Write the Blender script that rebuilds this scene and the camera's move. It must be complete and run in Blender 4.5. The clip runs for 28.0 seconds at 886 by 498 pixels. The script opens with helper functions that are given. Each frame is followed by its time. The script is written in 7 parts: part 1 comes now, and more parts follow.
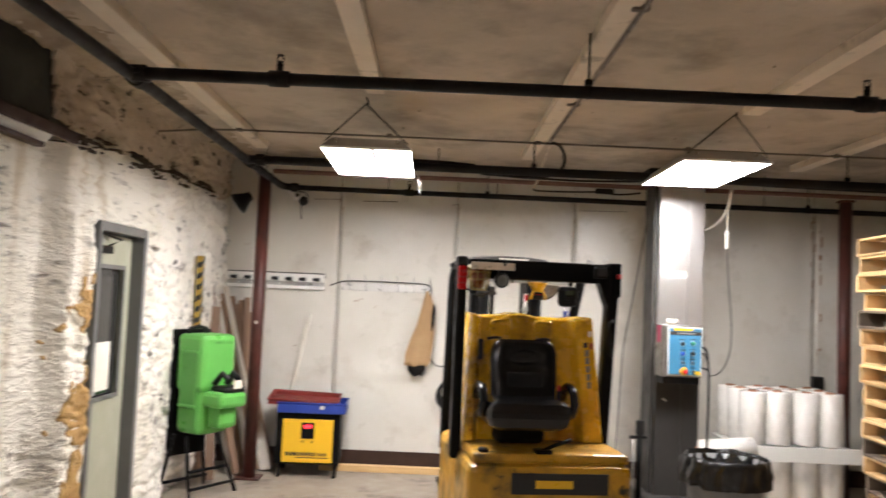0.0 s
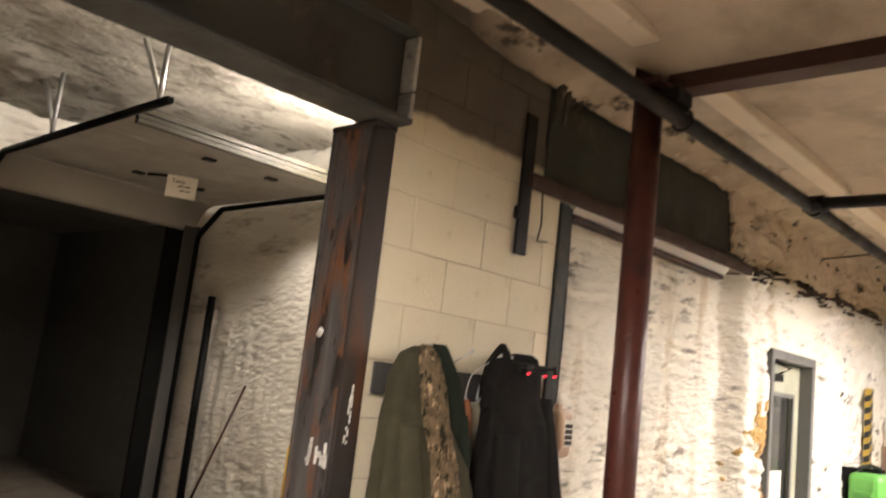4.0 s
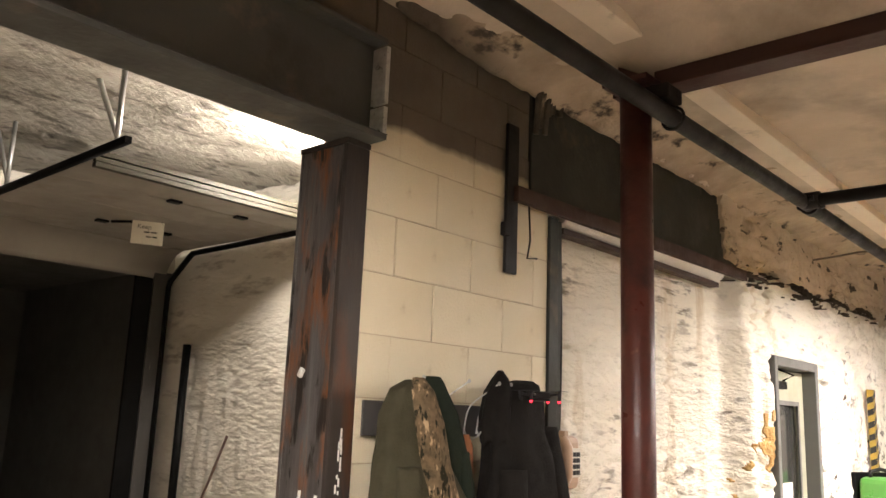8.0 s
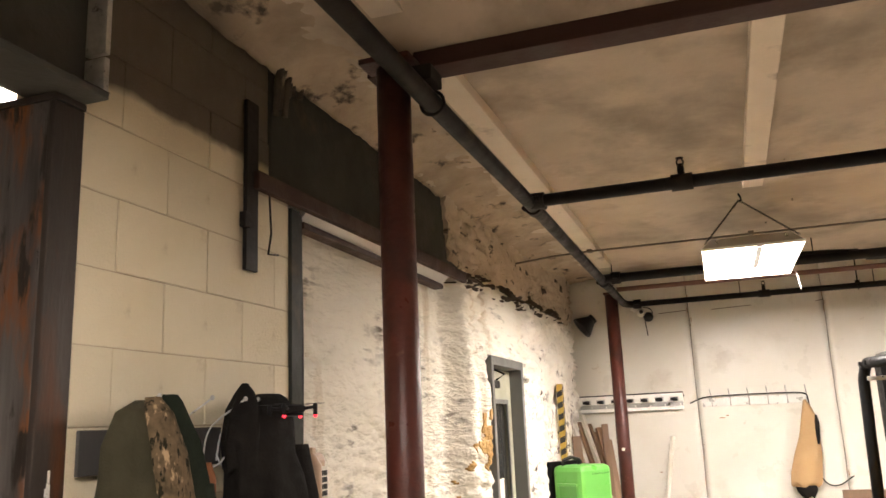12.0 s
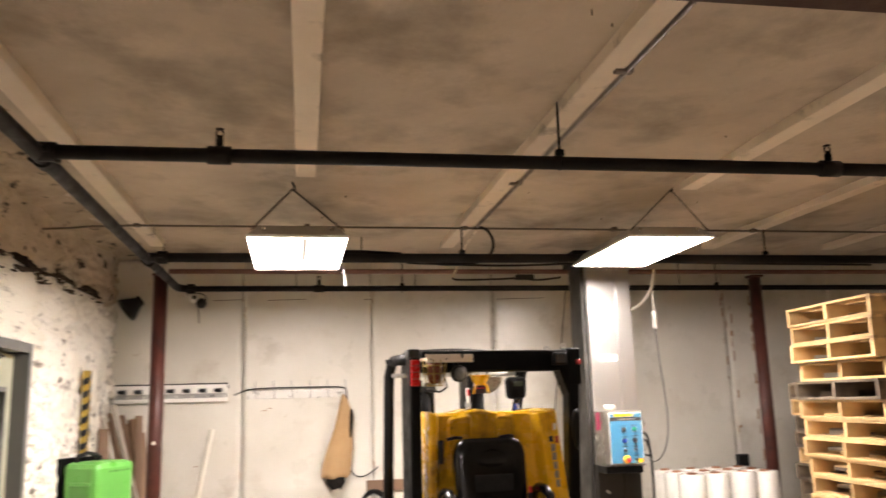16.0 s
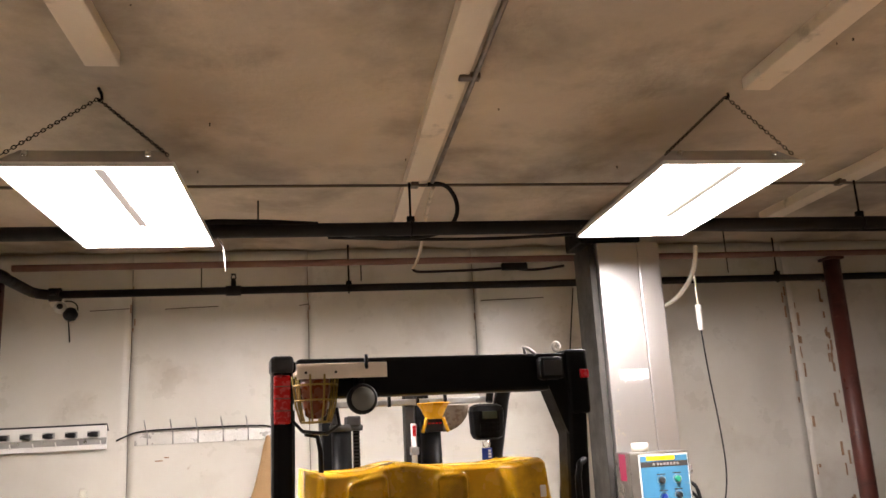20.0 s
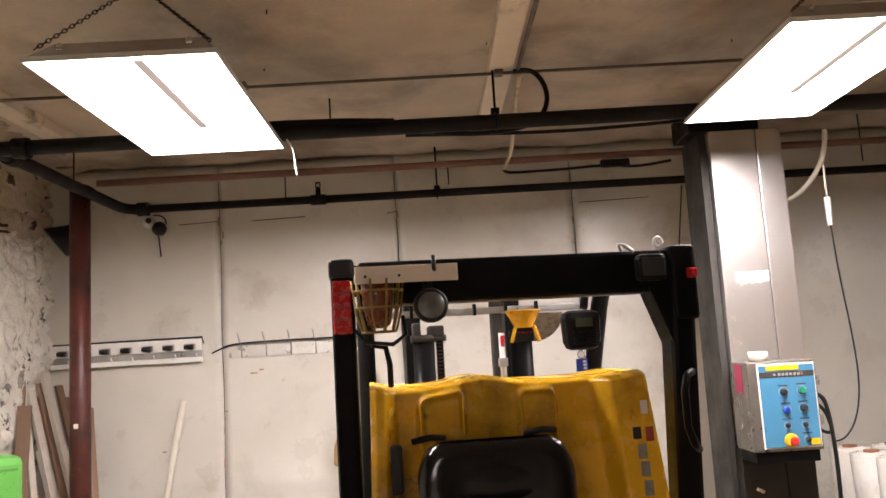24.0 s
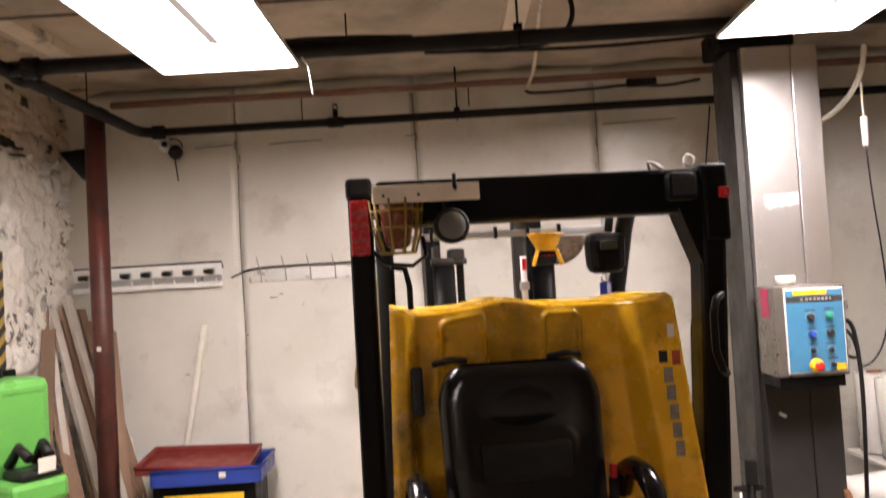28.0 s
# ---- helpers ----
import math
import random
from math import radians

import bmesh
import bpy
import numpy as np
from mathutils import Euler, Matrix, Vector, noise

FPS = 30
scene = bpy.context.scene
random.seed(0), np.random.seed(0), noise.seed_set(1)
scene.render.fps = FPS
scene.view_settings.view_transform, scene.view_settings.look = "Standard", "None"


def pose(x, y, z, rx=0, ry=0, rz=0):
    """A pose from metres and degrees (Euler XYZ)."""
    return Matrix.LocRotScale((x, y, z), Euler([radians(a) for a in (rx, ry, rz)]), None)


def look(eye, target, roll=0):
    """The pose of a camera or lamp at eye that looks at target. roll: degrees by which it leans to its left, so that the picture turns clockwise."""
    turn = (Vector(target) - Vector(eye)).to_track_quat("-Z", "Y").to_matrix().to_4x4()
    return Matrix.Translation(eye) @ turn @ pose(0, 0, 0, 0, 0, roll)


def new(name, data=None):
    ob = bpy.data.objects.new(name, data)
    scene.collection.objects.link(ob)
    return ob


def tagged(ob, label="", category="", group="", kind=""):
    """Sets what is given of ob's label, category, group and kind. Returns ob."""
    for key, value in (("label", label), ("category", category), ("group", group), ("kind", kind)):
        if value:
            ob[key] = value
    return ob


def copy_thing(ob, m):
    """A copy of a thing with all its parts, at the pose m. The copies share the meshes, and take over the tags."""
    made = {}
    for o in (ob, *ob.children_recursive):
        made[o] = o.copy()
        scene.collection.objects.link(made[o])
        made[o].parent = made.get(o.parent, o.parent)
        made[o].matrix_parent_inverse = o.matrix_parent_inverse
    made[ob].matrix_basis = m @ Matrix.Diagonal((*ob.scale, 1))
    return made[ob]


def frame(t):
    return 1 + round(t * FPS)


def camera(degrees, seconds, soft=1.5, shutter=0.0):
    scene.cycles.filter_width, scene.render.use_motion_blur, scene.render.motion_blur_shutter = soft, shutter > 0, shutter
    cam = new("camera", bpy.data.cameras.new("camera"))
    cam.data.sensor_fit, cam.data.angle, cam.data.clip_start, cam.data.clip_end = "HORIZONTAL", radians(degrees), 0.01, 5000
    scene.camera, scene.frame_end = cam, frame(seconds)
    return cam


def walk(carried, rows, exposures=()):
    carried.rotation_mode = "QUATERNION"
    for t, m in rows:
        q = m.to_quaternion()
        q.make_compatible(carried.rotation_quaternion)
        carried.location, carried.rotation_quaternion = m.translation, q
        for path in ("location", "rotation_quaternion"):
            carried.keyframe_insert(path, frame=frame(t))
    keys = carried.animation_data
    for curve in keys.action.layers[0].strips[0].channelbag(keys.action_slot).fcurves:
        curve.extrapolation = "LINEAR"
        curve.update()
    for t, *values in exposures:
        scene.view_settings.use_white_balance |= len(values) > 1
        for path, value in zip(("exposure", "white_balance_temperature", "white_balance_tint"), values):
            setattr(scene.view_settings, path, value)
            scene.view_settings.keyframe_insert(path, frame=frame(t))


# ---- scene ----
cam = camera(57.4, 28.0, shutter=0.5)
PATH = [
    (0, (0.188, 0.106, 1.727), (0.197, 2.103, 1.849), 2.5),
    (0.5, (0.186, 0.14, 1.742), (0.425, 2.12, 1.889), 2.6),
    (1, (0.192, 0.17, 1.744), (0.564, 2.128, 1.915), 2.4),
    (1.5, (0.176, 0.154, 1.746), (0.508, 2.118, 1.925), 2.5),
    (2, (0.152, 0.136, 1.74), (0.314, 2.119, 1.944), 2.8),
    (2.5, (0.145, -0.017, 1.703), (-0.079, 1.943, 2.029), 2.7),
    (3, (0.2, -0.1, 1.763), (-0.608, 1.68, 2.183), 5.5),
    (3.5, (0.133, -0.153, 1.733), (-1.06, 1.383, 2.198), 6.4),
    (4, (0.021, -0.122, 1.683), (-1.328, 1.32, 2.0), 6.6),
    (4.5, (-0.051, -0.1, 1.693), (-1.447, 1.312, 1.931), 6.5),
    (6.5, (-0.088, -0.03, 1.684), (-1.407, 1.413, 2.104), 5.1),
    (7, (-0.102, 0.001, 1.685), (-1.412, 1.455, 2.095), 3.7),
    (7.5, (-0.124, 0.021, 1.682), (-1.433, 1.481, 2.078), 3.1),
    (8, (-0.159, 0.031, 1.688), (-1.46, 1.497, 2.086), 2.3),
    (8.5, (-0.289, 0.126, 1.692), (-1.539, 1.622, 2.14), -0.4),
    (9, (-0.446, 0.138, 1.687), (-1.507, 1.761, 2.179), -1.6),
    (9.5, (-0.582, 0.048, 1.695), (-1.442, 1.768, 2.247), -1.9),
    (10, (-0.615, 0.047, 1.687), (-1.463, 1.771, 2.242), -0.7),
    (10.5, (-0.614, 0.069, 1.688), (-1.421, 1.821, 2.215), -0.1),
    (11, (-0.598, 0.109, 1.699), (-1.322, 1.907, 2.192), -0.7),
    (11.5, (-0.566, 0.171, 1.692), (-1.231, 2.002, 2.145), -2.1),
    (13.5, (-0.533, 0.236, 1.706), (-1.035, 2.133, 2.092), -0.6),
    (14, (-0.514, 0.263, 1.729), (-0.913, 2.188, 2.093), -0.8),
    (14.5, (-0.463, 0.292, 1.722), (-0.703, 2.247, 2.067), -1.3),
    (15, (-0.381, 0.317, 1.718), (-0.47, 2.285, 2.065), -2.2),
    (15.5, (-0.312, 0.38, 1.712), (-0.216, 2.345, 2.074), -2.6),
    (16, (-0.287, 0.588, 1.702), (0.053, 2.523, 2.072), -1.6),
    (16.5, (-0.231, 0.834, 1.712), (0.224, 2.745, 2.086), -1.3),
    (17, (-0.08, 1.079, 1.716), (0.31, 3.01, 2.063), -2.1),
    (17.5, (0.054, 1.311, 1.702), (0.386, 3.256, 2.024), -1.3),
    (18, (0.161, 1.612, 1.707), (0.56, 3.542, 2.045), -0.6),
    (18.5, (0.284, 1.861, 1.698), (0.642, 3.798, 2.046), -2.0),
    (19, (0.42, 2.155, 1.719), (0.678, 4.11, 2.056), -1.8),
    (19.5, (0.455, 2.409, 1.709), (0.734, 4.357, 2.064), -1.7),
    (20, (0.471, 2.596, 1.73), (0.766, 4.523, 2.18), -3.0),
    (20.5, (0.528, 2.712, 1.737), (0.758, 4.648, 2.185), -3.5),
    (21, (0.573, 2.801, 1.732), (0.736, 4.752, 2.143), -3.7),
    (21.5, (0.58, 2.835, 1.736), (0.694, 4.794, 2.122), -3.5),
    (23.5, (0.6, 2.929, 1.726), (0.644, 4.909, 2.008), -3.6),
    (24, (0.597, 2.944, 1.726), (0.623, 4.928, 1.979), -3.4),
    (24.5, (0.587, 2.959, 1.723), (0.59, 4.947, 1.943), -3.0),
    (25, (0.58, 2.966, 1.723), (0.56, 4.957, 1.914), -2.5),
    (25.5, (0.576, 2.959, 1.724), (0.545, 4.95, 1.913), -2.3),
    (26, (0.568, 2.972, 1.724), (0.526, 4.962, 1.918), -1.9),
    (26.5, (0.563, 2.984, 1.721), (0.496, 4.974, 1.913), -1.8),
    (27, (0.563, 2.976, 1.728), (0.483, 4.964, 1.93), -1.8),
    (27.5, (0.587, 2.984, 1.73), (0.537, 4.974, 1.93), -2.9),
    (28, (0.592, 3.024, 1.713), (0.56, 5.023, 1.79), -3.3),
]
walk(cam, [(t, look(eye, target, roll)) for t, eye, target, roll in PATH], [(0, -0.3, 5850, 9), (1, -0.18, 5950, 9), (2, -0.3, 6050, 10), (3, 0.08, 6300, 10), (4, 0.42, 6350, 10), (8, 0.53, 6350, 10), (9, 0.48, 6450, 10), (10, 0.32, 6450, 10), (11, 0.24, 6500, 10), (14, 0.05, 6500, 11), (15, -0.03, 6500, 12), (17, -0.11, 6450, 13), (18, -0.22, 6400, 13), (20, -0.25, 6200, 14), (21, -0.25, 6200, 14), (24, -0.38, 6250, 16), (28, -0.4, 6250, 17)])

# ---- world ----
world = bpy.data.worlds.new("world")
scene.world = world
world.use_nodes = True
world.node_tree.nodes["Background"].inputs[0].default_value = (0.9, 0.8, 0.65, 1)
world.node_tree.nodes["Background"].inputs[1].default_value = 0.012

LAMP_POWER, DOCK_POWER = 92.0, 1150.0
# fixtures out of view, added to brighten the block wall and the right
UNSEEN_LAMPS = ((-0.55, -0.4), (5.4, 3.9))
DOCK_LAMP_AT = (-4.5, 3.8, 3.46)
DRONE_AT = (-1.84, 2.48, 1.766)

# ---- helpers of this scene ----
def bm_box(bm, lo, hi, bevel=0.0, m=None):
    vs = [bm.verts.new((x, y, z)) for x in (lo[0], hi[0]) for y in (lo[1], hi[1]) for z in (lo[2], hi[2])]
    fs = [bm.faces.new([vs[i] for i in q]) for q in ((0, 1, 3, 2), (4, 6, 7, 5), (0, 4, 5, 1), (2, 3, 7, 6), (0, 2, 6, 4), (1, 5, 7, 3))]
    if bevel:
        es = list({e for f in fs for e in f.edges})
        made = bmesh.ops.bevel(bm, geom=es, offset=bevel, segments=2, affect="EDGES", profile=0.5, clamp_overlap=True)
        vs = list({v for f in made["faces"] for v in f.verts} | {v for v in vs if v.is_valid})
    if m is not None:
        bmesh.ops.transform(bm, matrix=m, verts=vs)
    return bm


def bm_tube(bm, pts, r, seg=10, cap=True, r_end=None):
    pts = [Vector(p) for p in pts]
    rings, up = [], None
    for i, p in enumerate(pts):
        d = (pts[min(i + 1, len(pts) - 1)] - pts[max(i - 1, 0)]).normalized()
        if up is None:
            up = d.orthogonal().normalized()
        up = (up - d * up.dot(d)).normalized()
        side = d.cross(up)
        rr = r if r_end is None else r + (r_end - r) * i / (len(pts) - 1)
        rings.append([bm.verts.new(p + (up * math.cos(a) + side * math.sin(a)) * rr) for a in (2 * math.pi * k / seg for k in range(seg))])
    for a, b in zip(rings, rings[1:]):
        for k in range(seg):
            bm.faces.new((a[k], a[(k + 1) % seg], b[(k + 1) % seg], b[k])).smooth = True
    if cap:
        bm.faces.new(rings[0][::-1])
        bm.faces.new(rings[-1])
    return bm


def bm_lathe(bm, profile, seg=24, m=None):
    rings = []
    for r, z in profile:
        rings.append([bm.verts.new((r * math.cos(2 * math.pi * k / seg), r * math.sin(2 * math.pi * k / seg), z)) for k in range(seg)])
    for a, b in zip(rings, rings[1:]):
        for k in range(seg):
            bm.faces.new((a[k], a[(k + 1) % seg], b[(k + 1) % seg], b[k])).smooth = True
    bm.faces.new(rings[0][::-1])
    bm.faces.new(rings[-1])
    if m is not None:
        bmesh.ops.transform(bm, matrix=m, verts=[v for r in rings for v in r])
    return bm


def link(name, bm, material):
    bmesh.ops.recalc_face_normals(bm, faces=bm.faces)
    me = bpy.data.meshes.new(name)
    bm.to_mesh(me)
    bm.free()
    me.materials.append(material)
    return new(name, me)


def part(name, bm, material, parent, label=""):
    ob = link(name, bm, material)
    ob.parent = parent
    return tagged(ob, label)


def structure(name, bm, material, label):
    if not bm.verts:
        bm.free()
        return tagged(new(name), label, name.split("_")[0], kind="structure")
    return tagged(link(name, bm, material), label, name.split("_")[0], kind="structure")


def thing(name, label, category, m, group=""):
    ob = new(name)
    ob.empty_display_size = 0.1
    ob.matrix_world = m
    return tagged(ob, label, category, group)


def box(lo, hi, bevel=0.0):
    return bm_box(bmesh.new(), lo, hi, bevel)


def paint(name, colour, rough=0.6, metal=0.0):
    mat = bpy.data.materials.new(name)
    mat.use_nodes = True
    b = mat.node_tree.nodes["Principled BSDF"]
    b.inputs["Base Color"].default_value = (*colour, 1)
    b.inputs["Roughness"].default_value, b.inputs["Metallic"].default_value = rough, metal
    return mat


def glow(name, colour, strength):
    mat = paint(name, colour)
    b = mat.node_tree.nodes["Principled BSDF"]
    b.inputs["Emission Color"].default_value, b.inputs["Emission Strength"].default_value = (*colour, 1), strength
    return mat




def bm_bars(bm, rows, m):
    """Plain bars that stand for writing: rows of (x, y, width, height) in the plane of m."""
    for x, y, w, h in rows:
        bm.faces.new([bm.verts.new(m @ Vector(p)) for p in ((x, y, 0), (x + w, y, 0), (x + w, y + h, 0), (x, y + h, 0))])
    return bm


def bm_grid(bm, nu, nv, place, keep=None, back=None):
    """A sheet of nu x nv cells at place(u, v), u and v from 0 to 1; keep(u, v) leaves holes; back(co) closes it behind."""
    vs = [[bm.verts.new(place(i / nu, j / nv)) for j in range(nv + 1)] for i in range(nu + 1)]
    for i in range(nu):
        for j in range(nv):
            if keep is None or keep((i + 0.5) / nu, (j + 0.5) / nv):
                bm.faces.new((vs[i][j], vs[i + 1][j], vs[i + 1][j + 1], vs[i][j + 1])).smooth = True
    for v in [v for v in bm.verts if not v.link_faces]:
        bm.verts.remove(v)
    if back is not None:
        edges = [e for e in bm.edges if e.is_boundary]
        made = bmesh.ops.extrude_edge_only(bm, edges=edges)["geom"]
        for v in made:
            if isinstance(v, bmesh.types.BMVert):
                v.co = back(v.co)
            elif isinstance(v, bmesh.types.BMFace):
                v.smooth = False
    return bm


def bend(points, times=2):
    """The same run with its corners cut round."""
    run = [Vector(p) for p in points]
    for k in range(times):
        cut = [run[0]]
        for a, b in zip(run, run[1:]):
            cut += [a.lerp(b, 0.25), a.lerp(b, 0.75)]
        run = cut + [run[-1]]
    return run


def text(name, body, size, m, material, parent):
    curve = bpy.data.curves.new(name, "FONT")
    curve.body, curve.size, curve.align_x, curve.align_y = body, size, "CENTER", "CENTER"
    ob = new(name, curve)
    me = bpy.data.meshes.new_from_object(ob.evaluated_get(bpy.context.evaluated_depsgraph_get()))
    bpy.data.objects.remove(ob)
    me.materials.append(material)
    ob = new(name, me)
    ob.parent, ob.matrix_local = parent, m
    return ob


# ---- materials ----
def surface(name, a, b, scale=3.0, rough=0.6, metal=0.0, bump=0.3, fine=60.0, stretch=(1, 1, 1), dirt_or_shade=None, dirt_or_shade_scale=5.0, dirt_or_shade_at=0.62, dirt_or_shade_soft=0.1,
            streak=(1, 1, 1), by_object=0.0, patch=0.0, grime_streak=None, rough_var=0.15, grime=None, grime_scale=1.2, grime_at=0.6, grime_soft=0.15, shine=0.5, deep=0.01):
    """Two colours mixed by a broad noise, fine relief, up to two kinds of stain or coloured-in shade, and a tint of its
    own for each object.
    """
    mat = bpy.data.materials.new(name)
    mat.use_nodes = True
    nodes, links = mat.node_tree.nodes, mat.node_tree.links
    shader = nodes["Principled BSDF"]
    where = nodes.new("ShaderNodeTexCoord")

    def noise_at(size, detail, along):
        m = nodes.new("ShaderNodeMapping")
        m.inputs["Scale"].default_value = along
        n = nodes.new("ShaderNodeTexNoise")
        n.inputs["Scale"].default_value, n.inputs["Detail"].default_value, n.inputs["Roughness"].default_value = size, detail, 0.6
        links.new(where.outputs["Object"], m.inputs["Vector"])
        links.new(m.outputs["Vector"], n.inputs["Vector"])
        return n.outputs["Fac"]

    def ramp(value, low, high):
        r = nodes.new("ShaderNodeMapRange")
        r.inputs["From Min"].default_value, r.inputs["From Max"].default_value = low, high
        links.new(value, r.inputs["Value"])
        return r.outputs["Result"]

    def mix(fac, one, two):
        m = nodes.new("ShaderNodeMix")
        m.data_type = "RGBA"
        links.new(fac, m.inputs["Factor"])
        for slot, c in ((6, one), (7, two)):
            if isinstance(c, tuple):
                m.inputs[slot].default_value = (*c, 1)
            else:
                links.new(c, m.inputs[slot])
        return m.outputs[2]

    colour = mix(ramp(noise_at(scale, 5, stretch), 0.3, 0.7), a, b)
    if dirt_or_shade:
        mask = ramp(noise_at(dirt_or_shade_scale, 8, streak), dirt_or_shade_at, dirt_or_shade_at + dirt_or_shade_soft)
        if patch:
            some = nodes.new("ShaderNodeMath")
            some.operation = "MULTIPLY"
            links.new(mask, some.inputs[0])
            links.new(ramp(noise_at(patch, 4, (1, 1, 1)), 0.46, 0.62), some.inputs[1])
            mask = some.outputs[0]
        colour = mix(mask, colour, dirt_or_shade)
    if grime:
        colour = mix(ramp(noise_at(grime_scale, 6, grime_streak or streak), grime_at, grime_at + grime_soft), colour, grime)
    if by_object:
        info = nodes.new("ShaderNodeObjectInfo")
        hsv = nodes.new("ShaderNodeHueSaturation")
        links.new(ramp(info.outputs["Random"], 0.0, 1.0), hsv.inputs["Value"])
        r = hsv.inputs["Value"].links[0].from_node
        r.inputs["To Min"].default_value, r.inputs["To Max"].default_value = 1 - by_object, 1 + by_object * 0.6
        links.new(colour, hsv.inputs["Color"])
        colour = hsv.outputs["Color"]
    links.new(colour, shader.inputs["Base Color"])
    grain = noise_at(fine, 7, stretch)
    r = ramp(noise_at(scale * 3, 4, stretch), 0.3, 0.7)
    r.node.inputs["To Min"].default_value, r.node.inputs["To Max"].default_value = max(0.03, rough - rough_var), min(1, rough + rough_var)
    links.new(r, shader.inputs["Roughness"])
    shader.inputs["Metallic"].default_value, shader.inputs["Specular IOR Level"].default_value = metal, shine
    if bump:
        relief = nodes.new("ShaderNodeBump")
        relief.inputs["Strength"].default_value, relief.inputs["Distance"].default_value = bump, deep
        links.new(grain, relief.inputs["Height"])
        links.new(relief.outputs["Normal"], shader.inputs["Normal"])
    return mat


# the dark dashes colour in the shade of the foam's wrinkles
FOAM = surface("painted_foam", (0.88, 0.84, 0.74), (0.77, 0.73, 0.62), 2.0, 0.6, bump=1.0, fine=19, deep=0.04, stretch=(1, 0.55, 1.6), dirt_or_shade=(0.15, 0.125, 0.09), dirt_or_shade_scale=10, dirt_or_shade_at=0.53, dirt_or_shade_soft=0.09,
               streak=(1, 0.4, 2.0), patch=1.9, grime=(0.55, 0.45, 0.3), grime_scale=1.7, grime_at=0.58, grime_soft=0.14, grime_streak=(1, 2.6, 0.35), shine=0.3)
# the dark spots are colour too, for the shade in small pits
FOAM_CORNER = surface("pitted_foam", (0.89, 0.85, 0.77), (0.8, 0.76, 0.67), 2.4, 0.6, bump=1.0, fine=26, deep=0.03, stretch=(1, 1, 0.8), dirt_or_shade=(0.085, 0.065, 0.05), dirt_or_shade_scale=15, dirt_or_shade_at=0.535, dirt_or_shade_soft=0.05,
                      streak=(1, 1.2, 0.8), patch=3.2, grime=(0.5, 0.39, 0.24), grime_scale=2.4, grime_at=0.66, grime_soft=0.14, grime_streak=(1, 2.0, 0.5), shine=0.3)
FOAM_GREY = surface("drab_foam", (0.6, 0.51, 0.4), (0.44, 0.37, 0.28), 2.6, 0.85, bump=0.9, fine=14, deep=0.028, dirt_or_shade=(0.07, 0.058, 0.048), dirt_or_shade_scale=9, dirt_or_shade_at=0.6, dirt_or_shade_soft=0.05, streak=(1, 0.7, 1.4), grime=(0.2, 0.16, 0.12), grime_scale=2.2, grime_at=0.6, shine=0.2)
FOAM_COVE = surface("cove_foam", (0.5, 0.41, 0.3), (0.3, 0.24, 0.175), 3.5, 0.85, bump=0.9, fine=14, deep=0.025, dirt_or_shade=(0.06, 0.05, 0.04), dirt_or_shade_scale=6, dirt_or_shade_at=0.58, dirt_or_shade_soft=0.08, streak=(1, 0.7, 1.4), shine=0.2)
FOAM_CHAR = surface("torn_dark_foam", (0.045, 0.036, 0.03), (0.1, 0.08, 0.06), 14, 0.9, bump=1.0, fine=30, deep=0.03, shine=0.1)
FOAM_DRIP = surface("painted_foam_drips", (0.04, 0.037, 0.03), (0.08, 0.066, 0.05), 12, 0.8, bump=0.8, fine=20, deep=0.02, dirt_or_shade=(0.32, 0.26, 0.18), dirt_or_shade_scale=9, dirt_or_shade_at=0.58, streak=(1, 2, 0.4), shine=0.15)
FOAM_RAW = surface("raw_yellow_foam", (0.5, 0.33, 0.12), (0.36, 0.2, 0.06), 9, 0.8, bump=1.0, fine=24, deep=0.03, dirt_or_shade=(0.74, 0.68, 0.56), dirt_or_shade_scale=6, dirt_or_shade_at=0.6, dirt_or_shade_soft=0.08)
FOAM_DOCK = surface("dock_foam", (0.78, 0.74, 0.66), (0.6, 0.56, 0.48), 1.8, 0.75, bump=0.9, fine=15, deep=0.03, stretch=(0.6, 0.6, 1.5), dirt_or_shade=(0.34, 0.3, 0.25), dirt_or_shade_scale=3.5, dirt_or_shade_at=0.58, dirt_or_shade_soft=0.14,
                    streak=(0.5, 0.5, 2.2), grime=(0.5, 0.37, 0.18), grime_scale=2.6, grime_at=0.68, shine=0.2)
FOAM_OVERHEAD = surface("dirty_dock_foam", (0.4, 0.37, 0.32), (0.24, 0.22, 0.185), 2.2, 0.7, bump=1.0, fine=12, deep=0.04, stretch=(1.6, 0.6, 1), dirt_or_shade=(0.12, 0.105, 0.09), dirt_or_shade_scale=5, dirt_or_shade_at=0.54, dirt_or_shade_soft=0.1, streak=(2.0, 0.7, 1), shine=0.3)
CEILING = surface("stained_ceiling", (0.58, 0.49, 0.38), (0.44, 0.37, 0.285), 1.6, 0.8, bump=0.5, fine=22, deep=0.012, dirt_or_shade=(0.24, 0.2, 0.15), dirt_or_shade_scale=1.6, dirt_or_shade_at=0.51, dirt_or_shade_soft=0.22,
                  streak=(0.85, 0.8, 1), grime=(0.23, 0.2, 0.16), grime_scale=1.2, grime_at=0.5, grime_soft=0.22, shine=0.2)
STRIP = surface("strip_paint", (0.78, 0.68, 0.55), (0.68, 0.59, 0.47), 3.0, 0.65, bump=0.25, dirt_or_shade=(0.22, 0.18, 0.135), dirt_or_shade_scale=4, dirt_or_shade_at=0.58, dirt_or_shade_soft=0.15, shine=0.25)
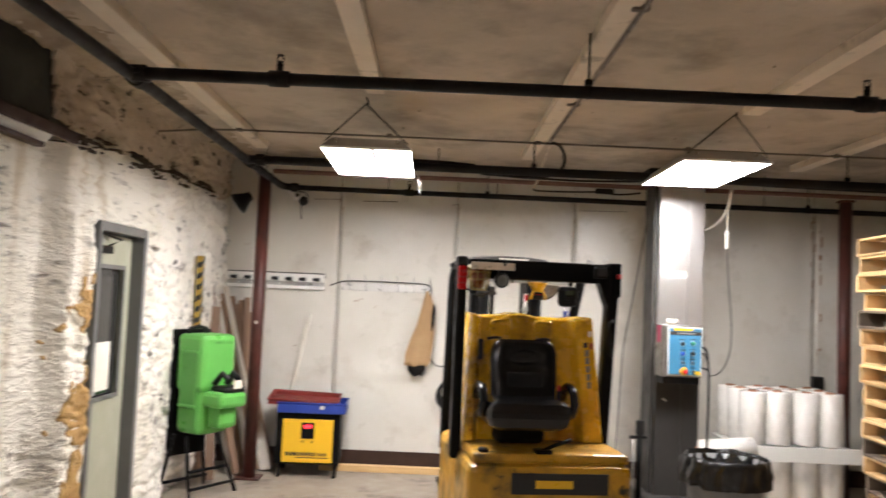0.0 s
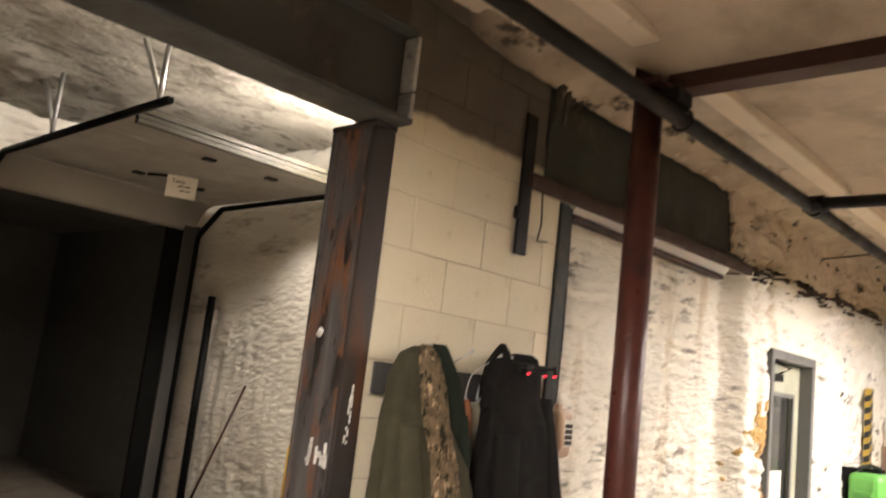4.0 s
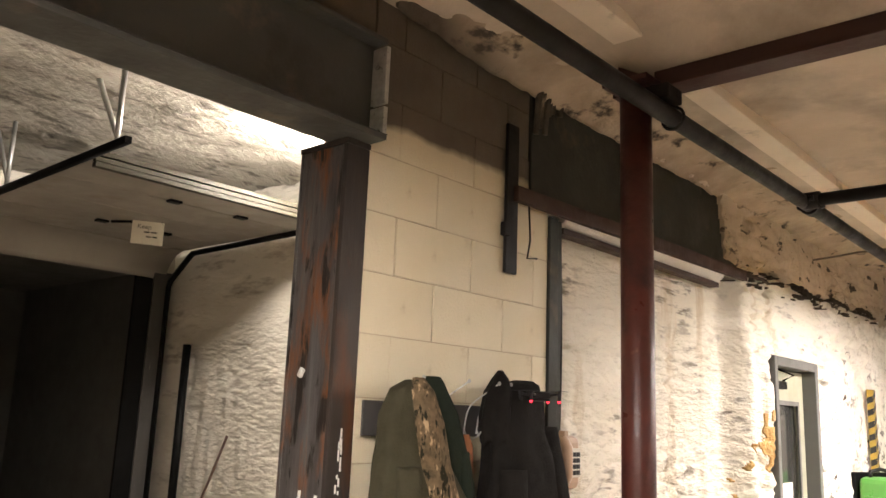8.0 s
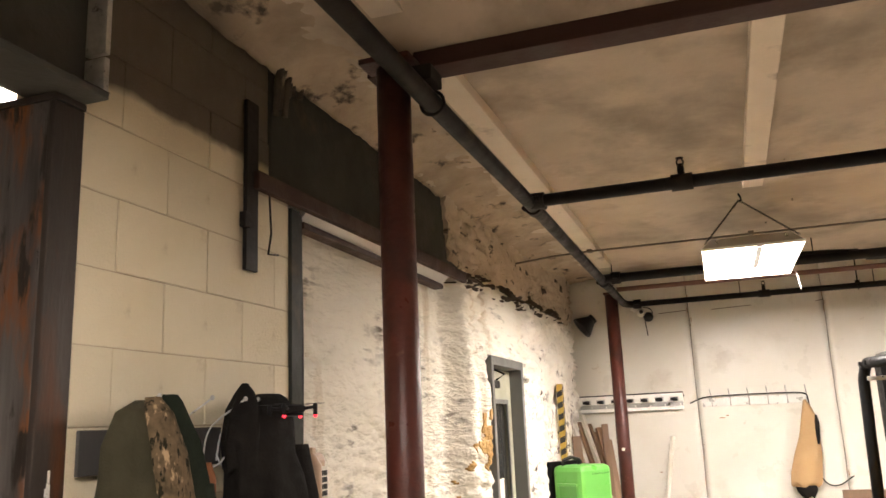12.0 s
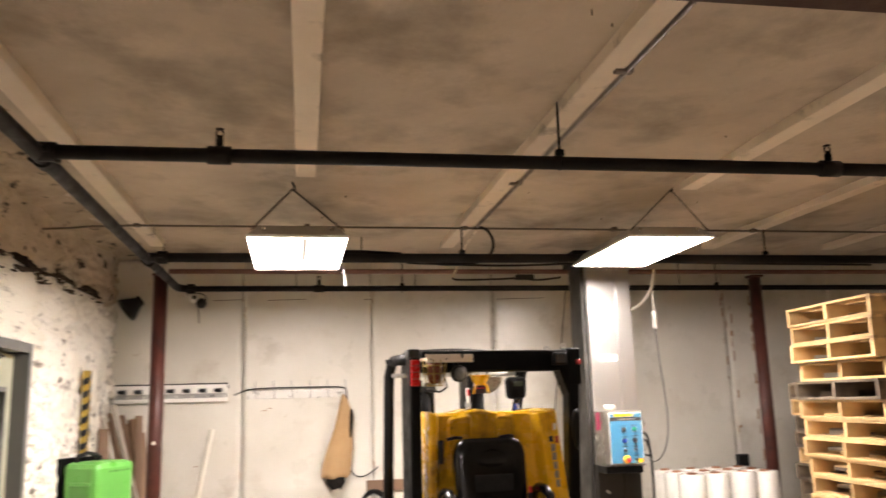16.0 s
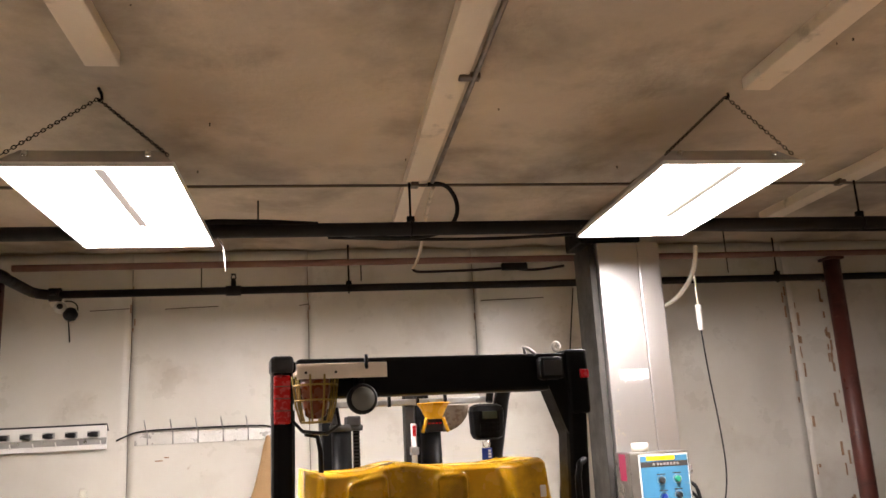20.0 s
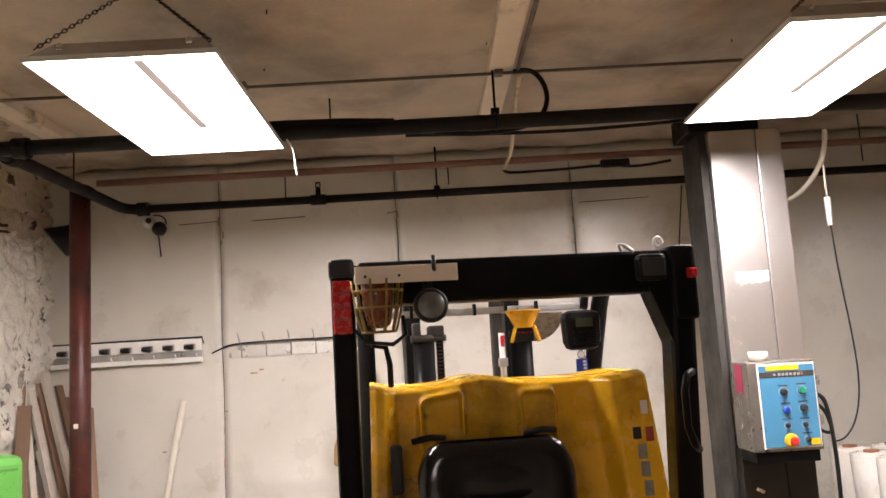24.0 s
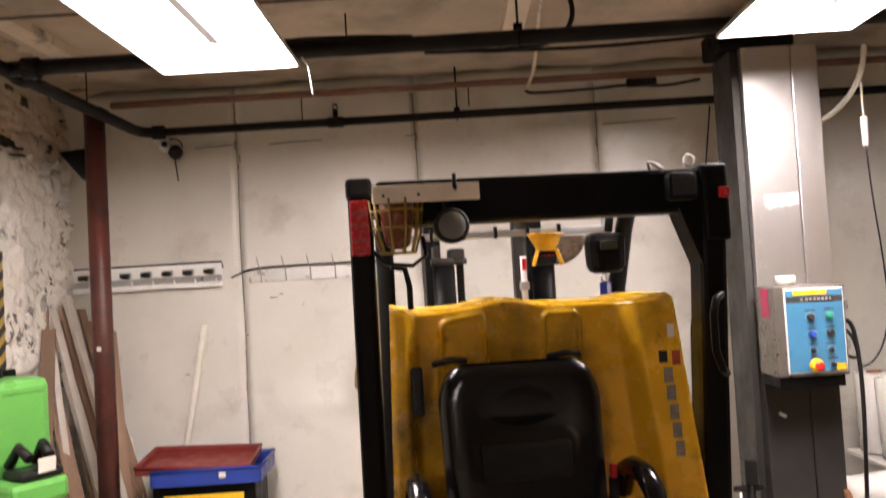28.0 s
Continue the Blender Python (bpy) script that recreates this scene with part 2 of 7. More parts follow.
PANEL = surface("white_panel", (0.66, 0.64, 0.58), (0.58, 0.555, 0.49), 1.3, 0.36, bump=0.12, fine=7, dirt_or_shade=(0.44, 0.38, 0.3), dirt_or_shade_scale=6, dirt_or_shade_at=0.7, dirt_or_shade_soft=0.06, grime=(0.5, 0.46, 0.39), grime_scale=2.0, grime_at=0.56, grime_soft=0.2)
BLOCK = surface("painted_block", (0.66, 0.59, 0.43), (0.6, 0.53, 0.37), 2.0, 0.6, bump=0.5, fine=90, dirt_or_shade=(0.4, 0.32, 0.21), dirt_or_shade_scale=4, dirt_or_shade_at=0.66, by_object=0.05)
MORTAR = surface("mortar", (0.52, 0.44, 0.32), (0.42, 0.35, 0.25), 8, 0.9, bump=0.6)
DARK_PAINT = surface("dark_grey_paint", (0.078, 0.08, 0.073), (0.058, 0.06, 0.054), 1.5, 0.5, bump=0.25, fine=40, dirt_or_shade=(0.12, 0.1, 0.08), dirt_or_shade_scale=4, dirt_or_shade_at=0.6, grime=(0.04, 0.036, 0.032), grime_scale=2.5, grime_at=0.57, shine=0.25)
LINTEL = surface("grey_green_paint", (0.042, 0.045, 0.038), (0.032, 0.034, 0.029), 2.2, 0.6, bump=0.25, fine=40, dirt_or_shade=(0.075, 0.062, 0.045), dirt_or_shade_scale=4, dirt_or_shade_at=0.6, shine=0.12)
JAMB = surface("worn_jamb_paint", (0.075, 0.072, 0.068), (0.04, 0.038, 0.036), 3, 0.5, bump=0.2, fine=40, stretch=(1, 1, 0.3), dirt_or_shade=(0.16, 0.15, 0.13), dirt_or_shade_scale=9, dirt_or_shade_at=0.66, streak=(2, 2, 0.4), shine=0.25)
BROWN_PAINT = surface("dull_brown_paint", (0.12, 0.1, 0.074), (0.085, 0.07, 0.054), 1.2, 0.7, bump=0.4, fine=50, shine=0.15)
RED_STEEL = surface("red_oxide_steel", (0.095, 0.026, 0.019), (0.05, 0.017, 0.013), 4, 0.42, bump=0.25, fine=40, dirt_or_shade=(0.17, 0.09, 0.065), dirt_or_shade_scale=7, dirt_or_shade_at=0.64, grime=(0.03, 0.016, 0.013), grime_scale=3, grime_at=0.57, shine=0.35)
BROWN_STEEL = surface("brown_rail", (0.06, 0.032, 0.022), (0.038, 0.022, 0.017), 3, 0.6, bump=0.3, fine=40, shine=0.2)
RAW_STEEL = surface("raw_mill_steel", (0.14, 0.132, 0.13), (0.04, 0.035, 0.033), 7, 0.4, metal=0.35, bump=0.35, fine=25, stretch=(2.2, 2.2, 0.2), dirt_or_shade=(0.2, 0.075, 0.026), dirt_or_shade_scale=5,
                    dirt_or_shade_at=0.48, dirt_or_shade_soft=0.14, streak=(2.4, 2.4, 0.6), grime=(0.022, 0.017, 0.014), grime_scale=7, grime_at=0.55, grime_soft=0.06)
RAW_DARK = surface("dark_mill_steel", (0.03, 0.026, 0.024), (0.045, 0.036, 0.03), 6, 0.5, metal=0.1, bump=0.3, stretch=(1, 1, 0.2), dirt_or_shade=(0.08, 0.035, 0.018), dirt_or_shade_scale=5, dirt_or_shade_at=0.62, streak=(1, 1, 0.3), shine=0.2)
BLACK_PIPE = surface("black_pipe", (0.01, 0.0095, 0.009), (0.02, 0.017, 0.015), 3, 0.5, bump=0.2, fine=40, dirt_or_shade=(0.05, 0.038, 0.028), dirt_or_shade_scale=7, dirt_or_shade_at=0.66, shine=0.12)
BLACK_STEEL = surface("black_steel", (0.004, 0.004, 0.004), (0.007, 0.007, 0.007), 4, 0.45, bump=0.1, fine=60, dirt_or_shade=(0.03, 0.026, 0.022), dirt_or_shade_scale=9, dirt_or_shade_at=0.74, shine=0.08)
RUBBER = surface("black_plastic", (0.009, 0.009, 0.009), (0.015, 0.015, 0.015), 6, 0.42, bump=0.15, fine=90, shine=0.25)
VINYL = surface("black_vinyl", (0.006, 0.006, 0.006), (0.009, 0.009, 0.009), 4, 0.17, bump=0.05, fine=140, rough_var=0.06, shine=0.35)
YELLOW = surface("yellow_machine_paint", (0.62, 0.345, 0.015), (0.5, 0.26, 0.01), 3, 0.3, bump=0.06, fine=30, dirt_or_shade=(0.16, 0.095, 0.02), dirt_or_shade_scale=4.5, dirt_or_shade_at=0.52, dirt_or_shade_soft=0.16, rough_var=0.12, grime=(0.07, 0.045, 0.018), grime_scale=9, grime_at=0.63, grime_soft=0.06)
YELLOW_HOOD = surface("oily_yellow_hood", (0.82, 0.47, 0.016), (0.66, 0.36, 0.012), 3, 0.26, bump=0.05, fine=30, dirt_or_shade=(0.2, 0.11, 0.015), dirt_or_shade_scale=3.2, dirt_or_shade_at=0.47, dirt_or_shade_soft=0.2, rough_var=0.1, grime=(0.06, 0.038, 0.014), grime_scale=7, grime_at=0.6, grime_soft=0.1)
YELLOW_DIRTY = surface("grimy_yellow_paint", (0.5, 0.27, 0.012), (0.38, 0.2, 0.01), 3, 0.4, bump=0.1, fine=30, dirt_or_shade=(0.08, 0.05, 0.015), dirt_or_shade_scale=4, dirt_or_shade_at=0.5, dirt_or_shade_soft=0.2, grime=(0.02, 0.016, 0.01), grime_scale=7, grime_at=0.58, grime_soft=0.06)
YELLOW_CLEAN = surface("yellow_sheet", (0.78, 0.47, 0.01), (0.72, 0.42, 0.01), 3, 0.4, bump=0.05)
STAINLESS = surface("brushed_tower_steel", (0.6, 0.59, 0.575), (0.54, 0.53, 0.515), 2.5, 0.36, metal=0.9, bump=0.04, fine=120, stretch=(1, 1, 0.06), rough_var=0.05)
brush = STAINLESS.node_tree.nodes.new("ShaderNodeTangent")
brush.direction_type, brush.axis = "RADIAL", "Z"
STAINLESS.node_tree.links.new(brush.outputs[0], STAINLESS.node_tree.nodes["Principled BSDF"].inputs["Tangent"])
STAINLESS.node_tree.nodes["Principled BSDF"].inputs["Anisotropic"].default_value = 0.15
TOWER_DARK = surface("tower_grey", (0.055, 0.052, 0.048), (0.04, 0.038, 0.035), 2, 0.5, metal=0.1, bump=0.1, fine=50, shine=0.2)
BARE_ZINC = surface("bare_zinc_patch", (0.62, 0.62, 0.6), (0.36, 0.36, 0.35), 22, 0.45, metal=0.5, bump=0.4, fine=50, dirt_or_shade=(0.1, 0.09, 0.08), dirt_or_shade_scale=30, dirt_or_shade_at=0.6)
GALV = surface("galvanised_steel", (0.5, 0.5, 0.48), (0.36, 0.36, 0.35), 7, 0.4, metal=0.8, bump=0.1)
GREY_PAINT = surface("grey_door_paint", (0.13, 0.13, 0.125), (0.105, 0.105, 0.1), 2, 0.45, bump=0.08)
DOOR_GREEN = surface("grey_green_door", (0.36, 0.36, 0.27), (0.32, 0.32, 0.24), 2, 0.45, bump=0.08)
WHITE = surface("white_board", (0.75, 0.74, 0.7), (0.66, 0.65, 0.6), 4, 0.5, bump=0.08)
RACK_WHITE = surface("rack_enamel", (0.84, 0.83, 0.8), (0.78, 0.77, 0.73), 5, 0.35, bump=0.05)
CREAM_PAPER = surface("paper", (0.7, 0.67, 0.58), (0.62, 0.58, 0.5), 6, 0.8, bump=0.1)
GREEN = surface("green_plastic", (0.13, 0.42, 0.08), (0.11, 0.36, 0.065), 3, 0.38, bump=0.05, dirt_or_shade=(0.05, 0.2, 0.03), dirt_or_shade_scale=6, dirt_or_shade_at=0.66)
BLUE = surface("blue_panel", (0.0562, 0.203, 0.345), (0.045, 0.173, 0.3), 5, 0.4, bump=0.03, dirt_or_shade=(0.13, 0.19, 0.24), dirt_or_shade_scale=11, dirt_or_shade_at=0.64)
BLUE_TRAY = surface("blue_plastic", (0.02, 0.05, 0.3), (0.016, 0.04, 0.24), 4, 0.4, bump=0.05)
RED_TRAY = surface("maroon_plastic", (0.2, 0.025, 0.02), (0.15, 0.02, 0.016), 4, 0.45, bump=0.08)
RED = surface("red_lens", (0.5, 0.012, 0.016), (0.42, 0.01, 0.012), 20, 0.25, bump=0.1, fine=150)
AMBER = surface("amber_lens", (0.16, 0.035, 0.01), (0.1, 0.025, 0.008), 8, 0.3, bump=0)
WOOD = surface("pallet_wood", (0.66, 0.46, 0.22), (0.52, 0.34, 0.15), 5, 0.75, bump=0.5, fine=40, stretch=(0.6, 2.5, 2.5), dirt_or_shade=(0.2, 0.13, 0.07), dirt_or_shade_scale=3.4, dirt_or_shade_at=0.62, by_object=0.3)
WOOD_OLD = surface("weathered_pallet_wood", (0.2, 0.15, 0.1), (0.13, 0.1, 0.07), 5, 0.8, bump=0.5, fine=40, stretch=(0.6, 2.5, 2.5), dirt_or_shade=(0.07, 0.05, 0.035), dirt_or_shade_scale=3.4, dirt_or_shade_at=0.55, by_object=0.35)
LUMBER_WHITE = surface("painted_lumber", (0.62, 0.57, 0.5), (0.5, 0.45, 0.38), 5, 0.7, bump=0.3, fine=50, by_object=0.12)
LUMBER_BROWN = surface("brown_lumber", (0.3, 0.19, 0.12), (0.22, 0.135, 0.085), 4, 0.7, bump=0.3, stretch=(3, 3, 0.4), by_object=0.25)
FILM = surface("stretch_film_roll", (0.78, 0.76, 0.72), (0.68, 0.65, 0.6), 6, 0.25, bump=0.15, fine=30, stretch=(1, 1, 0.4))
CARD = surface("cardboard_core", (0.34, 0.15, 0.07), (0.27, 0.12, 0.06), 8, 0.8, bump=0.2)
BAG = surface("black_bag", (0.006, 0.006, 0.006), (0.01, 0.01, 0.01), 8, 0.16, bump=0.5, fine=9, deep=0.02, rough_var=0.05)
BIN = surface("grey_bin", (0.13, 0.13, 0.125), (0.1, 0.1, 0.095), 4, 0.5, bump=0.1)
OLIVE = surface("olive_cloth", (0.06, 0.054, 0.034), (0.04, 0.037, 0.024), 9, 0.9, bump=0.5, fine=160, shine=0.05)
CAMO = surface("camouflage_cloth", (0.16, 0.115, 0.07), (0.06, 0.045, 0.026), 34, 0.9, bump=0.4, fine=120, streak=(1.3, 1.3, 0.55), dirt_or_shade=(0.36, 0.26, 0.16), dirt_or_shade_scale=36, dirt_or_shade_at=0.58, dirt_or_shade_soft=0.06, grime=(0.02, 0.018, 0.011), grime_scale=40, grime_at=0.55, grime_soft=0.03, shine=0.05)
BLACK_CLOTH = surface("black_cloth", (0.01, 0.009, 0.0085), (0.016, 0.0145, 0.013), 9, 0.8, bump=0.5, fine=130, shine=0.05)
GREEN_CLOTH = surface("dark_green_cloth", (0.02, 0.026, 0.018), (0.014, 0.018, 0.013), 9, 0.9, bump=0.5, fine=130, shine=0.05)
TAN = surface("tan_canvas", (0.4, 0.26, 0.13), (0.34, 0.215, 0.105), 5, 0.9, bump=0.4, fine=120)
PHONE = surface("beige_plastic", (0.5, 0.35, 0.235), (0.45, 0.31, 0.205), 6, 0.4, bump=0.03)
CONCRETE = surface("worn_concrete", (0.34, 0.29, 0.23), (0.26, 0.22, 0.175), 1.5, 0.55, bump=0.3, fine=30, dirt_or_shade=(0.15, 0.125, 0.1), dirt_or_shade_scale=2.2, dirt_or_shade_at=0.55)
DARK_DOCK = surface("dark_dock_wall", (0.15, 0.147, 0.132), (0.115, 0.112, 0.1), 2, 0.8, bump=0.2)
DOCK_PANEL = surface("dock_door_skin", (0.33, 0.31, 0.275), (0.27, 0.25, 0.22), 1.4, 0.5, bump=0.05, dirt_or_shade=(0.26, 0.23, 0.18), dirt_or_shade_scale=2, dirt_or_shade_at=0.6)
RUST = surface("rust_stain", (0.4, 0.27, 0.17), (0.24, 0.13, 0.07), 25, 0.8, bump=0.2)
SCREEN = paint("grey_lcd", (0.035, 0.04, 0.028), 0.25)
MIRROR = paint("polished_clip", (0.75, 0.75, 0.74), 0.12, 1.0)
LENS_GLASS = paint("lens_glass", (0.13, 0.13, 0.115), 0.12)
HOUSING = surface("lamp_housing", (0.42, 0.39, 0.35), (0.34, 0.31, 0.28), 4, 0.45, metal=0.3, bump=0.03)
RED_KNOB, GREEN_KNOB, BLUE_KNOB = paint("red_knob", (0.6, 0.02, 0.015), 0.35), paint("green_knob", (0.02, 0.25, 0.14), 0.35), paint("blue_knob", (0.02, 0.06, 0.35), 0.35)
MAGENTA = paint("magenta_tape", (0.5, 0.02, 0.12), 0.5)
INK = paint("black_ink", (0.012, 0.012, 0.012), 0.6)
LAMP = glow("lamp_lens", (1.0, 0.895, 0.815), LAMP_POWER)
DOCK_LAMP = glow("dock_lamp_tube", (1.0, 0.89, 0.77), DOCK_POWER)
LAMP_RIB = glow("lamp_rib", (1.0, 0.87, 0.76), 0.5)
LAMP_RIB.node_tree.nodes["Principled BSDF"].inputs["Base Color"].default_value = (0.2, 0.17, 0.14, 1)
RED_LED = glow("red_led", (1.0, 0.03, 0.05), 3.0)

# dark brown fading in on the foam beside the block wall
nodes, links = FOAM_COVE.node_tree.nodes, FOAM_COVE.node_tree.links
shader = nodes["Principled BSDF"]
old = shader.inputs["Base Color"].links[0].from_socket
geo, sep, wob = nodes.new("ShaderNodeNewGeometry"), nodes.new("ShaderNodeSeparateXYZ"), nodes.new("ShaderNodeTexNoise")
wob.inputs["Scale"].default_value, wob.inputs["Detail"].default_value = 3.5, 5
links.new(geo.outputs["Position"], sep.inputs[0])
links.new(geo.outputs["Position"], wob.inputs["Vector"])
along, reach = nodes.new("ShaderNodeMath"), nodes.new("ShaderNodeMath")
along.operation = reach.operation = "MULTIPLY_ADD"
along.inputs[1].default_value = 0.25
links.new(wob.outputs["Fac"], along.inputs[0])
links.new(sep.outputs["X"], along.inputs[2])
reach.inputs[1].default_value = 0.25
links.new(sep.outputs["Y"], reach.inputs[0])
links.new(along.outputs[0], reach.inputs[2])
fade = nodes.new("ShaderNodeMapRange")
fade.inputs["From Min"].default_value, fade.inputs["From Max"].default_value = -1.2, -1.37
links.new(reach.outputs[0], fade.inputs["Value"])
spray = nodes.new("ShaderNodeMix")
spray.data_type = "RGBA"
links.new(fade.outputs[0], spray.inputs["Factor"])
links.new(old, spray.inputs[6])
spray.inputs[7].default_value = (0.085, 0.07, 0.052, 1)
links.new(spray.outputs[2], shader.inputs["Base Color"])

# paint line of the block wall: cream below, dark brown above
nodes, links = BLOCK.node_tree.nodes, BLOCK.node_tree.links
shader = nodes["Principled BSDF"]
old = shader.inputs["Base Color"].links[0].from_socket
geo, sep, wob, add = nodes.new("ShaderNodeNewGeometry"), nodes.new("ShaderNodeSeparateXYZ"), nodes.new("ShaderNodeTexNoise"), nodes.new("ShaderNodeMath")
wob.inputs["Scale"].default_value = 9
add.operation = "MULTIPLY_ADD"
add.inputs[1].default_value = 0.05
links.new(geo.outputs["Position"], sep.inputs[0])
links.new(geo.outputs["Position"], wob.inputs["Vector"])
links.new(wob.outputs["Fac"], add.inputs[0])
links.new(sep.outputs["Z"], add.inputs[2])
step = nodes.new("ShaderNodeMapRange")
step.inputs["From Min"].default_value, step.inputs["From Max"].default_value = 2.655, 2.685
links.new(add.outputs[0], step.inputs["Value"])
two = nodes.new("ShaderNodeMix")
two.data_type = "RGBA"
links.new(step.outputs[0], two.inputs["Factor"])
links.new(old, two.inputs[6])
two.inputs[7].default_value = (0.092, 0.075, 0.054, 1)
links.new(two.outputs[2], shader.inputs["Base Color"])


# ---- the large structure ----
def lumps(y, z, s=0.0):
    """How far sprayed foam stands proud, in metres: broad swells, level wrinkles, drips lower down and a fine crust."""
    p = Vector((y, z, s))
    warp = noise.noise(p * 2)
    wrinkle = 1 - abs(noise.noise(Vector((y * 2.6, z * 11 + 1.1 * warp, s)))) * 2.2
    patch = max(0.0, min(1.0, 0.5 + 1.6 * noise.noise(Vector((y * 1.2, z * 1.9, s + 9)))))
    drip = noise.noise(Vector((y * 13 + 0.5 * warp, z * 1.6, s + 4)))
    low = max(0.0, min(1.0, (2.1 - z) / 0.7))
    fold = noise.noise(Vector((y * 1.5, z * 5.5 + 0.7 * noise.noise(p * 3), s + 4)))
    return (0.035 * noise.noise(p * 1.7) - 0.085 * patch * max(0.0, wrinkle - 0.35) ** 2 - 0.035 * (1 - low) * patch * math.exp(-(fold / 0.06) ** 2)
            + 0.012 * low * drip + (0.25 + patch) * (0.012 * noise.noise(Vector((y * 11, z * 21, s))) + 0.009 * noise.noise(Vector((y * 26, z * 44, s)))))


def foam_wall(name, x, y0, y1, z0, z1, material, label, keep=None, amount=1.0, cell=0.03, extra=None, seed=0.0):
    def place(u, v):
        y, z = y0 + u * (y1 - y0), z0 + v * (z1 - z0)
        return Vector((x + amount * lumps(y, z, seed) + (extra(y, z) if extra else 0), y, z))
    hole = None if keep is None else (lambda u, v: keep(y0 + u * (y1 - y0), z0 + v * (z1 - z0)))
    bm = bm_grid(bmesh.new(), max(2, int((y1 - y0) / cell)), max(2, int((z1 - z0) / cell)), place, hole, lambda c: Vector((x - 0.12, c.y, c.z)))
    return structure(name, bm, material, label)


structure("floor", box((-12, -3.2, -0.2), (11.2, 8.6, 0)), CONCRETE, "worn grey concrete warehouse floor")

# ceiling: sprayed, sagging a little between the strips and swelling round the cross beam
STRIPS = (-1.49, -0.275, 0.97, 2.24, 3.47, 4.7, 5.93, 7.16, 8.4, 9.6)


def ceiling_at(u, v):
    x, y = -2.2 + u * 13.3, -3.0 + v * 11.4
    d = min(abs(x - s) for s in STRIPS)
    sag = 0.02 * math.exp(-(d / 0.12) ** 2) - 0.012 * math.cos(d * 5.1)
    beam = 0.155 * math.exp(-((y - 2.68) / 0.15) ** 2) * max(0.0, min(1.0, (x + 1.75) / 0.3))
    return Vector((x, y, 3.1 - sag - beam + 0.008 * noise.noise(Vector((x * 3, y * 3, 0))) + 0.012 * noise.noise(Vector((x * 0.9, y * 0.9, 5)))))


structure("ceiling", bm_grid(bmesh.new(), 220, 190, ceiling_at, None, lambda c: Vector((c.x, c.y, 3.3))), CEILING, "stained beige sprayed ceiling")
strips = structure("ceiling_strips", bmesh.new(), STRIP, "flat painted strips along the ceiling")
for x in STRIPS:
    for y0, y1 in ((-3.0, 2.5), (2.74, {-0.275: 5.33, 2.24: 5.46}.get(x, 7.55))):
        part("strip", box((x - 0.058, y0, 3.042), (x + 0.058, y1, 3.12), 0.004), STRIP, strips)
bm = bmesh.new()
for k in range(22):
    x, y, r = random.uniform(-1.3, 3.3), random.uniform(2.9, 7.0), random.uniform(0.002, 0.004)
    bm_tube(bm, [(x, y, 3.09), (x + r * 0.5, y, 3.12)], r, 6)
structure("ceiling_specks", bm, FOAM_CHAR, "small dark specks and nail holes in the ceiling")
structure("ceiling_slab", box((-2.4, -3.2, 3.3), (11.2, 8.6, 3.4)), CONCRETE, "plain concrete slab over the ceiling")

# back wall of insulated panels
SEAMS = (-2.2, -0.84, 0.363, 1.57, 2.8, 4.06, 5.26, 6.5, 7.7, 8.9, 10.1, 11.0)
wall_north = structure("wall_north", box((-2.4, 8.43, 0), (11.2, 8.6, 3.3)), MORTAR, "backing of the white panel wall")


def dent(x, z):
    return 0.018 * math.exp(-((x + 0.2) / 0.45) ** 2 - ((z - 0.95) / 0.05) ** 2) + 0.012 * math.exp(-((x - 0.05) / 0.3) ** 2 - ((z - 0.55) / 0.12) ** 2)


for x0, x1 in zip(SEAMS, SEAMS[1:]):
    part("panel", bm_grid(bmesh.new(), 24, 60, lambda u, v: Vector((x0 + 0.0012 + u * (x1 - x0 - 0.0024), 8.402 + 0.003 * noise.noise(Vector((u * 3 + x0, v * 6, 1))) - dent(x0 + u * (x1 - x0), v * 3.09), v * 3.09)),
                          None, lambda c: Vector((c.x, 8.43, c.z))), PANEL, wall_north)
structure("baseboard_north", box((-2.2, 8.385, 0), (11.0, 8.4, 0.165), 0.003), BROWN_STEEL, "dark brown baseboard")
bm = bmesh.new()
for k in range(44):
    z = 0.9 + 1.9 * random.random() ** 0.8
    x = random.choice((4.02, 4.1, 4.33, 4.36)) + random.gauss(0, 0.008)
    bm_box(bm, (x, 8.394, z), (x + 0.004 + 0.014 * random.random(), 8.401, z + 0.02 + 0.09 * random.random()))
for k in range(18):
    x = random.choice((-0.84, 0.363, 0.363, 1.57)) + random.gauss(0, 0.006)
    z = random.choice((2.55, 2.6, 1.1, 1.3, 2.7)) + random.gauss(0, 0.1)
    bm_box(bm, (x, 8.394, z), (x + 0.007, 8.401, z + 0.02 + 0.05 * random.random()))
for x, z, w in ((-0.66, 1.66, 0.07), (-0.6, 1.68, 0.04), (-1.25, 1.18, 0.04), (-0.83, 1.42, 0.02)):
    bm_box(bm, (x, 8.396, z), (x + w * 0.7, 8.401, z + 0.008))
structure("trim_stains", bm, RUST, "rust and torn paint along panel seams")
bm = bmesh.new()
for x in SEAMS[1:4]:
    bm_tube(bm, [(x + 0.004 * math.sin(k * 1.7), 8.3995, 0.17 + k * 0.28) for k in range(11)], 0.002, 5)
for a, b in ((-1.12, -0.86), (-0.62, -0.26), (0.3, 0.37), (1.62, 2.1)):
    bm_tube(bm, [(a, 8.4, 2.69), (b, 8.4, 2.7)], 0.003, 5)
structure("trim_seams", bm, BROWN_PAINT, "dark sealant lines between wall panels")

# east and south walls close the room
foam_wall("wall_east", 11.05, -3.2, 8.5, 0, 3.3, FOAM_GREY, "dirty sprayed foam wall", cell=0.25)
structure("wall_south", box((-12, -3.3, 0), (11.2, -3.1, 3.4)), FOAM_GREY, "dirty painted wall")

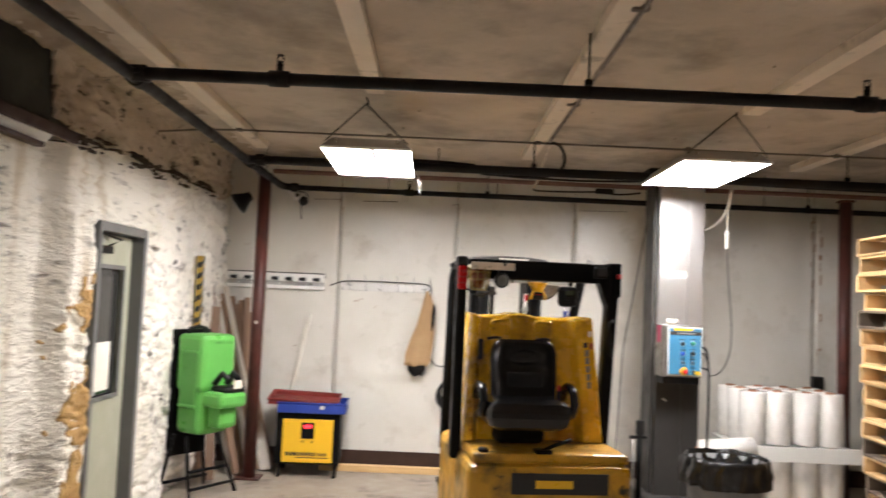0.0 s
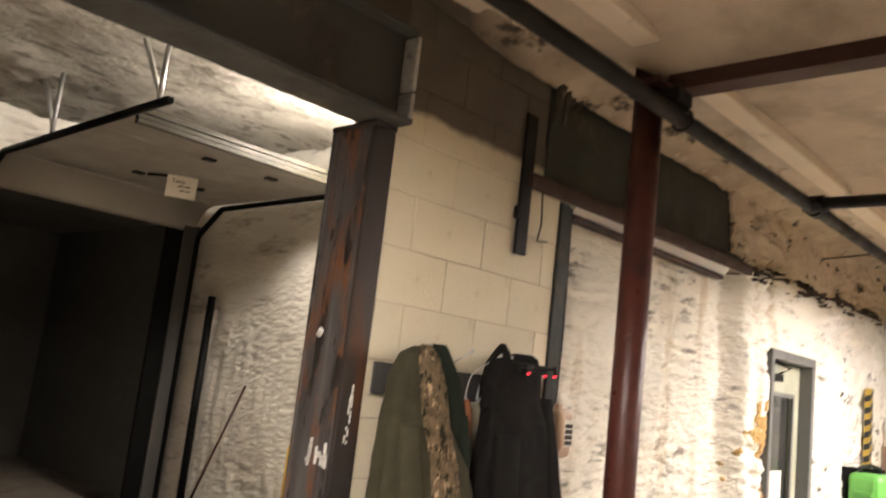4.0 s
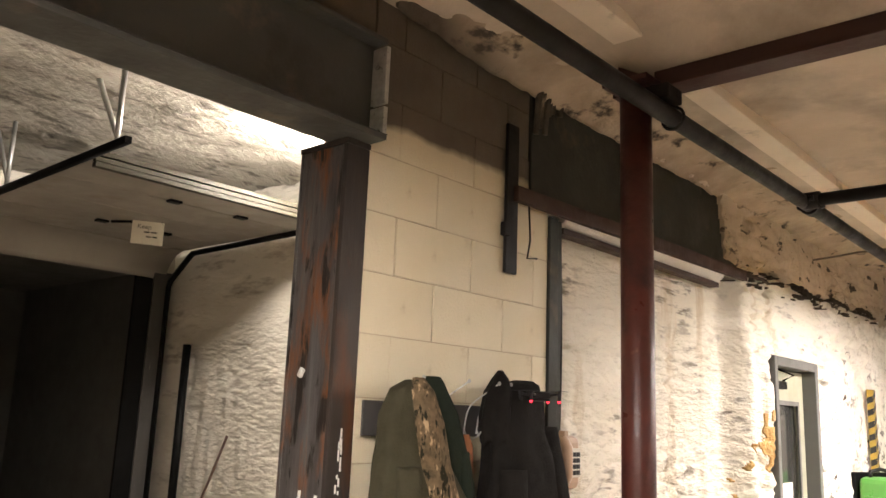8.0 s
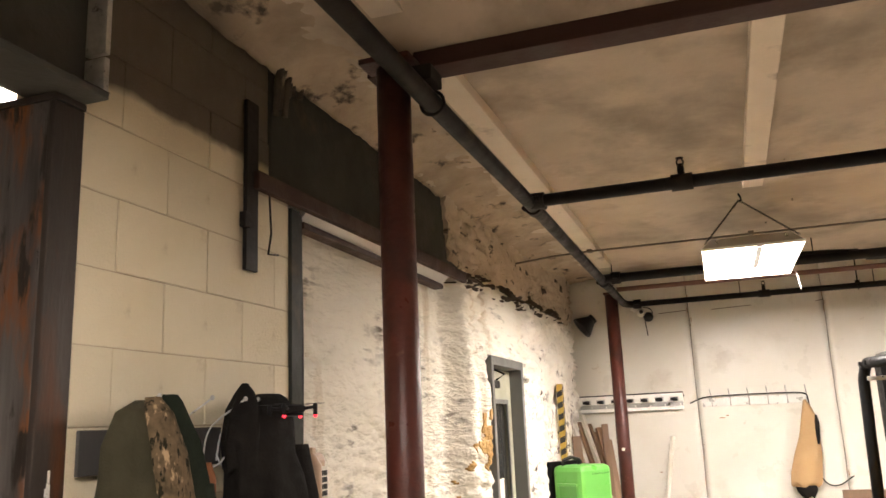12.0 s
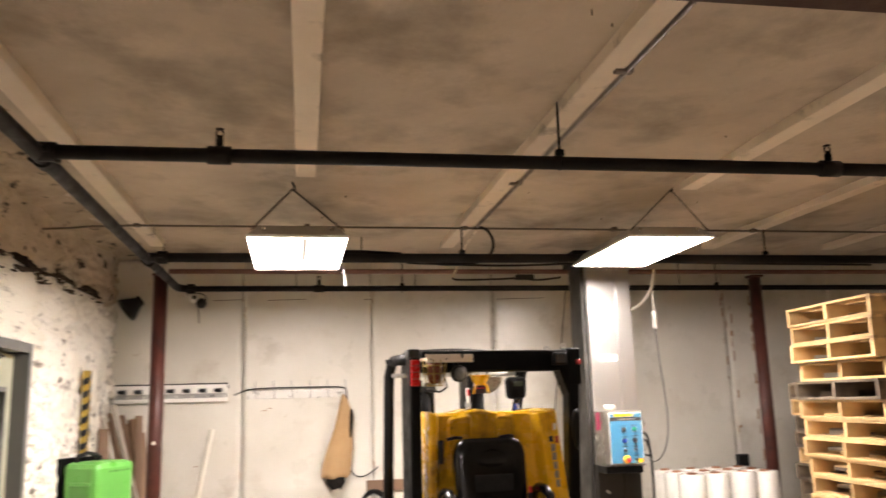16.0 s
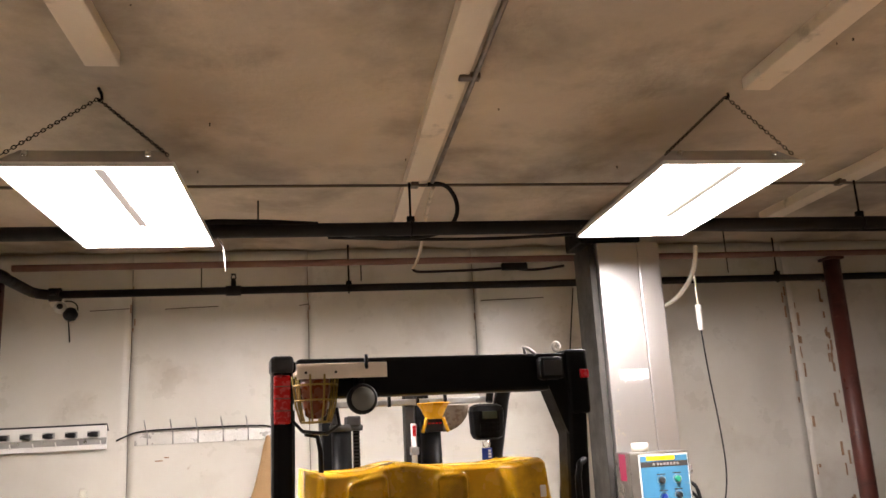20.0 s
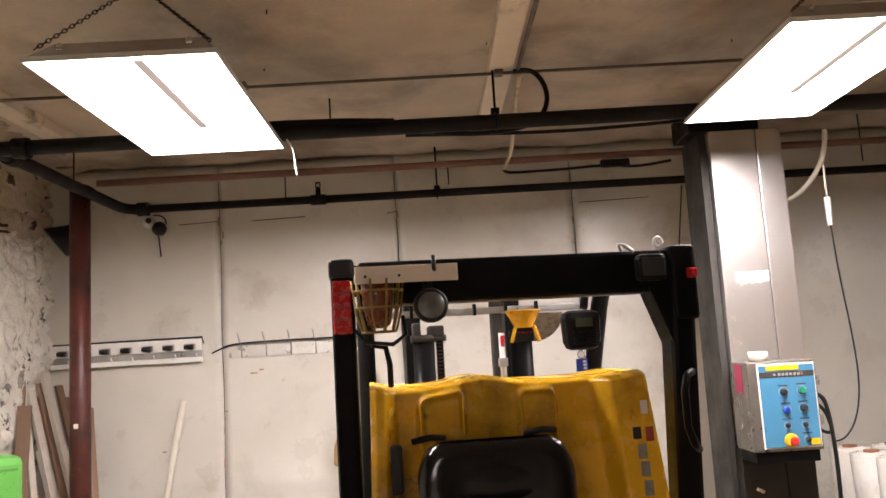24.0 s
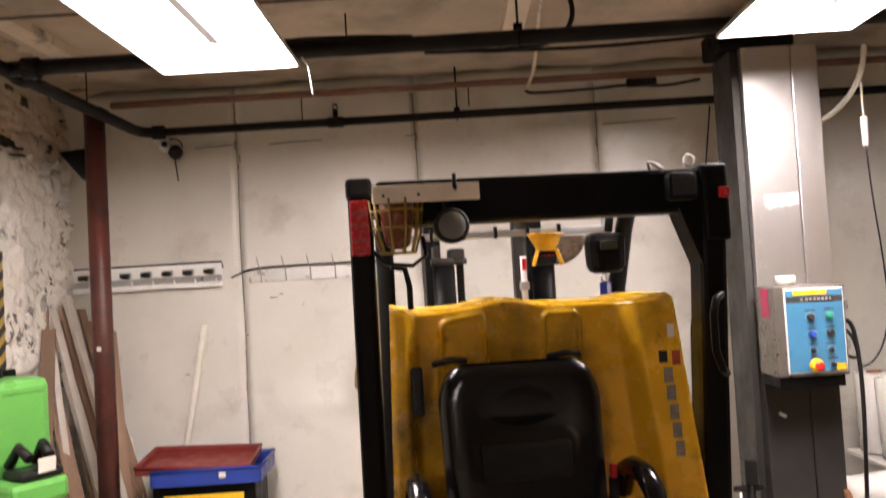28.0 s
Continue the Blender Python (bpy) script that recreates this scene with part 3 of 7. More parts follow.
# west wall: foam round the door, foam infill of an old opening, drab foam above
DOOR_Y0, DOOR_Y1, DOOR_Z = 5.245, 6.09, 2.13
in_door = lambda y, z: not (DOOR_Y0 - 0.01 < y < DOOR_Y1 + 0.01 and z < DOOR_Z + 0.01)


def door_swell(y, z):
    d = max(max(DOOR_Y0 - y, y - DOOR_Y1, 0), max(z - DOOR_Z, 0))
    k = max(0.0, min(1.0, (y - 4.8 + 0.09 * noise.noise(Vector((y * 2, z * 2.2, 5)))) / 0.2))
    c = max(0.0, min(1.0, (y - 6.15) / 0.4))
    crag = 0.03 * noise.noise(Vector((y * 7, z * 5.5 - y * 2, 3))) + 0.02 * noise.noise(Vector((y * 16, z * 13, 5))) - 0.03 * math.exp(-(noise.noise(Vector((y * 3.5 + z * 1.5, z * 4 - y * 3, 7))) / 0.06) ** 2)
    return 0.05 * math.exp(-(d / 0.12) ** 2) + c * crag + 0.05 * max(0.0, min(1.0, (y - 7.3) / 0.6)) - 0.12 * max(0, z - 2.5) - 0.13 * (1 - k * k * (3 - 2 * k)) + 0.025 * math.exp(-((y - 5.0) / 0.08) ** 2)


def corner(y, z):
    return y > 6.5 + 0.25 * noise.noise(Vector((1, z * 3, y * 2)))


foam_wall("wall_west_foam", -2.03, 2.99, 8.43, 0, 2.66, FOAM, "white painted lumpy foam wall with yellow stains", lambda y, z: in_door(y, z) and (y > 4.68 or z < 2.53) and not corner(y, z), 1.0, 0.0145, door_swell, 7.0)
foam_wall("wall_west_corner", -2.03, 2.99, 8.43, 0, 2.66, FOAM_CORNER, "rough pitted white foam wall beside the corner", corner, 1.0, 0.0145, door_swell, 7.0)


def drab(y, z):
    low = np.interp(y, (2.0, 2.3, 2.45, 4.5, 4.62, 4.7, 8.5), (3.16, 3.1, 3.06, 3.05, 3.0, 2.6, 2.6))
    return z > low + 0.05 * noise.noise(Vector((y * 4, z * 2, 2))) + 0.02 * noise.noise(Vector((y * 15, z * 6, 2)))


foam_wall("wall_west_top", -2.02, 2.0, 8.43, 2.6, 3.14, FOAM_GREY, "drab brown sprayed foam above the door", drab, 1.2, 0.017,
          lambda y, z: 0.9 * max(0, z - 2.98) ** 1.5 - 0.06 * max(0, 1 - (z - 2.6) / 0.1) + 0.05 * max(0.0, min(1.0, (y - 7.3) / 0.6)), 3.0)
def cove_at(u, v):
    y = 1.85 + 6.55 * u
    wave = 0.012 * noise.noise(Vector((y * 2.3, v, 8))) + 0.014 * noise.noise(Vector((y * 7, v * 3, 8))) + 0.008 * noise.noise(Vector((y * 21, v * 9, 8)))
    return Vector((-2.04 + 0.4 * v, y, 3.02 + 0.1 * v ** 0.6 + wave + 0.05 * max(0, (2.4 - y) / 0.5)))


structure("ceiling_cove", bm_grid(bmesh.new(), 330, 26, cove_at, None, lambda c: Vector((c.x, c.y, 3.2))), FOAM_COVE, "drab foam cove between wall and ceiling")
# torn dark ridge along the top of the foam, drips by the lintel, raw foam at the door
ridge_z = lambda y: np.interp(y, (4.45, 4.7, 5.85, 7.5), (2.6, 2.6, 2.63, 2.66))


def ridge_at(u, v):
    y = 4.45 + 3.4 * u
    z = ridge_z(y) - 0.07 + 0.15 * v
    return Vector((-2.03 + lumps(y, z, 7.0) + door_swell(y, z) + 0.014 + 0.014 * math.sin(v * math.pi) + 0.012 * noise.noise(Vector((y * 14, z * 40, 1))), y, z + 0.02 * noise.noise(Vector((y * 4, 0, 6)))))


bm = bm_grid(bmesh.new(), 330, 18, ridge_at, lambda u, v: noise.noise(Vector((u * 9 + 2 * v, v * 4.5, 3))) + 0.35 * noise.noise(Vector((u * 50, v * 9, 3))) > 0.02 + 0.75 * abs(v - 0.5), lambda c: Vector((c.x - 0.03, c.y, c.z)))
structure("trim_foam_ridge", bm, FOAM_CHAR, "dark torn ridge along the top of the foam")
bm = bmesh.new()
for k in range(11):
    y = 2.68 + 0.024 * k + random.uniform(-0.007, 0.007)
    top, low = 3.16 + random.uniform(-0.03, 0.02), 2.84 + 0.26 * random.random()
    bm_tube(bm, [(-2.0, y, top), (-2.02, y + 0.004, top - 0.08), (-2.034, y + 0.01, (top + low) / 2), (-2.045, y + 0.012, low)], 0.021, 8, True, 0.012)
structure("trim_foam_drips", bm, FOAM_DRIP, "dark dried drips by the lintel")
for y0, y1, z0, z1, s in ((6.095, 6.2, 0.3, 2.1, 1.0), (4.87, 5.24, 0.1, 1.8, 2.0)):
    def skin(u, v):
        y, z = y0 + (y1 - y0) * u, z0 + (z1 - z0) * v
        return Vector((-2.03 + lumps(y, z, 7.0) + door_swell(y, z) + 0.006, y, z))
    bm = bm_grid(bmesh.new(), int((y1 - y0) / 0.009), 150, skin,
                 lambda u, v: noise.noise(Vector((u * 2, v * 5, s + 5))) + 0.5 * noise.noise(Vector((u * 6, v * 26, s))) > (-0.1 if s < 2 else -0.12 + 0.5 * (v - 0.35) + 0.35 * (1 - u)), lambda c: Vector((c.x - 0.025, c.y, c.z)))
    structure("trim_door_foam", bm, FOAM_RAW, "raw yellow foam beside the door frame")
structure("wall_west_core", box((-2.5, 4.6, 2.16), (-2.32, 8.43, 3.3)), MORTAR, "core of the west wall above the door")
for a, b in ((4.75, DOOR_Y0 - 0.05), (DOOR_Y1 + 0.05, 8.43)):
    structure("wall_west_core", box((-2.5, a, 0), (-2.32, b, 2.16)), MORTAR, "core of the west wall")
structure("wall_west_back", box((-2.6, 2.99, 0), (-2.35, 4.75, 3.3)), MORTAR, "core of the west wall behind the infill")
structure("beam_lintel", box((-2.3, 2.7, 2.6), (-2.052, 4.9, 3.3), 0.006), LINTEL, "dark grey green painted steel lintel")
# white wedge tilted to catch the lamps, standing in for light through a gap
bm = bmesh.new()
ends = [[bm.verts.new((x, y, z)) for x, z in ((-2.035, 2.588), (-2.1, 2.515), (-2.3, 2.515), (-2.3, 2.588))] for y in (2.99, 4.72)]
bm.faces.new(ends[0])
bm.faces.new(ends[1][::-1])
for k in range(4):
    bm.faces.new((ends[0][k], ends[1][k], ends[1][(k + 1) % 4], ends[0][(k + 1) % 4]))
structure("beam_white_strip", bm, WHITE, "tilted white strip standing in for light through the gap")
bm = box((-2.13, 2.98, 2.484), (-2.07, 4.66, 2.512), 0.003)
structure("beam_track", bm, BROWN_STEEL, "brown steel angle under the lintel")

# block wall between the two openings, blocks laid in running bond
wall_block = structure("wall_west_block", box((-2.3, 1.79, 0), (-2.068, 2.848, 2.648)), MORTAR, "painted concrete block wall, cream below and brown above")
part("upper_core", box((-2.3, 1.79, 2.65), (-2.068, 2.698, 3.3)), BROWN_PAINT, wall_block)
blocks = {}


def block_at(y0, y1, z):
    w = round(y1 - y0, 3)
    if w not in blocks:
        bm = box((-0.03, 0.002, 0.002), (0.006, w - 0.002, 0.2012), 0.002)
        me = bpy.data.meshes.new("block")
        bmesh.ops.recalc_face_normals(bm, faces=bm.faces)
        bm.to_mesh(me)
        bm.free()
        me.materials.append(BLOCK)
        blocks[w] = me
    ob = new("block", blocks[w])
    ob.location = (-2.07 + random.uniform(-0.002, 0.002), y0, z)
    ob.parent = wall_block


for row in range(16):
    z = 2.337 - 0.2032 * (11 - row)
    start = 1.9336 if row % 2 == 0 else 1.9336 + 0.2032
    far = 2.85 if z < 2.55 else 2.698
    cuts = sorted({1.79, far} | {c for c in (start + 0.4064 * k for k in range(-2, 4)) if 1.83 < c < far - 0.04})
    for a, b in zip(cuts, cuts[1:]):
        block_at(a, b, z)

# steel beam over the dock opening, on a raw steel post
beam = structure("beam_dock", bmesh.new(), DARK_PAINT, "dark grey painted steel beam over the dock opening")
part("web", box((-2.1, -3.1, 2.575), (-2.06, 1.79, 2.9)), DARK_PAINT, beam)
part("chipped_edge", box((-1.987, -3.1, 2.5735), (-1.9835, 1.79, 2.5765)), JAMB, beam, "chipped edge of the flange")
part("flange", box((-2.165, -3.1, 2.556), (-1.985, 1.79, 2.575), 0.003), DARK_PAINT, beam)
part("flange", box((-2.165, -3.1, 2.9), (-2.0, 1.79, 2.918), 0.003), DARK_PAINT, beam)
part("end_plate", box((-2.055, 1.772, 2.578), (-1.988, 1.79, 2.672), 0.002), BARE_ZINC, beam, "bare galvanised end plate")
part("end_plate", box((-2.055, 1.772, 2.684), (-1.988, 1.79, 2.885), 0.002), BARE_ZINC, beam, "bare galvanised end plate")
structure("wall_west_header", box((-2.33, -3.1, 2.92), (-2.07, 1.788, 3.3)), BROWN_PAINT, "dark painted wall over the dock beam")
post = structure("post_dock", bmesh.new(), RAW_STEEL, "rusty raw steel post of the dock opening")
part("web", box((-2.28, 1.69, 0), (-2.08, 1.702, 2.535), 0.002), RAW_STEEL, post)
part("flange", box((-2.08, 1.689, 0), (-2.06, 1.789, 2.535), 0.003), RAW_DARK, post, "darker steel flange")
part("flange", box((-2.295, 1.689, 0), (-2.28, 1.789, 2.535), 0.002), RAW_STEEL, post)
part("cap_plate", box((-2.295, 1.684, 2.536), (-2.055, 1.789, 2.554), 0.002), RAW_DARK, post)
bm = bmesh.new()
for y, z, w, h in ((1.689, 1.79, 0.035, 0.02),):
    bm_tube(bm, [(-2.215, 1.6885, 1.785), (-2.2, 1.6885, 1.81)], 0.012, 4)
for k in range(14):
    y, z = 1.72 + 0.02 * random.random(), 1.42 + 0.2 * random.random()
    bm_box(bm, (-2.0602, y, z), (-2.0585, y + 0.006, z + 0.01 + 0.02 * random.random()))
for k in range(16):
    y = -2.2 + 0.1 * random.random()
    z = 1.345 + 0.04 * random.random()
    bm_box(bm, (y, 1.6875, z), (y + 0.012, 1.6895, z + 0.012 + 0.05 * random.random()))
part("paint_mark", bm, WHITE, post, "torn white paper and paint marks")

# bar, rail and jamb beside the old opening
structure("bar_iron", bm_box(box((-2.058, 2.527, 2.24), (-2.042, 2.6, 2.855), 0.002), (-2.06, 2.508, 2.385), (-2.035, 2.545, 2.44), 0.004), BLACK_PIPE, "black flat iron bar on the block wall")
bm = box((-2.05, 2.57, 2.535), (-2.02, 4.98, 2.6), 0.004)
for v in bm.verts:
    v.co.z += 0.012 * (v.co.y - 2.57)
structure("rail_brown", bm, BROWN_STEEL, "long brown steel sliding rail on the wall")
bm = box((-2.14, 2.85, 0), (-2.052, 2.915, 2.535), 0.003)
bm_box(bm, (-2.14, 2.919, 0), (-2.075, 2.975, 2.535), 0.003)
structure("jamb_old_opening", bm, LINTEL, "dark grey steel jamb at the end of the block wall")
bm = bm_tube(bmesh.new(), [(-2.09, 2.988 + 0.01 * math.sin(z * 4), z) for z in [0.9 + 0.1 * k for k in range(17)]], 0.006, 6)
bm_tube(bm, [(-2.052, 2.69, 2.54), (-2.05, 2.7, 2.4), (-2.05, 2.68, 2.32), (-2.05, 2.75, 2.33)], 0.004, 6)
structure("cable_wall", bm, BLACK_PIPE, "thin dark cables run down the wall")

# steel door with a glass pane in the foam wall
door = structure("door_west", bmesh.new(), GREY_PAINT, "grey steel door frame with a pale green half glazed door")
part("frame_jamb", box((-2.12, DOOR_Y0, 0), (-1.965, DOOR_Y0 + 0.05, DOOR_Z), 0.004), GREY_PAINT, door)
part("frame_jamb", box((-2.12, DOOR_Y1 - 0.06, 0), (-1.965, DOOR_Y1, DOOR_Z), 0.004), GREY_PAINT, door)
part("frame_head", box((-2.12, DOOR_Y0 + 0.05, DOOR_Z - 0.06), (-1.965, DOOR_Y1 - 0.06, DOOR_Z), 0.004), GREY_PAINT, door)
bm = bmesh.new()
for lo, hi in (((5.307, 0.01), (6.022, 0.95)), ((5.307, 0.95), (5.437, 1.85)), ((5.887, 0.95), (6.022, 1.85)), ((5.307, 1.85), (6.022, 2.06))):
    bm_box(bm, (-2.1, lo[0], lo[1]), (-2.055, hi[0], hi[1]))
leaf = part("door_leaf", bm, DOOR_GREEN, door, "pale green door leaf")
bm = bmesh.new()
for lo, hi in (((5.427, 0.94), (5.457, 1.86)), ((5.867, 0.94), (5.897, 1.86)), ((5.457, 0.94), (5.867, 0.97)), ((5.457, 1.83), (5.867, 1.86))):
    bm_box(bm, (-2.055, lo[0], lo[1]), (-2.04, hi[0], hi[1]), 0.002)
part("glazing_bead", bm, GREY_PAINT, leaf)
part("pane", box((-2.085, 5.437, 0.95), (-2.075, 5.887, 1.85)), paint("dark_pane", (0.03, 0.03, 0.028), 0.08), leaf, "dark glass pane")
part("paper_notice", box((-2.074, 5.537, 1.0), (-2.072, 5.787, 1.33)), CREAM_PAPER, leaf, "white paper notice behind the glass")
part("door_closer", bm_tube(box((-2.055, 5.357, 1.93), (-2.0, 5.557, 1.98), 0.004), [(-2.02, 5.537, 1.985), (-2.0, 5.687, 2.03), (-2.03, 5.437, 2.06)], 0.007, 6), BLACK_STEEL, leaf, "black door closer arm")
part("door_knob", bm_lathe(bmesh.new(), [(0.005, 0), (0.022, 0.01), (0.028, 0.04), (0.015, 0.06)], 14, pose(-2.055, 5.377, 1.02, 0, 90, 0)), GALV, leaf)

# columns and the cross beam
for x, y, top in ((-1.515, 2.6, 2.9), (-1.478, 7.69, 2.82), (4.065, 7.8, 2.82)):
    col = structure("column", bmesh.new(), RED_STEEL, "round red oxide steel column")
    part("shaft", bm_lathe(bmesh.new(), [(0.058, 0), (0.058, top - 0.01)], 28, pose(x, y, 0)), RED_STEEL, col)
    r = 0.09 if y < 3 else 0.062
    part("base_plate", box((x - 0.11, y - 0.11, 0), (x + 0.11, y + 0.11, 0.015), 0.002), RED_STEEL, col)
    part("cap_plate", box((x - r, y - r, top - 0.01), (x + r, y + r, top + 0.01), 0.002), RED_STEEL, col)
    if y < 3:
        part("foam_smear", bm_grid(bmesh.new(), 10, 12, lambda u, v: Vector((x + 0.061 * math.cos(-2.3 + u * 1.3), y + 0.061 * math.sin(-2.3 + u * 1.3), 1.18 + 0.11 * v)),
                                  lambda u, v: noise.noise(Vector((u * 5, v * 5, 3))) > -0.05), CREAM_PAPER, col, "smear of dried foam")
    if 0 > x and y > 3:
        bm = bmesh.new()
        bm_box(bm, (x - 0.012, y - 0.062, 1.42), (x + 0.012, y - 0.057, 1.445))
        part("paint_chip", bm, CREAM_PAPER, col, "chipped paint spot")
BEAM_RED = surface("old_beam_paint", (0.06, 0.025, 0.02), (0.04, 0.022, 0.018), 1.5, 0.6, bump=0.3, fine=30, shine=0.2)
beam = structure("beam_cross", bmesh.new(), BEAM_RED, "dull red steel beam across the ceiling")
part("flange", box((-1.62, 2.615, 2.888), (11.0, 2.725, 2.903), 0.003), BEAM_RED, beam)
part("web", box((-1.62, 2.66, 2.903), (11.0, 2.68, 3.1)), BEAM_RED, beam)
part("flange_lip", box((-1.45, 2.62, 2.903), (11.0, 2.64, 2.955), 0.003), BEAM_RED, beam)

# pipes with their couplings, hangers and sprinkler heads
def pipe(points, r, label, couplings=(), heads=(), hangers=()):
    ob = structure("pipe", bmesh.new(), BLACK_PIPE, label)
    part("tube", bm_tube(bmesh.new(), points, r, 16), BLACK_PIPE, ob)
    for p, d in couplings:
        p, d = Vector(p), Vector(d)
        c = bm_tube(bmesh.new(), [p - d * 0.035, p - d * 0.03, p + d * 0.03, p + d * 0.035], r * 1.35, 16)
        side = Vector((d.y, -d.x, 0))
        for s in (1, -1):
            q = p + side * s * r * 1.5
            bm_tube(c, [q - d * 0.02, q + d * 0.02], 0.014, 8)
        part("coupling", c, BLACK_PIPE, ob, "grooved black pipe coupling")
    for p in heads:
        bm = bm_tube(bmesh.new(), [(p[0] - 0.05, p[1], p[2]), (p[0] + 0.05, p[1], p[2])], r * 1.3, 14)
        part("tee", bm, BLACK_PIPE, ob)
        bm = bm_tube(bmesh.new(), [(p[0], p[1], p[2] + r), (p[0], p[1], p[2] + r + 0.045)], 0.017, 10)
        bm_tube(bm, [(p[0], p[1], p[2] + r + 0.045), (p[0], p[1], p[2] + r + 0.06)], 0.009, 8)
        for s in (-1, 1):
            bm_tube(bm, [(p[0] + s * 0.012, p[1], p[2] + r + 0.05), (p[0] + s * 0.016, p[1], p[2] + r + 0.07), (p[0] + s * 0.008, p[1], p[2] + r + 0.085)], 0.004, 6)
        bm_lathe(bm, [(0.006, 0), (0.019, 0.002), (0.019, 0.005), (0.004, 0.006)], 12, pose(p[0], p[1], p[2] + r + 0.085))
        part("sprinkler_head", bm, BLACK_STEEL, ob, "small upright sprinkler head")
    for p in hangers:
        bm = bm_tube(bmesh.new(), [(p[0], p[1], p[2] + r), (p[0], p[1], 3.09)], 0.006, 8)
        bm_tube(bm, [(p[0] + r * 1.1 * math.cos(a), p[1], p[2] + r * 1.1 * math.sin(a)) for a in (2 * math.pi * k / 16 for k in range(17))] if abs(points[0][1] - points[-1][1]) > 2 else
                [(p[0], p[1] + r * 1.1 * math.cos(a), p[2] + r * 1.1 * math.sin(a)) for a in (2 * math.pi * k / 16 for k in range(17))], 0.005, 6)
        bm_box(bm, (p[0] - 0.02, p[1] - 0.015, p[2] + r), (p[0] + 0.02, p[1] + 0.015, p[2] + r + 0.03), 0.003)
        part("hanger", bm, BLACK_STEEL, ob)
    return ob


pipe([(-1.4, -3.1, 2.765), (-1.4, 2.6, 2.775), (-1.4, 4.1, 2.785), (-1.42, 8.05, 2.785), (-1.415, 8.13, 2.783), (-1.395, 8.19, 2.782), (-1.35, 8.225, 2.78), (-1.27, 8.235, 2.78)], 0.034, "black sprinkler main along the west wall",
     [((-1.4, 4.22, 2.785), (0, 1, 0)), ((-1.41, 6.78, 2.785), (0, 1, 0)), ((-1.3, 8.235, 2.78), (1, 0, 0))], (), ())
pipe([(-1.4, 4.12, 2.79), (10.9, 4.07, 2.79)], 0.032, "black sprinkler branch pipe across the ceiling", [((-1.36, 4.12, 2.79), (1, 0, 0))], ((-0.652, 4.115, 2.79), (2.3, 4.1, 2.79), (4.9, 4.08, 2.79)), ((0.9, 4.1, 2.79),))
pipe([(-1.4, 6.66, 2.79), (10.9, 6.66, 2.79)], 0.036, "thick black pipe across the ceiling", [((-1.3, 6.66, 2.79), (1, 0, 0))], (), ((0.93, 6.66, 2.79), (3.5, 6.66, 2.79)))
pipe([(-1.28, 8.235, 2.78), (10.9, 8.235, 2.765)], 0.027, "black sprinkler branch along the back wall", (), ((-0.14, 8.235, 2.778),), ((0.65, 8.235, 2.77), (3.9, 8.235, 2.77)))
bm = box((-1.47, 2.545, 2.815), (-1.36, 2.66, 2.87), 0.006)
bm_tube(bm, [(-1.4, 2.655, 2.84), (-1.4, 2.655, 2.93)], 0.014, 8)
bm_tube(bm, [(-1.4 + 0.042 * math.cos(a), 2.665, 2.776 + 0.042 * math.sin(a)) for a in (2 * math.pi * k / 20 for k in range(21))], 0.006, 6)
structure("bracket_pipe", bm, BLACK_PIPE, "black pipe clamp on top of the column")
bm = bm_tube(bmesh.new(), [(-1.44, 7.85, 2.88), (10.9, 7.85, 2.87)], 0.022, 12)
structure("pipe_red", bm, surface("dull_red_pipe", (0.15, 0.065, 0.048), (0.2, 0.11, 0.08), 3, 0.6), "thin dull red pipe near the back wall")
bm = bm_tube(bmesh.new(), [(-2.02, 6.3, 2.92), (-1.95, 6.6, 2.99), (-1.8, 6.67, 3.02), (-1.5, 6.67, 3.03), (10.9, 6.67, 3.03)], 0.008, 8)
bm_tube(bm, [(1.035, -3.0, 3.05), (1.05, 6.63, 3.035)], 0.011, 8)
for x in (-1.49, -0.26, 0.96, 2.19, 3.42):
    bm_box(bm, (x - 0.02, 6.64, 3.02), (x + 0.02, 6.7, 3.05), 0.003)
for y in (1.2, 3.6, 5.37):
    bm_box(bm, (0.99, y - 0.02, 3.03), (1.07, y + 0.02, 3.055), 0.004)
structure("conduit_ceiling", bm, surface("thin_conduit", (0.16, 0.12, 0.09), (0.1, 0.08, 0.06), 4, 0.5, metal=0.3), "thin rusty electrical conduit along the ceiling")
bm = bmesh.new()
bm_tube(bm, bend([(1.03, 6.66, 3.03), (1.08, 6.65, 3.035), (1.13, 6.65, 3.02), (1.17, 6.66, 2.97), (1.185, 6.66, 2.9), (1.17, 6.67, 2.84), (1.13, 6.67, 2.79), (1.07, 6.68, 2.765), (0.95, 6.69, 2.75), (0.8, 6.69, 2.745), (0.6, 6.68, 2.765), (0.4, 6.67, 2.8), (0.1, 6.66, 2.825), (-0.2, 6.66, 2.82)]), 0.012, 8)
bm_tube(bm, [(-0.25, 6.66, 2.83), (-0.05, 6.66, 2.835), (0.2, 6.66, 2.83), (0.45, 6.66, 2.815)], 0.02, 8)
bm_tube(bm, bend([(0.5, 6.7, 2.76), (1.2, 6.7, 2.735), (1.7, 6.7, 2.75), (2.3, 6.7, 2.78), (3.0, 6.7, 2.76), (4.5, 6.7, 2.75)]), 0.009, 8)
bm_tube(bm, bend([(1.06, 7.82, 2.82), (1.075, 7.82, 2.8), (1.13, 7.82, 2.795), (1.47, 7.83, 2.802), (1.7, 7.83, 2.815), (1.88, 7.83, 2.79), (2.1, 7.83, 2.82)]), 0.009, 8)
bm_box(bm, (1.66, 7.8, 2.795), (1.84, 7.84, 2.845), 0.01)
structure("cable_ceiling", bm, BLACK_PIPE, "black cables looped over the pipe")
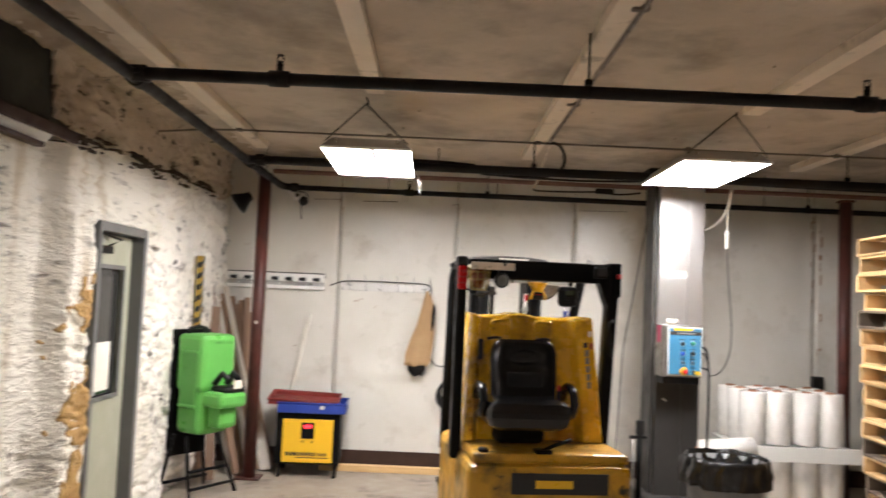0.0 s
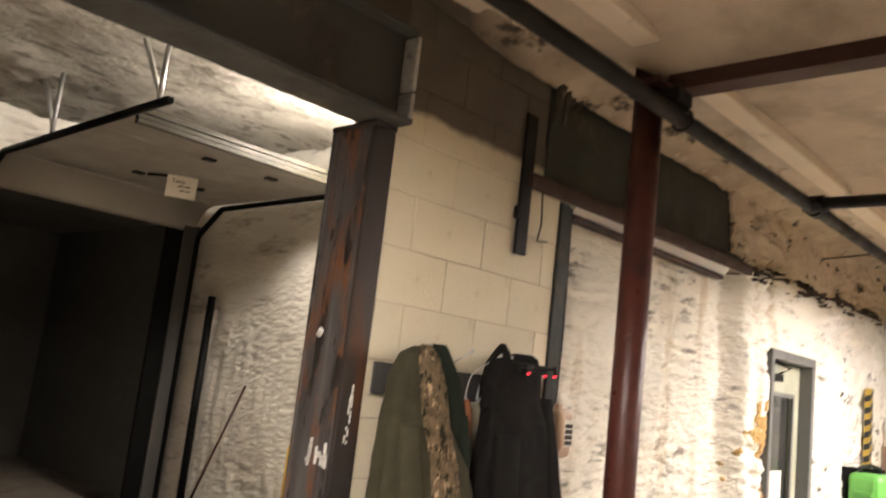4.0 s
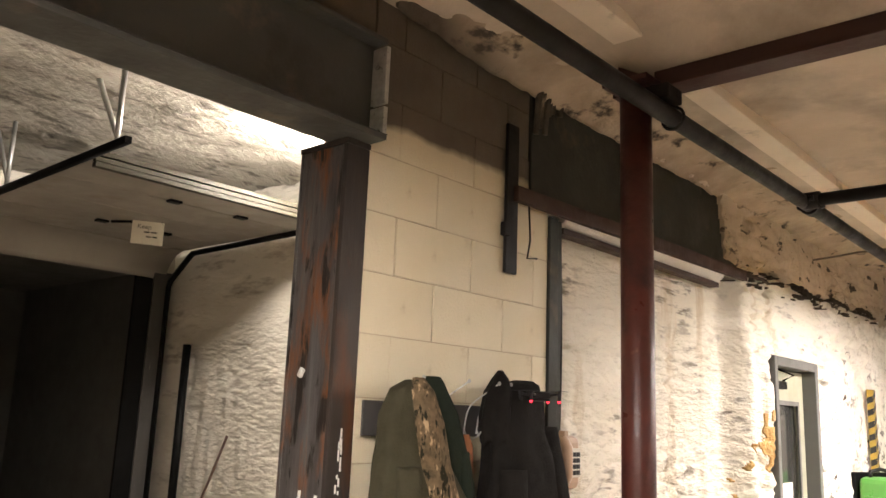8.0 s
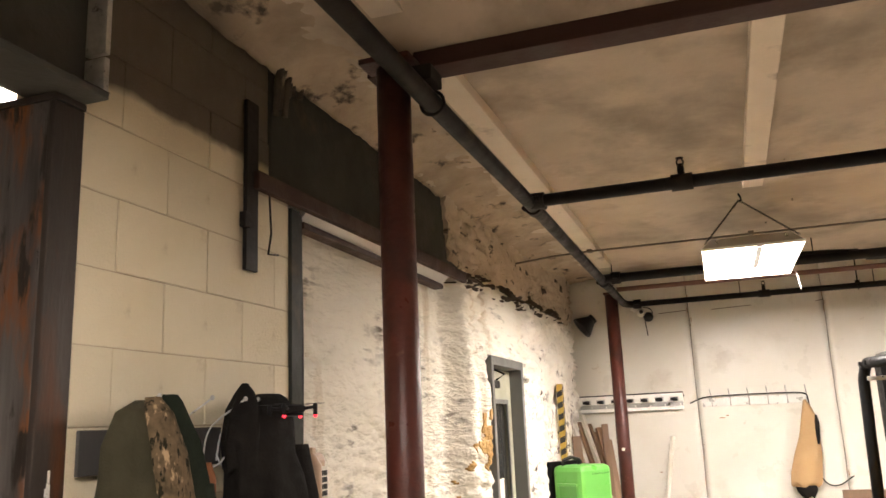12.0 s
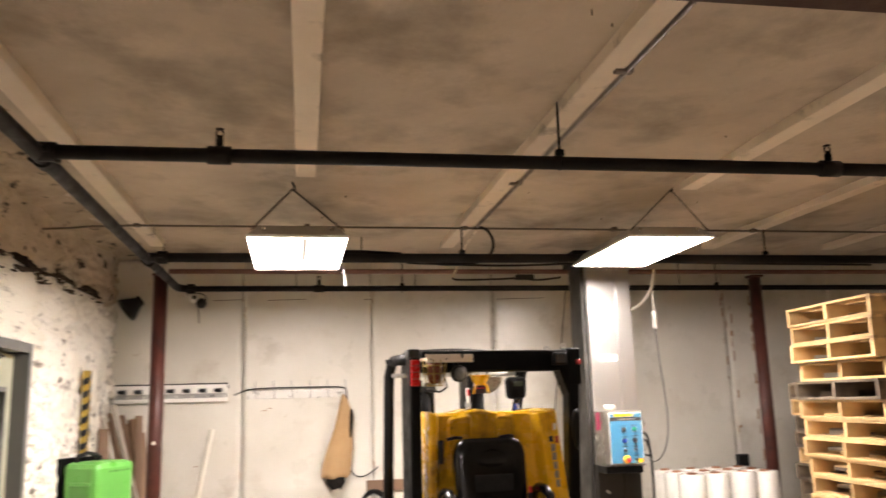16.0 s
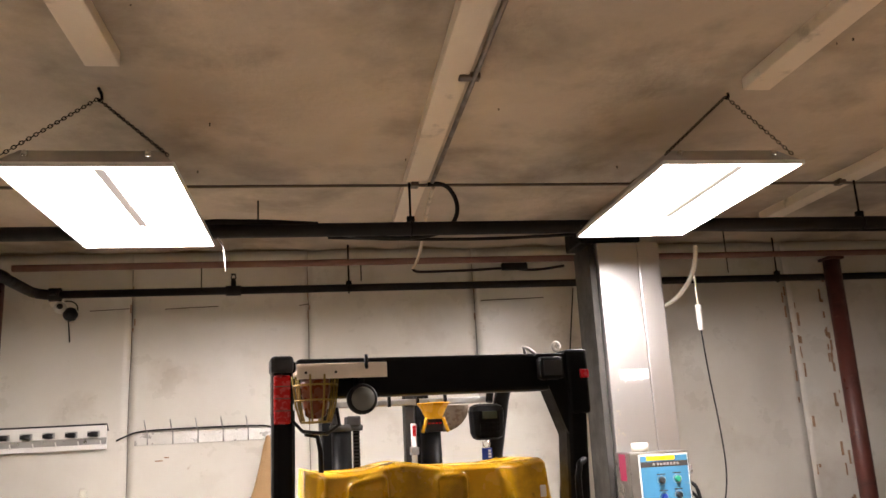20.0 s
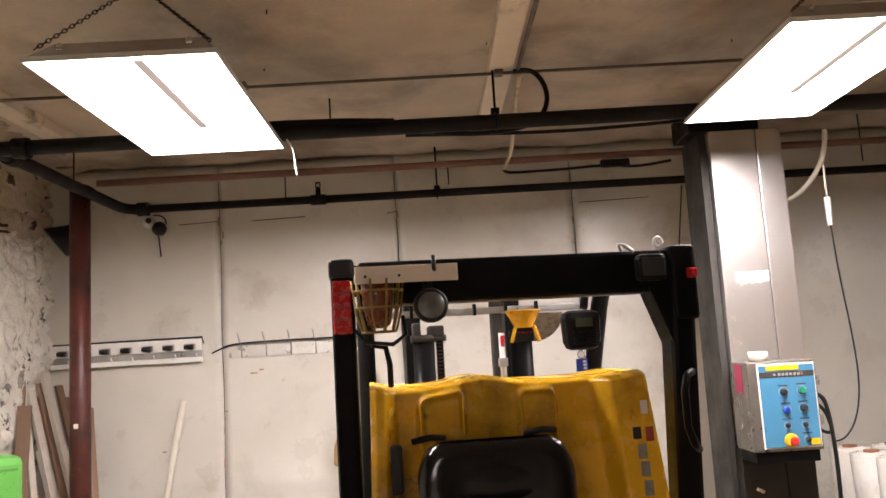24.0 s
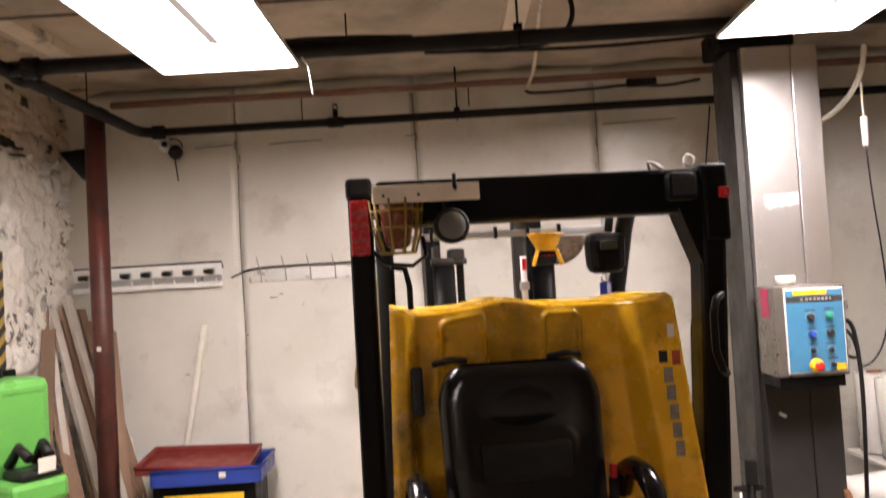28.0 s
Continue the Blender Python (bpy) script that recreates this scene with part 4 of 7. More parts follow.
bm = bm_tube(bmesh.new(), bend([(1.065, 6.7, 3.03), (1.085, 7.1, 3.035), (1.11, 7.5, 3.02), (1.12, 7.72, 2.98), (1.11, 7.81, 2.91), (1.075, 7.82, 2.84), (1.06, 7.82, 2.815)]), 0.011, 8)
structure("conduit_pale", bm, STRIP, "pale flexible conduit dropping from the ceiling strip")
bm = bmesh.new()
for x, y, z0, z1 in ((0.15, 6.66, 2.82, 2.95), (0.72, 7.85, 2.75, 2.89), (-0.35, 8.2, 2.77, 2.95), (3.3, 7.85, 2.75, 3.05), (-1.43, 7.5, 2.79, 3.06)):
    bm_tube(bm, [(x, y, z0), (x, y, z1)], 0.004, 6)
structure("rods_ceiling", bm, BLACK_STEEL, "thin hanger rods from the ceiling")

# dock room behind the steel post
foam_wall("wall_dock_south", -7.85, -3.1, 2.1, 0, 4.0, FOAM_DOCK, "grey foam wall beside the dock door", None, 1.0, 0.12)
foam_wall("wall_dock_head", -7.85, 2.1, 4.5, 3.0, 4.0, FOAM_DOCK, "foam wall over the dock door", None, 1.0, 0.12)


def dock_side(u, v):
    x, z = -7.9 + u * 5.5, v * 4.0
    return Vector((x, 4.45 - 0.45 * lumps(x, z, 9) + 0.016 * noise.noise(Vector((x * 11, z * 2.2, 4))) * max(0.2, min(1, 2.4 - z)), z))


structure("wall_dock_north", bm_grid(bmesh.new(), 190, 140, dock_side, lambda u, v: not (-5.42 < -7.9 + u * 5.5 < -4.45 and v * 4.0 < 2.57), lambda c: Vector((c.x, 4.8, c.z))), FOAM_DOCK, "dripping grey white foam wall of the dock")
door = structure("door_dock_side", bmesh.new(), FOAM_GREY, "dark side doorway with foam edges in the dock wall")
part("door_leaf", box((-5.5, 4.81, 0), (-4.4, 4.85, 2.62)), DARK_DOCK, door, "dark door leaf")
part("reveal", box((-5.425, 4.47, 0), (-5.4, 4.8, 2.55), 0.004), CONCRETE, door, "bare concrete reveal")
part("frame_jamb", box((-5.4, 4.74, 0), (-5.34, 4.81, 2.5), 0.004), BLACK_STEEL, door)
part("raw_edge", bm_grid(bmesh.new(), 5, 120, lambda u, v: Vector((-5.46 + 0.05 * u + 0.012 * noise.noise(Vector((v * 30, 3, 1))), 4.425 - 0.012 * noise.noise(Vector((u * 2, v * 40, 2))), 2.54 * v)), lambda u, v: noise.noise(Vector((u, v * 18, 4))) > -0.25, lambda c: Vector((c.x, 4.5, c.z))), FOAM_RAW, door, "raw yellow foam edge")
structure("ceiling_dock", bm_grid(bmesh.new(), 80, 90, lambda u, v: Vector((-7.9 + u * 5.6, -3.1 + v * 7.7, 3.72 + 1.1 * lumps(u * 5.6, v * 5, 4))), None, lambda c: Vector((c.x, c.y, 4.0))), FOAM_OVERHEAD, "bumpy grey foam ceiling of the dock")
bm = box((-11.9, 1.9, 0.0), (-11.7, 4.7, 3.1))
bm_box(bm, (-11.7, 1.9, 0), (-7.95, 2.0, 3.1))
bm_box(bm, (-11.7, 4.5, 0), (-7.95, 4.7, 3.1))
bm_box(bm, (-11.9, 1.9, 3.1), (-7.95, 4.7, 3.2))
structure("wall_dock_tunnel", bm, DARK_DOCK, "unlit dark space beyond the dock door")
dock = structure("door_dock", bmesh.new(), DOCK_PANEL, "raised white sectional dock door on tracks")
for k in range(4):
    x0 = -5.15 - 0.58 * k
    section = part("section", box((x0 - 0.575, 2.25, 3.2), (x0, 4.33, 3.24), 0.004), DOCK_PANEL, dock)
    if k in (0, 2):
        part("hinge", bm_box(box((x0 - 0.57, 3.1, 3.18), (x0 - 0.5, 3.2, 3.2), 0.003), (x0 - 0.57, 3.7, 3.18), (x0 - 0.5, 3.8, 3.2), 0.003), BLACK_STEEL, section)
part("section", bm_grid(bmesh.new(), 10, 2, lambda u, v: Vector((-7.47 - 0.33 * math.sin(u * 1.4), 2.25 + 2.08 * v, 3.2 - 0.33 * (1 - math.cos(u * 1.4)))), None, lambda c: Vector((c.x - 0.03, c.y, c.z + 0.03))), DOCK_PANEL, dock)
# rail colour taken down near black to offset the close dock lamp
part("end_rail", bm_box(bm_box(box((-5.15, 2.25, 3.215), (-5.1, 4.33, 3.25), 0.003), (-5.15, 2.25, 3.178), (-5.11, 4.33, 3.21), 0.003), (-5.15, 2.25, 3.14), (-5.1, 4.33, 3.173), 0.003), surface("rail_cream_dimmed", (0.035, 0.03, 0.02), (0.02, 0.018, 0.012), 4, 0.5, shine=0.1), dock, "cream ribbed end rail of the door, colour darkened against the lamp")
for y in (2.2, 4.36):
    part("track", bm_tube(bmesh.new(), [(-4.6, y, 3.2), (-7.36, y, 3.168), (-7.4, y, 3.15), (-7.73, y, 2.92), (-7.77, y, 2.86), (-7.78, y, 2.78), (-7.78, y, 0)], 0.03, 4), BLACK_STEEL, dock, "black steel door track")
for x in (-4.75, -6.4):
    part("track_hanger", bm_tube(bm_tube(bmesh.new(), [(x, 2.2, 3.2), (x, 2.2, 3.7)], 0.018, 4), [(x, 2.2, 3.25), (x - 0.35, 2.2, 3.72)], 0.018, 4), GALV, dock)
part("jamb_guard", bm_box(box((-7.85, 4.2, 0), (-7.78, 4.4, 3.0), 0.004), (-7.85, 2.02, 0), (-7.78, 2.2, 3.0), 0.004), JAMB, dock, "steel jamb guards")
part("jamb_seal", box((-7.84, 4.02, 0), (-7.8, 4.2, 3.0)), BLACK_STEEL, dock, "black rubber dock seal")

# ---- ceiling lamps ----
def ceiling_lamp(x0, y0, group, turn=0.0, hook=(-0.035, -0.3), z0=2.68):
    """A two-lens fixture 0.58 x 1.15 m, hung on chains."""
    lamp = thing("ceiling_lamp", "hanging rectangular light fixture with two glowing lenses", "lamp", pose(x0, y0, z0, 0, 0, turn), group)
    bm = bmesh.new()
    a = [(-0.295, -0.58, 0.0), (0.295, -0.58, 0.0), (0.295, 0.58, 0.0), (-0.295, 0.58, 0.0)]
    b = [(-0.23, -0.5, 0.075), (0.23, -0.5, 0.075), (0.23, 0.5, 0.075), (-0.23, 0.5, 0.075)]
    lo, hi = [bm.verts.new(p) for p in a], [bm.verts.new(p) for p in b]
    for k in range(4):
        bm.faces.new((lo[k], lo[(k + 1) % 4], hi[(k + 1) % 4], hi[k]))
    bm.faces.new(hi)
    part("housing", bm, HOUSING, lamp, "dark reflective sheet housing")
    bm = bmesh.new()
    for p, q in (((-0.297, -0.585), (0.297, -0.577)), ((-0.297, 0.577), (0.297, 0.585)), ((-0.297, -0.577), (-0.289, 0.577)), ((0.289, -0.577), (0.297, 0.577))):
        bm_box(bm, (p[0], p[1], -0.012), (q[0], q[1], 0.006), 0.002)
    part("rim", bm, WHITE, lamp)
    part("divider", box((0.025, -0.55, -0.012), (0.06, 0.2, 0.006), 0.002), LAMP_RIB, lamp, "dimmer ribbed divider bar")
    for xa, xb in ((-0.289, 0.035), (0.05, 0.289)):
        part("lens", box((xa, -0.577, -0.004), (xb, 0.577, 0.004)), LAMP, lamp, "bright glowing lens")
    for s in (-1, 1):
        for cx in (-0.2, 0.2):
            bm = bmesh.new()
            p, q = Vector((cx * 1.35, s * 0.55, 0.04)), Vector((hook[0], hook[1], 0.355)) if s < 0 else Vector((cx * 1.1, 0.75, 0.09))
            n = int((q - p).length / 0.0165)
            for k in range(n):
                c, d = p.lerp(q, (k + 0.5) / n), (q - p).normalized()
                side = d.orthogonal() if k % 2 else d.cross(d.orthogonal())
                side.normalize()
                ring = [c + d * 0.011 * math.cos(t) + side * 0.006 * math.sin(t) for t in (2 * math.pi * i / 8 for i in range(9))]
                bm_tube(bm, ring, 0.0018, 5, False)
            part("chain", bm, BLACK_STEEL, lamp)
            part("clip", bm_lathe(bmesh.new(), [(0.004, 0), (0.012, 0.004), (0.012, 0.02), (0.004, 0.028)], 10, pose(cx, s * 0.535, 0.035)), MIRROR, lamp, "shiny spring clip")
    part("hook", bm_tube(bmesh.new(), [(hook[0], hook[1], 0.345), (hook[0] + 0.015, hook[1], 0.355), (hook[0] + 0.012, hook[1], 0.375), (hook[0], hook[1], 0.4)], 0.006, 6), BLACK_STEEL, lamp)
    return lamp


first = ceiling_lamp(-0.325, 5.89, "ceiling light fixtures", 0.6)
ceiling_lamp(2.09, 6.01, "ceiling light fixtures", -0.6, (0.1, -0.4), 2.725)
# unseen copies of the fixture, added as fill light
for x, y in UNSEEN_LAMPS:
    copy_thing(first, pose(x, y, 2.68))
bm = bm_tube(bmesh.new(), [(-0.02, 6.44, 2.7), (0.005, 6.45, 2.66), (0.012, 6.45, 2.6), (0.018, 6.45, 2.54)], 0.004, 6)
tagged(link("lamp_cord", bm, WHITE), "short white cord hanging from the light fixture", "cord")
dock_lamp = thing("dock_lamp", "bare bright tube light on the dock ceiling", "lamp", pose(*DOCK_LAMP_AT))
part("tube", bm_tube(bmesh.new(), [(-0.15, 0.13, 0), (0.15, -0.13, 0)], 0.03, 10), DOCK_LAMP, dock_lamp)
for s in (-0.14, 0.14):
    part("hanger", bm_tube(bmesh.new(), [(s, -s * 0.87, 0.02), (s, -s * 0.87, 0.3)], 0.004, 6), BLACK_STEEL, dock_lamp)

# ---- forklift ----
fl = thing("forklift", "worn yellow and black seated forklift with an overhead guard", "forklift", pose(0.86, 5.3, 0, 0, 0, 7.2))


def hood(u, v):
    """The rear shell: a wing on each side, dished middle with two raised frames, wavy rolled top edge."""
    left, right = -0.49 + 0.024 * v, 0.405 - 0.094 * v
    x = left + u * (right - left)
    top = 1.645 + 0.022 * math.exp(-((x + 0.15) / 0.09) ** 2) + 0.014 * math.exp(-((x + 0.47) / 0.045) ** 2) + 0.012 * math.exp(-((x - 0.3) / 0.06) ** 2)
    z = 0.86 + v * (top - 0.86)
    k = max(0.0, min(1.0, (x + 0.435) / 0.045))
    k2 = max(0.0, min(1.0, (x - 0.155 - 0.1 * (1.65 - z)) / 0.05))
    s, s2 = k * k * (3 - 2 * k), k2 * k2 * (3 - 2 * k2)
    y = -0.105 + 0.085 * s - 0.07 * s2
    for cx, half, top_z in ((-0.27, 0.06, 1.608), (0.004, 0.05, 1.606)):
        lean = 0.16 * (x - cx) if cx < -0.1 else 0.0
        qx, qz = max(0.0, abs(x - cx) - half + 0.02), max(0.0, abs(z - lean - (top_z + 1.3) / 2) - (top_z - 1.3) / 2 + 0.02)
        d = math.hypot(qx, qz) - 0.02
        y -= 0.024 * math.exp(-(d / 0.0075) ** 2) + (0.006 if d < 0 else 0.006 * math.exp(-(d / 0.004) ** 2))
    edge = max(0.0, 1 - u / 0.02) + max(0.0, (u - 0.98) / 0.02)
    roll = max(0.0, (v - 0.965) / 0.035)
    return Vector((x, y + 0.045 * roll * roll + 0.02 * edge * edge, z - 0.012 * roll))


part("hood", bm_grid(bmesh.new(), 200, 150, hood, None, lambda c: Vector((c.x * 0.97, 0.28, c.z))), YELLOW_HOOD, fl, "dirty yellow moulded hood")
base = bm_box(bmesh.new(), (-0.52, -0.5, 0.16), (0.45, 0.75, 0.8), 0.05)
part("chassis", base, YELLOW_DIRTY, fl, "scuffed yellow chassis")
part("deck", box((-0.49, -0.46, 0.795), (0.44, 0.3, 0.855), 0.02), YELLOW_DIRTY, fl)
part("nameplate", box((-0.27, -0.505, 0.635), (0.3, -0.499, 0.755), 0.002), INK, fl, "black nameplate")
bm = bmesh.new()
bm_bars(bm, [(-0.13, 0.67, 0.22, 0.045)], pose(0, -0.5065, 0, 90, 0, 0))
part("nameplate_mark", bm, YELLOW_CLEAN, fl, "plain yellow bar")
part("skirt", box((-0.46, -0.47, 0.03), (0.46, 0.7, 0.17), 0.02), BLACK_STEEL, fl)
bm = bm_tube(bmesh.new(), [(-0.08, -0.42, 0.865), (0.0, -0.4, 0.895), (0.1, -0.42, 0.935)], 0.012, 8)
bm_box(bm, (-0.12, -0.45, 0.85), (-0.02, -0.37, 0.875), 0.006)
part("hood_latch", bm, BLACK_STEEL, fl)
bm = bm_lathe(bmesh.new(), [(0.012, 0), (0.03, 0.005), (0.032, 0.022), (0.02, 0.03)], 14, pose(-0.42, -0.4, 0.85))
part("filler_cap", bm, RUBBER, fl)
for x, y in ((-0.43, 0.35), (0.43, 0.35), (-0.2, -0.3), (0.2, -0.3)):
    w = part("wheel", bm_lathe(bmesh.new(), [(0.1, -0.07), (0.2, -0.075), (0.21, -0.05), (0.21, 0.05), (0.2, 0.075), (0.1, 0.07)], 24, pose(x, y, 0.21, 0, 90, 0)), RUBBER, fl)
    part("rim", bm_lathe(bmesh.new(), [(0.03, -0.078), (0.1, -0.072), (0.1, 0.072), (0.03, 0.078)], 18, pose(x, y, 0.21, 0, 90, 0)), BLACK_STEEL, w)
# seat
seat = part("seat", bm_box(bmesh.new(), (-0.42, -0.52, 0.985), (0.085, -0.1, 1.165), 0.075), VINYL, fl, "glossy black vinyl seat")


def back_shape(u, v):
    a = u * 2 * math.pi
    h = v
    half = 0.207 - 0.045 * max(0, (h - 0.72) / 0.28) ** 2.4 - 0.01 * (1 - h)
    c, s = math.cos(a), math.sin(a)
    sx, sy = math.copysign(abs(c) ** 0.35, c), math.copysign(abs(s) ** 0.5, s)
    end = min(1.0, (1 - h) / 0.05, h / 0.05)
    end = math.sqrt(max(0.0, 1 - (1 - end) ** 2))
    depth = 0.055 * (0.5 + 0.5 * end)
    dish = 0.03 * math.exp(-((h - 0.62) / 0.2) ** 2) * max(0.0, 1 - (sx * 1.35) ** 2) if s < 0 else 0
    return Vector((-0.157 + half * sx * (0.92 + 0.08 * end), -0.185 - 0.05 * (1 - h) + depth * sy + dish, 1.1 + 0.395 * h))


part("backrest", bm_grid(bmesh.new(), 48, 26, back_shape, None), VINYL, seat, "glossy black vinyl backrest")
bm = bmesh.new()
bm_box(bm, (-0.267, -0.276, 1.215), (-0.047, -0.245, 1.305), 0.008)
part("back_pad", bm, surface("grey_seat_cloth", (0.03, 0.03, 0.03), (0.02, 0.02, 0.02), 20, 0.9, bump=0.4, fine=200, shine=0.1), seat, "grey cloth insert")
part("back_cushion", bm_lathe(bmesh.new(), [(0.03, -0.02), (0.12, -0.016), (0.155, 0.0), (0.12, 0.016), (0.03, 0.02)], 28, pose(-0.157, -0.222, 1.405, 90, 0, 0) @ Matrix.Diagonal((1.1, 0.47, 1, 1))), VINYL, seat)
for s in (-1, 1):
    x = -0.157 + s * 0.272
    bm = bm_tube(bmesh.new(), [(x, -0.14, 1.14), (x, -0.18, 1.2), (x, -0.24, 1.222), (x, -0.32, 1.22), (x, -0.38, 1.19), (x, -0.4, 1.13), (x, -0.36, 1.07), (x, -0.25, 1.05)], 0.027, 10)
    part("armrest", bm, VINYL, seat)
part("buckle", box((0.06, -0.23, 1.19), (0.076, -0.215, 1.228), 0.003), RED_KNOB, seat, "red seat belt buckle")
part("belt_stalk", bm_tube(bmesh.new(), [(0.068, -0.2, 1.03), (0.068, -0.215, 1.12), (0.068, -0.22, 1.195)], 0.013, 8), RUBBER, seat)
part("seat_base", box((-0.31, -0.22, 0.87), (-0.01, -0.06, 1.0), 0.03), BLACK_STEEL, seat)
for cx in (-0.31, 0.0):
    part("hood_clip", bm_tube(bmesh.new(), [(cx - 0.05, -0.07, 1.49), (cx, -0.085, 1.5), (cx + 0.04, -0.07, 1.495)], 0.009, 8), RUBBER, fl)
part("vent_slot", box((-0.422, -0.112, 1.36), (-0.39, -0.095, 1.49), 0.008), INK, fl)
for z in (1.4, 1.352, 1.3, 1.25, 1.2):
    part("sticker", box((0.262 + 0.1 * (1.45 - z), -0.0905, z), (0.288 + 0.1 * (1.45 - z), -0.083, z + 0.042)), surface("faded_sticker", (0.3, 0.28, 0.23), (0.16, 0.14, 0.1), 40, 0.5, dirt_or_shade=(0.4, 0.25, 0.04), dirt_or_shade_scale=30, dirt_or_shade_at=0.55), fl, "worn grey warning sticker")
part("sticker", box((0.284, -0.0905, 1.523), (0.304, -0.083, 1.56)), CREAM_PAPER, fl, "white sticker")
part("sticker", box((0.293, -0.0905, 1.447), (0.316, -0.083, 1.487)), surface("faded_red", (0.42, 0.06, 0.03), (0.3, 0.04, 0.02), 30, 0.5), fl, "red warning sticker")
part("sticker", box((0.256, -0.0905, 1.455), (0.28, -0.083, 1.488)), INK, fl, "dark warning sticker")
# overhead guard
guard = part("overhead_guard", box((-0.485, -0.04, 1.865), (0.46, 0.05, 1.99), 0.012), BLACK_STEEL, fl, "black steel overhead guard")
bm = bm_box(bmesh.new(), (-0.561, -0.05, 0.74), (-0.496, 0.05, 1.985), 0.016)
part("rear_post", bm, BLACK_STEEL, guard)
bm = bm_box(bmesh.new(), (0.428, -0.05, 0.74), (0.504, 0.05, 1.985), 0.016)
for v in bm.verts:
    v.co.x -= 0.055 * max(0.0, 1.8 - v.co.z)
for p, q in ((((0.36, 1.88), (0.44, 1.88), (0.44, 1.69), (0.424, 1.705)), (-0.045, 0.045)),):
    vs = [[bm.verts.new((x, y, z)) for x, z in p] for y in q]
    bm.faces.new(vs[0])
    bm.faces.new(vs[1][::-1])
    for k in range(4):
        bm.faces.new((vs[0][k], vs[1][k], vs[1][(k + 1) % 4], vs[0][(k + 1) % 4]))
bm_box(bm, (0.428, -0.055, 1.78), (0.508, 0.06, 2.0), 0.012)
part("rear_post", bm, BLACK_STEEL, guard)
for x, f, low in ((-0.49, -0.42, -0.44), (0.49, 0.575, 0.45)):
    part("front_leg", bm_tube(bmesh.new(), [(x, 0.0, 1.95), (f, 0.92, 1.985), (f, 0.99, 1.96), (f - 0.01, 1.03, 1.88), ((f + low) / 2, 1.06, 1.55), (low, 1.1, 0.6)], 0.036, 8), BLACK_STEEL, guard)
for k in range(7):
    y = 0.16 + 0.13 * k
    part("slat", box((-0.47, y, 1.965), (0.47, y + 0.02, 1.995), 0.003), BLACK_STEEL, guard)
part("front_bar", box((-0.42, 0.98, 1.872), (0.5, 1.02, 1.9), 0.005), GALV, guard, "worn grey steel front cross bar")
for k in range(5):
    x = -0.25 + 0.13 * k
    part("bracket", box((x, 0.96, 1.868), (x + 0.012, 0.985, 1.915), 0.002), BLACK_STEEL, guard)
light = part("tail_light", box((-0.557, -0.07, 1.79), (-0.506, -0.05, 1.938), 0.005), RED, guard, "red ribbed tail light")
for z in (1.828, 1.865, 1.902):
    part("rib", box((-0.556, -0.0715, z), (-0.507, -0.0695, z + 0.004)), RED_TRAY, light, "dark rib")
part("tail_light", box((0.472, -0.064, 1.9), (0.505, -0.055, 1.93), 0.004), RED, guard, "small red tail light")
part("cap", box((-0.566, -0.055, 1.945), (-0.494, 0.05, 2.0), 0.012), RUBBER, guard)
plate = part("bracket_plate", box((-0.497, -0.17, 1.93), (-0.222, -0.03, 1.945), 0.002), STRIP, guard, "beige mounting plate")
part("plate_lip", box((-0.497, -0.172, 1.916), (-0.222, -0.167, 1.962), 0.002), STRIP, plate)
part("plate_bolt", bm_tube(bmesh.new(), [(-0.285, -0.168, 1.945), (-0.287, -0.178, 1.955), (-0.287, -0.175, 1.985)], 0.006, 6), BLACK_STEEL, plate)
for x in (-0.47, -0.38):
    part("plate_bolt", bm_tube(bmesh.new(), [(x, -0.171, 1.935), (x, -0.176, 1.935)], 0.004, 8), BLACK_STEEL, plate)
BRASS = surface("brass_wire", (0.32, 0.22, 0.05), (0.25, 0.17, 0.04), 9, 0.4, metal=0.6)
cage = bmesh.new()
for z, r in ((1.9, 0.067), (1.855, 0.062), (1.79, 0.045)):
    bm_tube(cage, [(-0.436 + r * math.cos(a), -0.12 + r * 0.87 * math.sin(a), z) for a in (2 * math.pi * k / 20 for k in range(21))], 0.0032, 6)
cage = part("beacon_cage", cage, BRASS, guard, "brass wire guard basket")
for k in range(10):
    a = 2 * math.pi * k / 10
    bm = bm_tube(bmesh.new(), [(-0.436 + 0.07 * math.cos(a), -0.12 + 0.06 * math.sin(a), 1.93), (-0.436 + 0.06 * math.cos(a), -0.12 + 0.052 * math.sin(a), 1.84), (-0.436 + 0.045 * math.cos(a), -0.12 + 0.04 * math.sin(a), 1.79)], 0.0032, 6)
    part("wire", bm, BRASS, cage)
part("beacon", bm_lathe(bmesh.new(), [(0.018, 1.8), (0.032, 1.81), (0.04, 1.86), (0.045, 1.88), (0.045, 1.925)], 16, pose(-0.436, -0.12, 0)), AMBER, cage, "amber beacon lamp")
work = part("work_light", bm_lathe(bmesh.new(), [(0.02, 0.06), (0.037, 0.05), (0.046, 0.02), (0.047, -0.005), (0.042, -0.012)], 26, pose(-0.296, -0.14, 1.853, 90, 0, 0)), RUBBER, guard, "round black work light")
work.data.transform(pose(-0.296, -0.14, 1.853) @ pose(0, 0, 0, 0, 0, 180) @ pose(0.296, 0.14, -1.853))
part("lens", bm_lathe(bmesh.new(), [(0.01, 0.0), (0.036, 0.0), (0.036, 0.006), (0.01, 0.008)], 24, pose(-0.296, -0.152, 1.853, 90, 0, 0)), LENS_GLASS, work)
part("light_bracket", box((-0.306, -0.13, 1.89), (-0.286, -0.04, 1.95), 0.003), BLACK_STEEL, work)
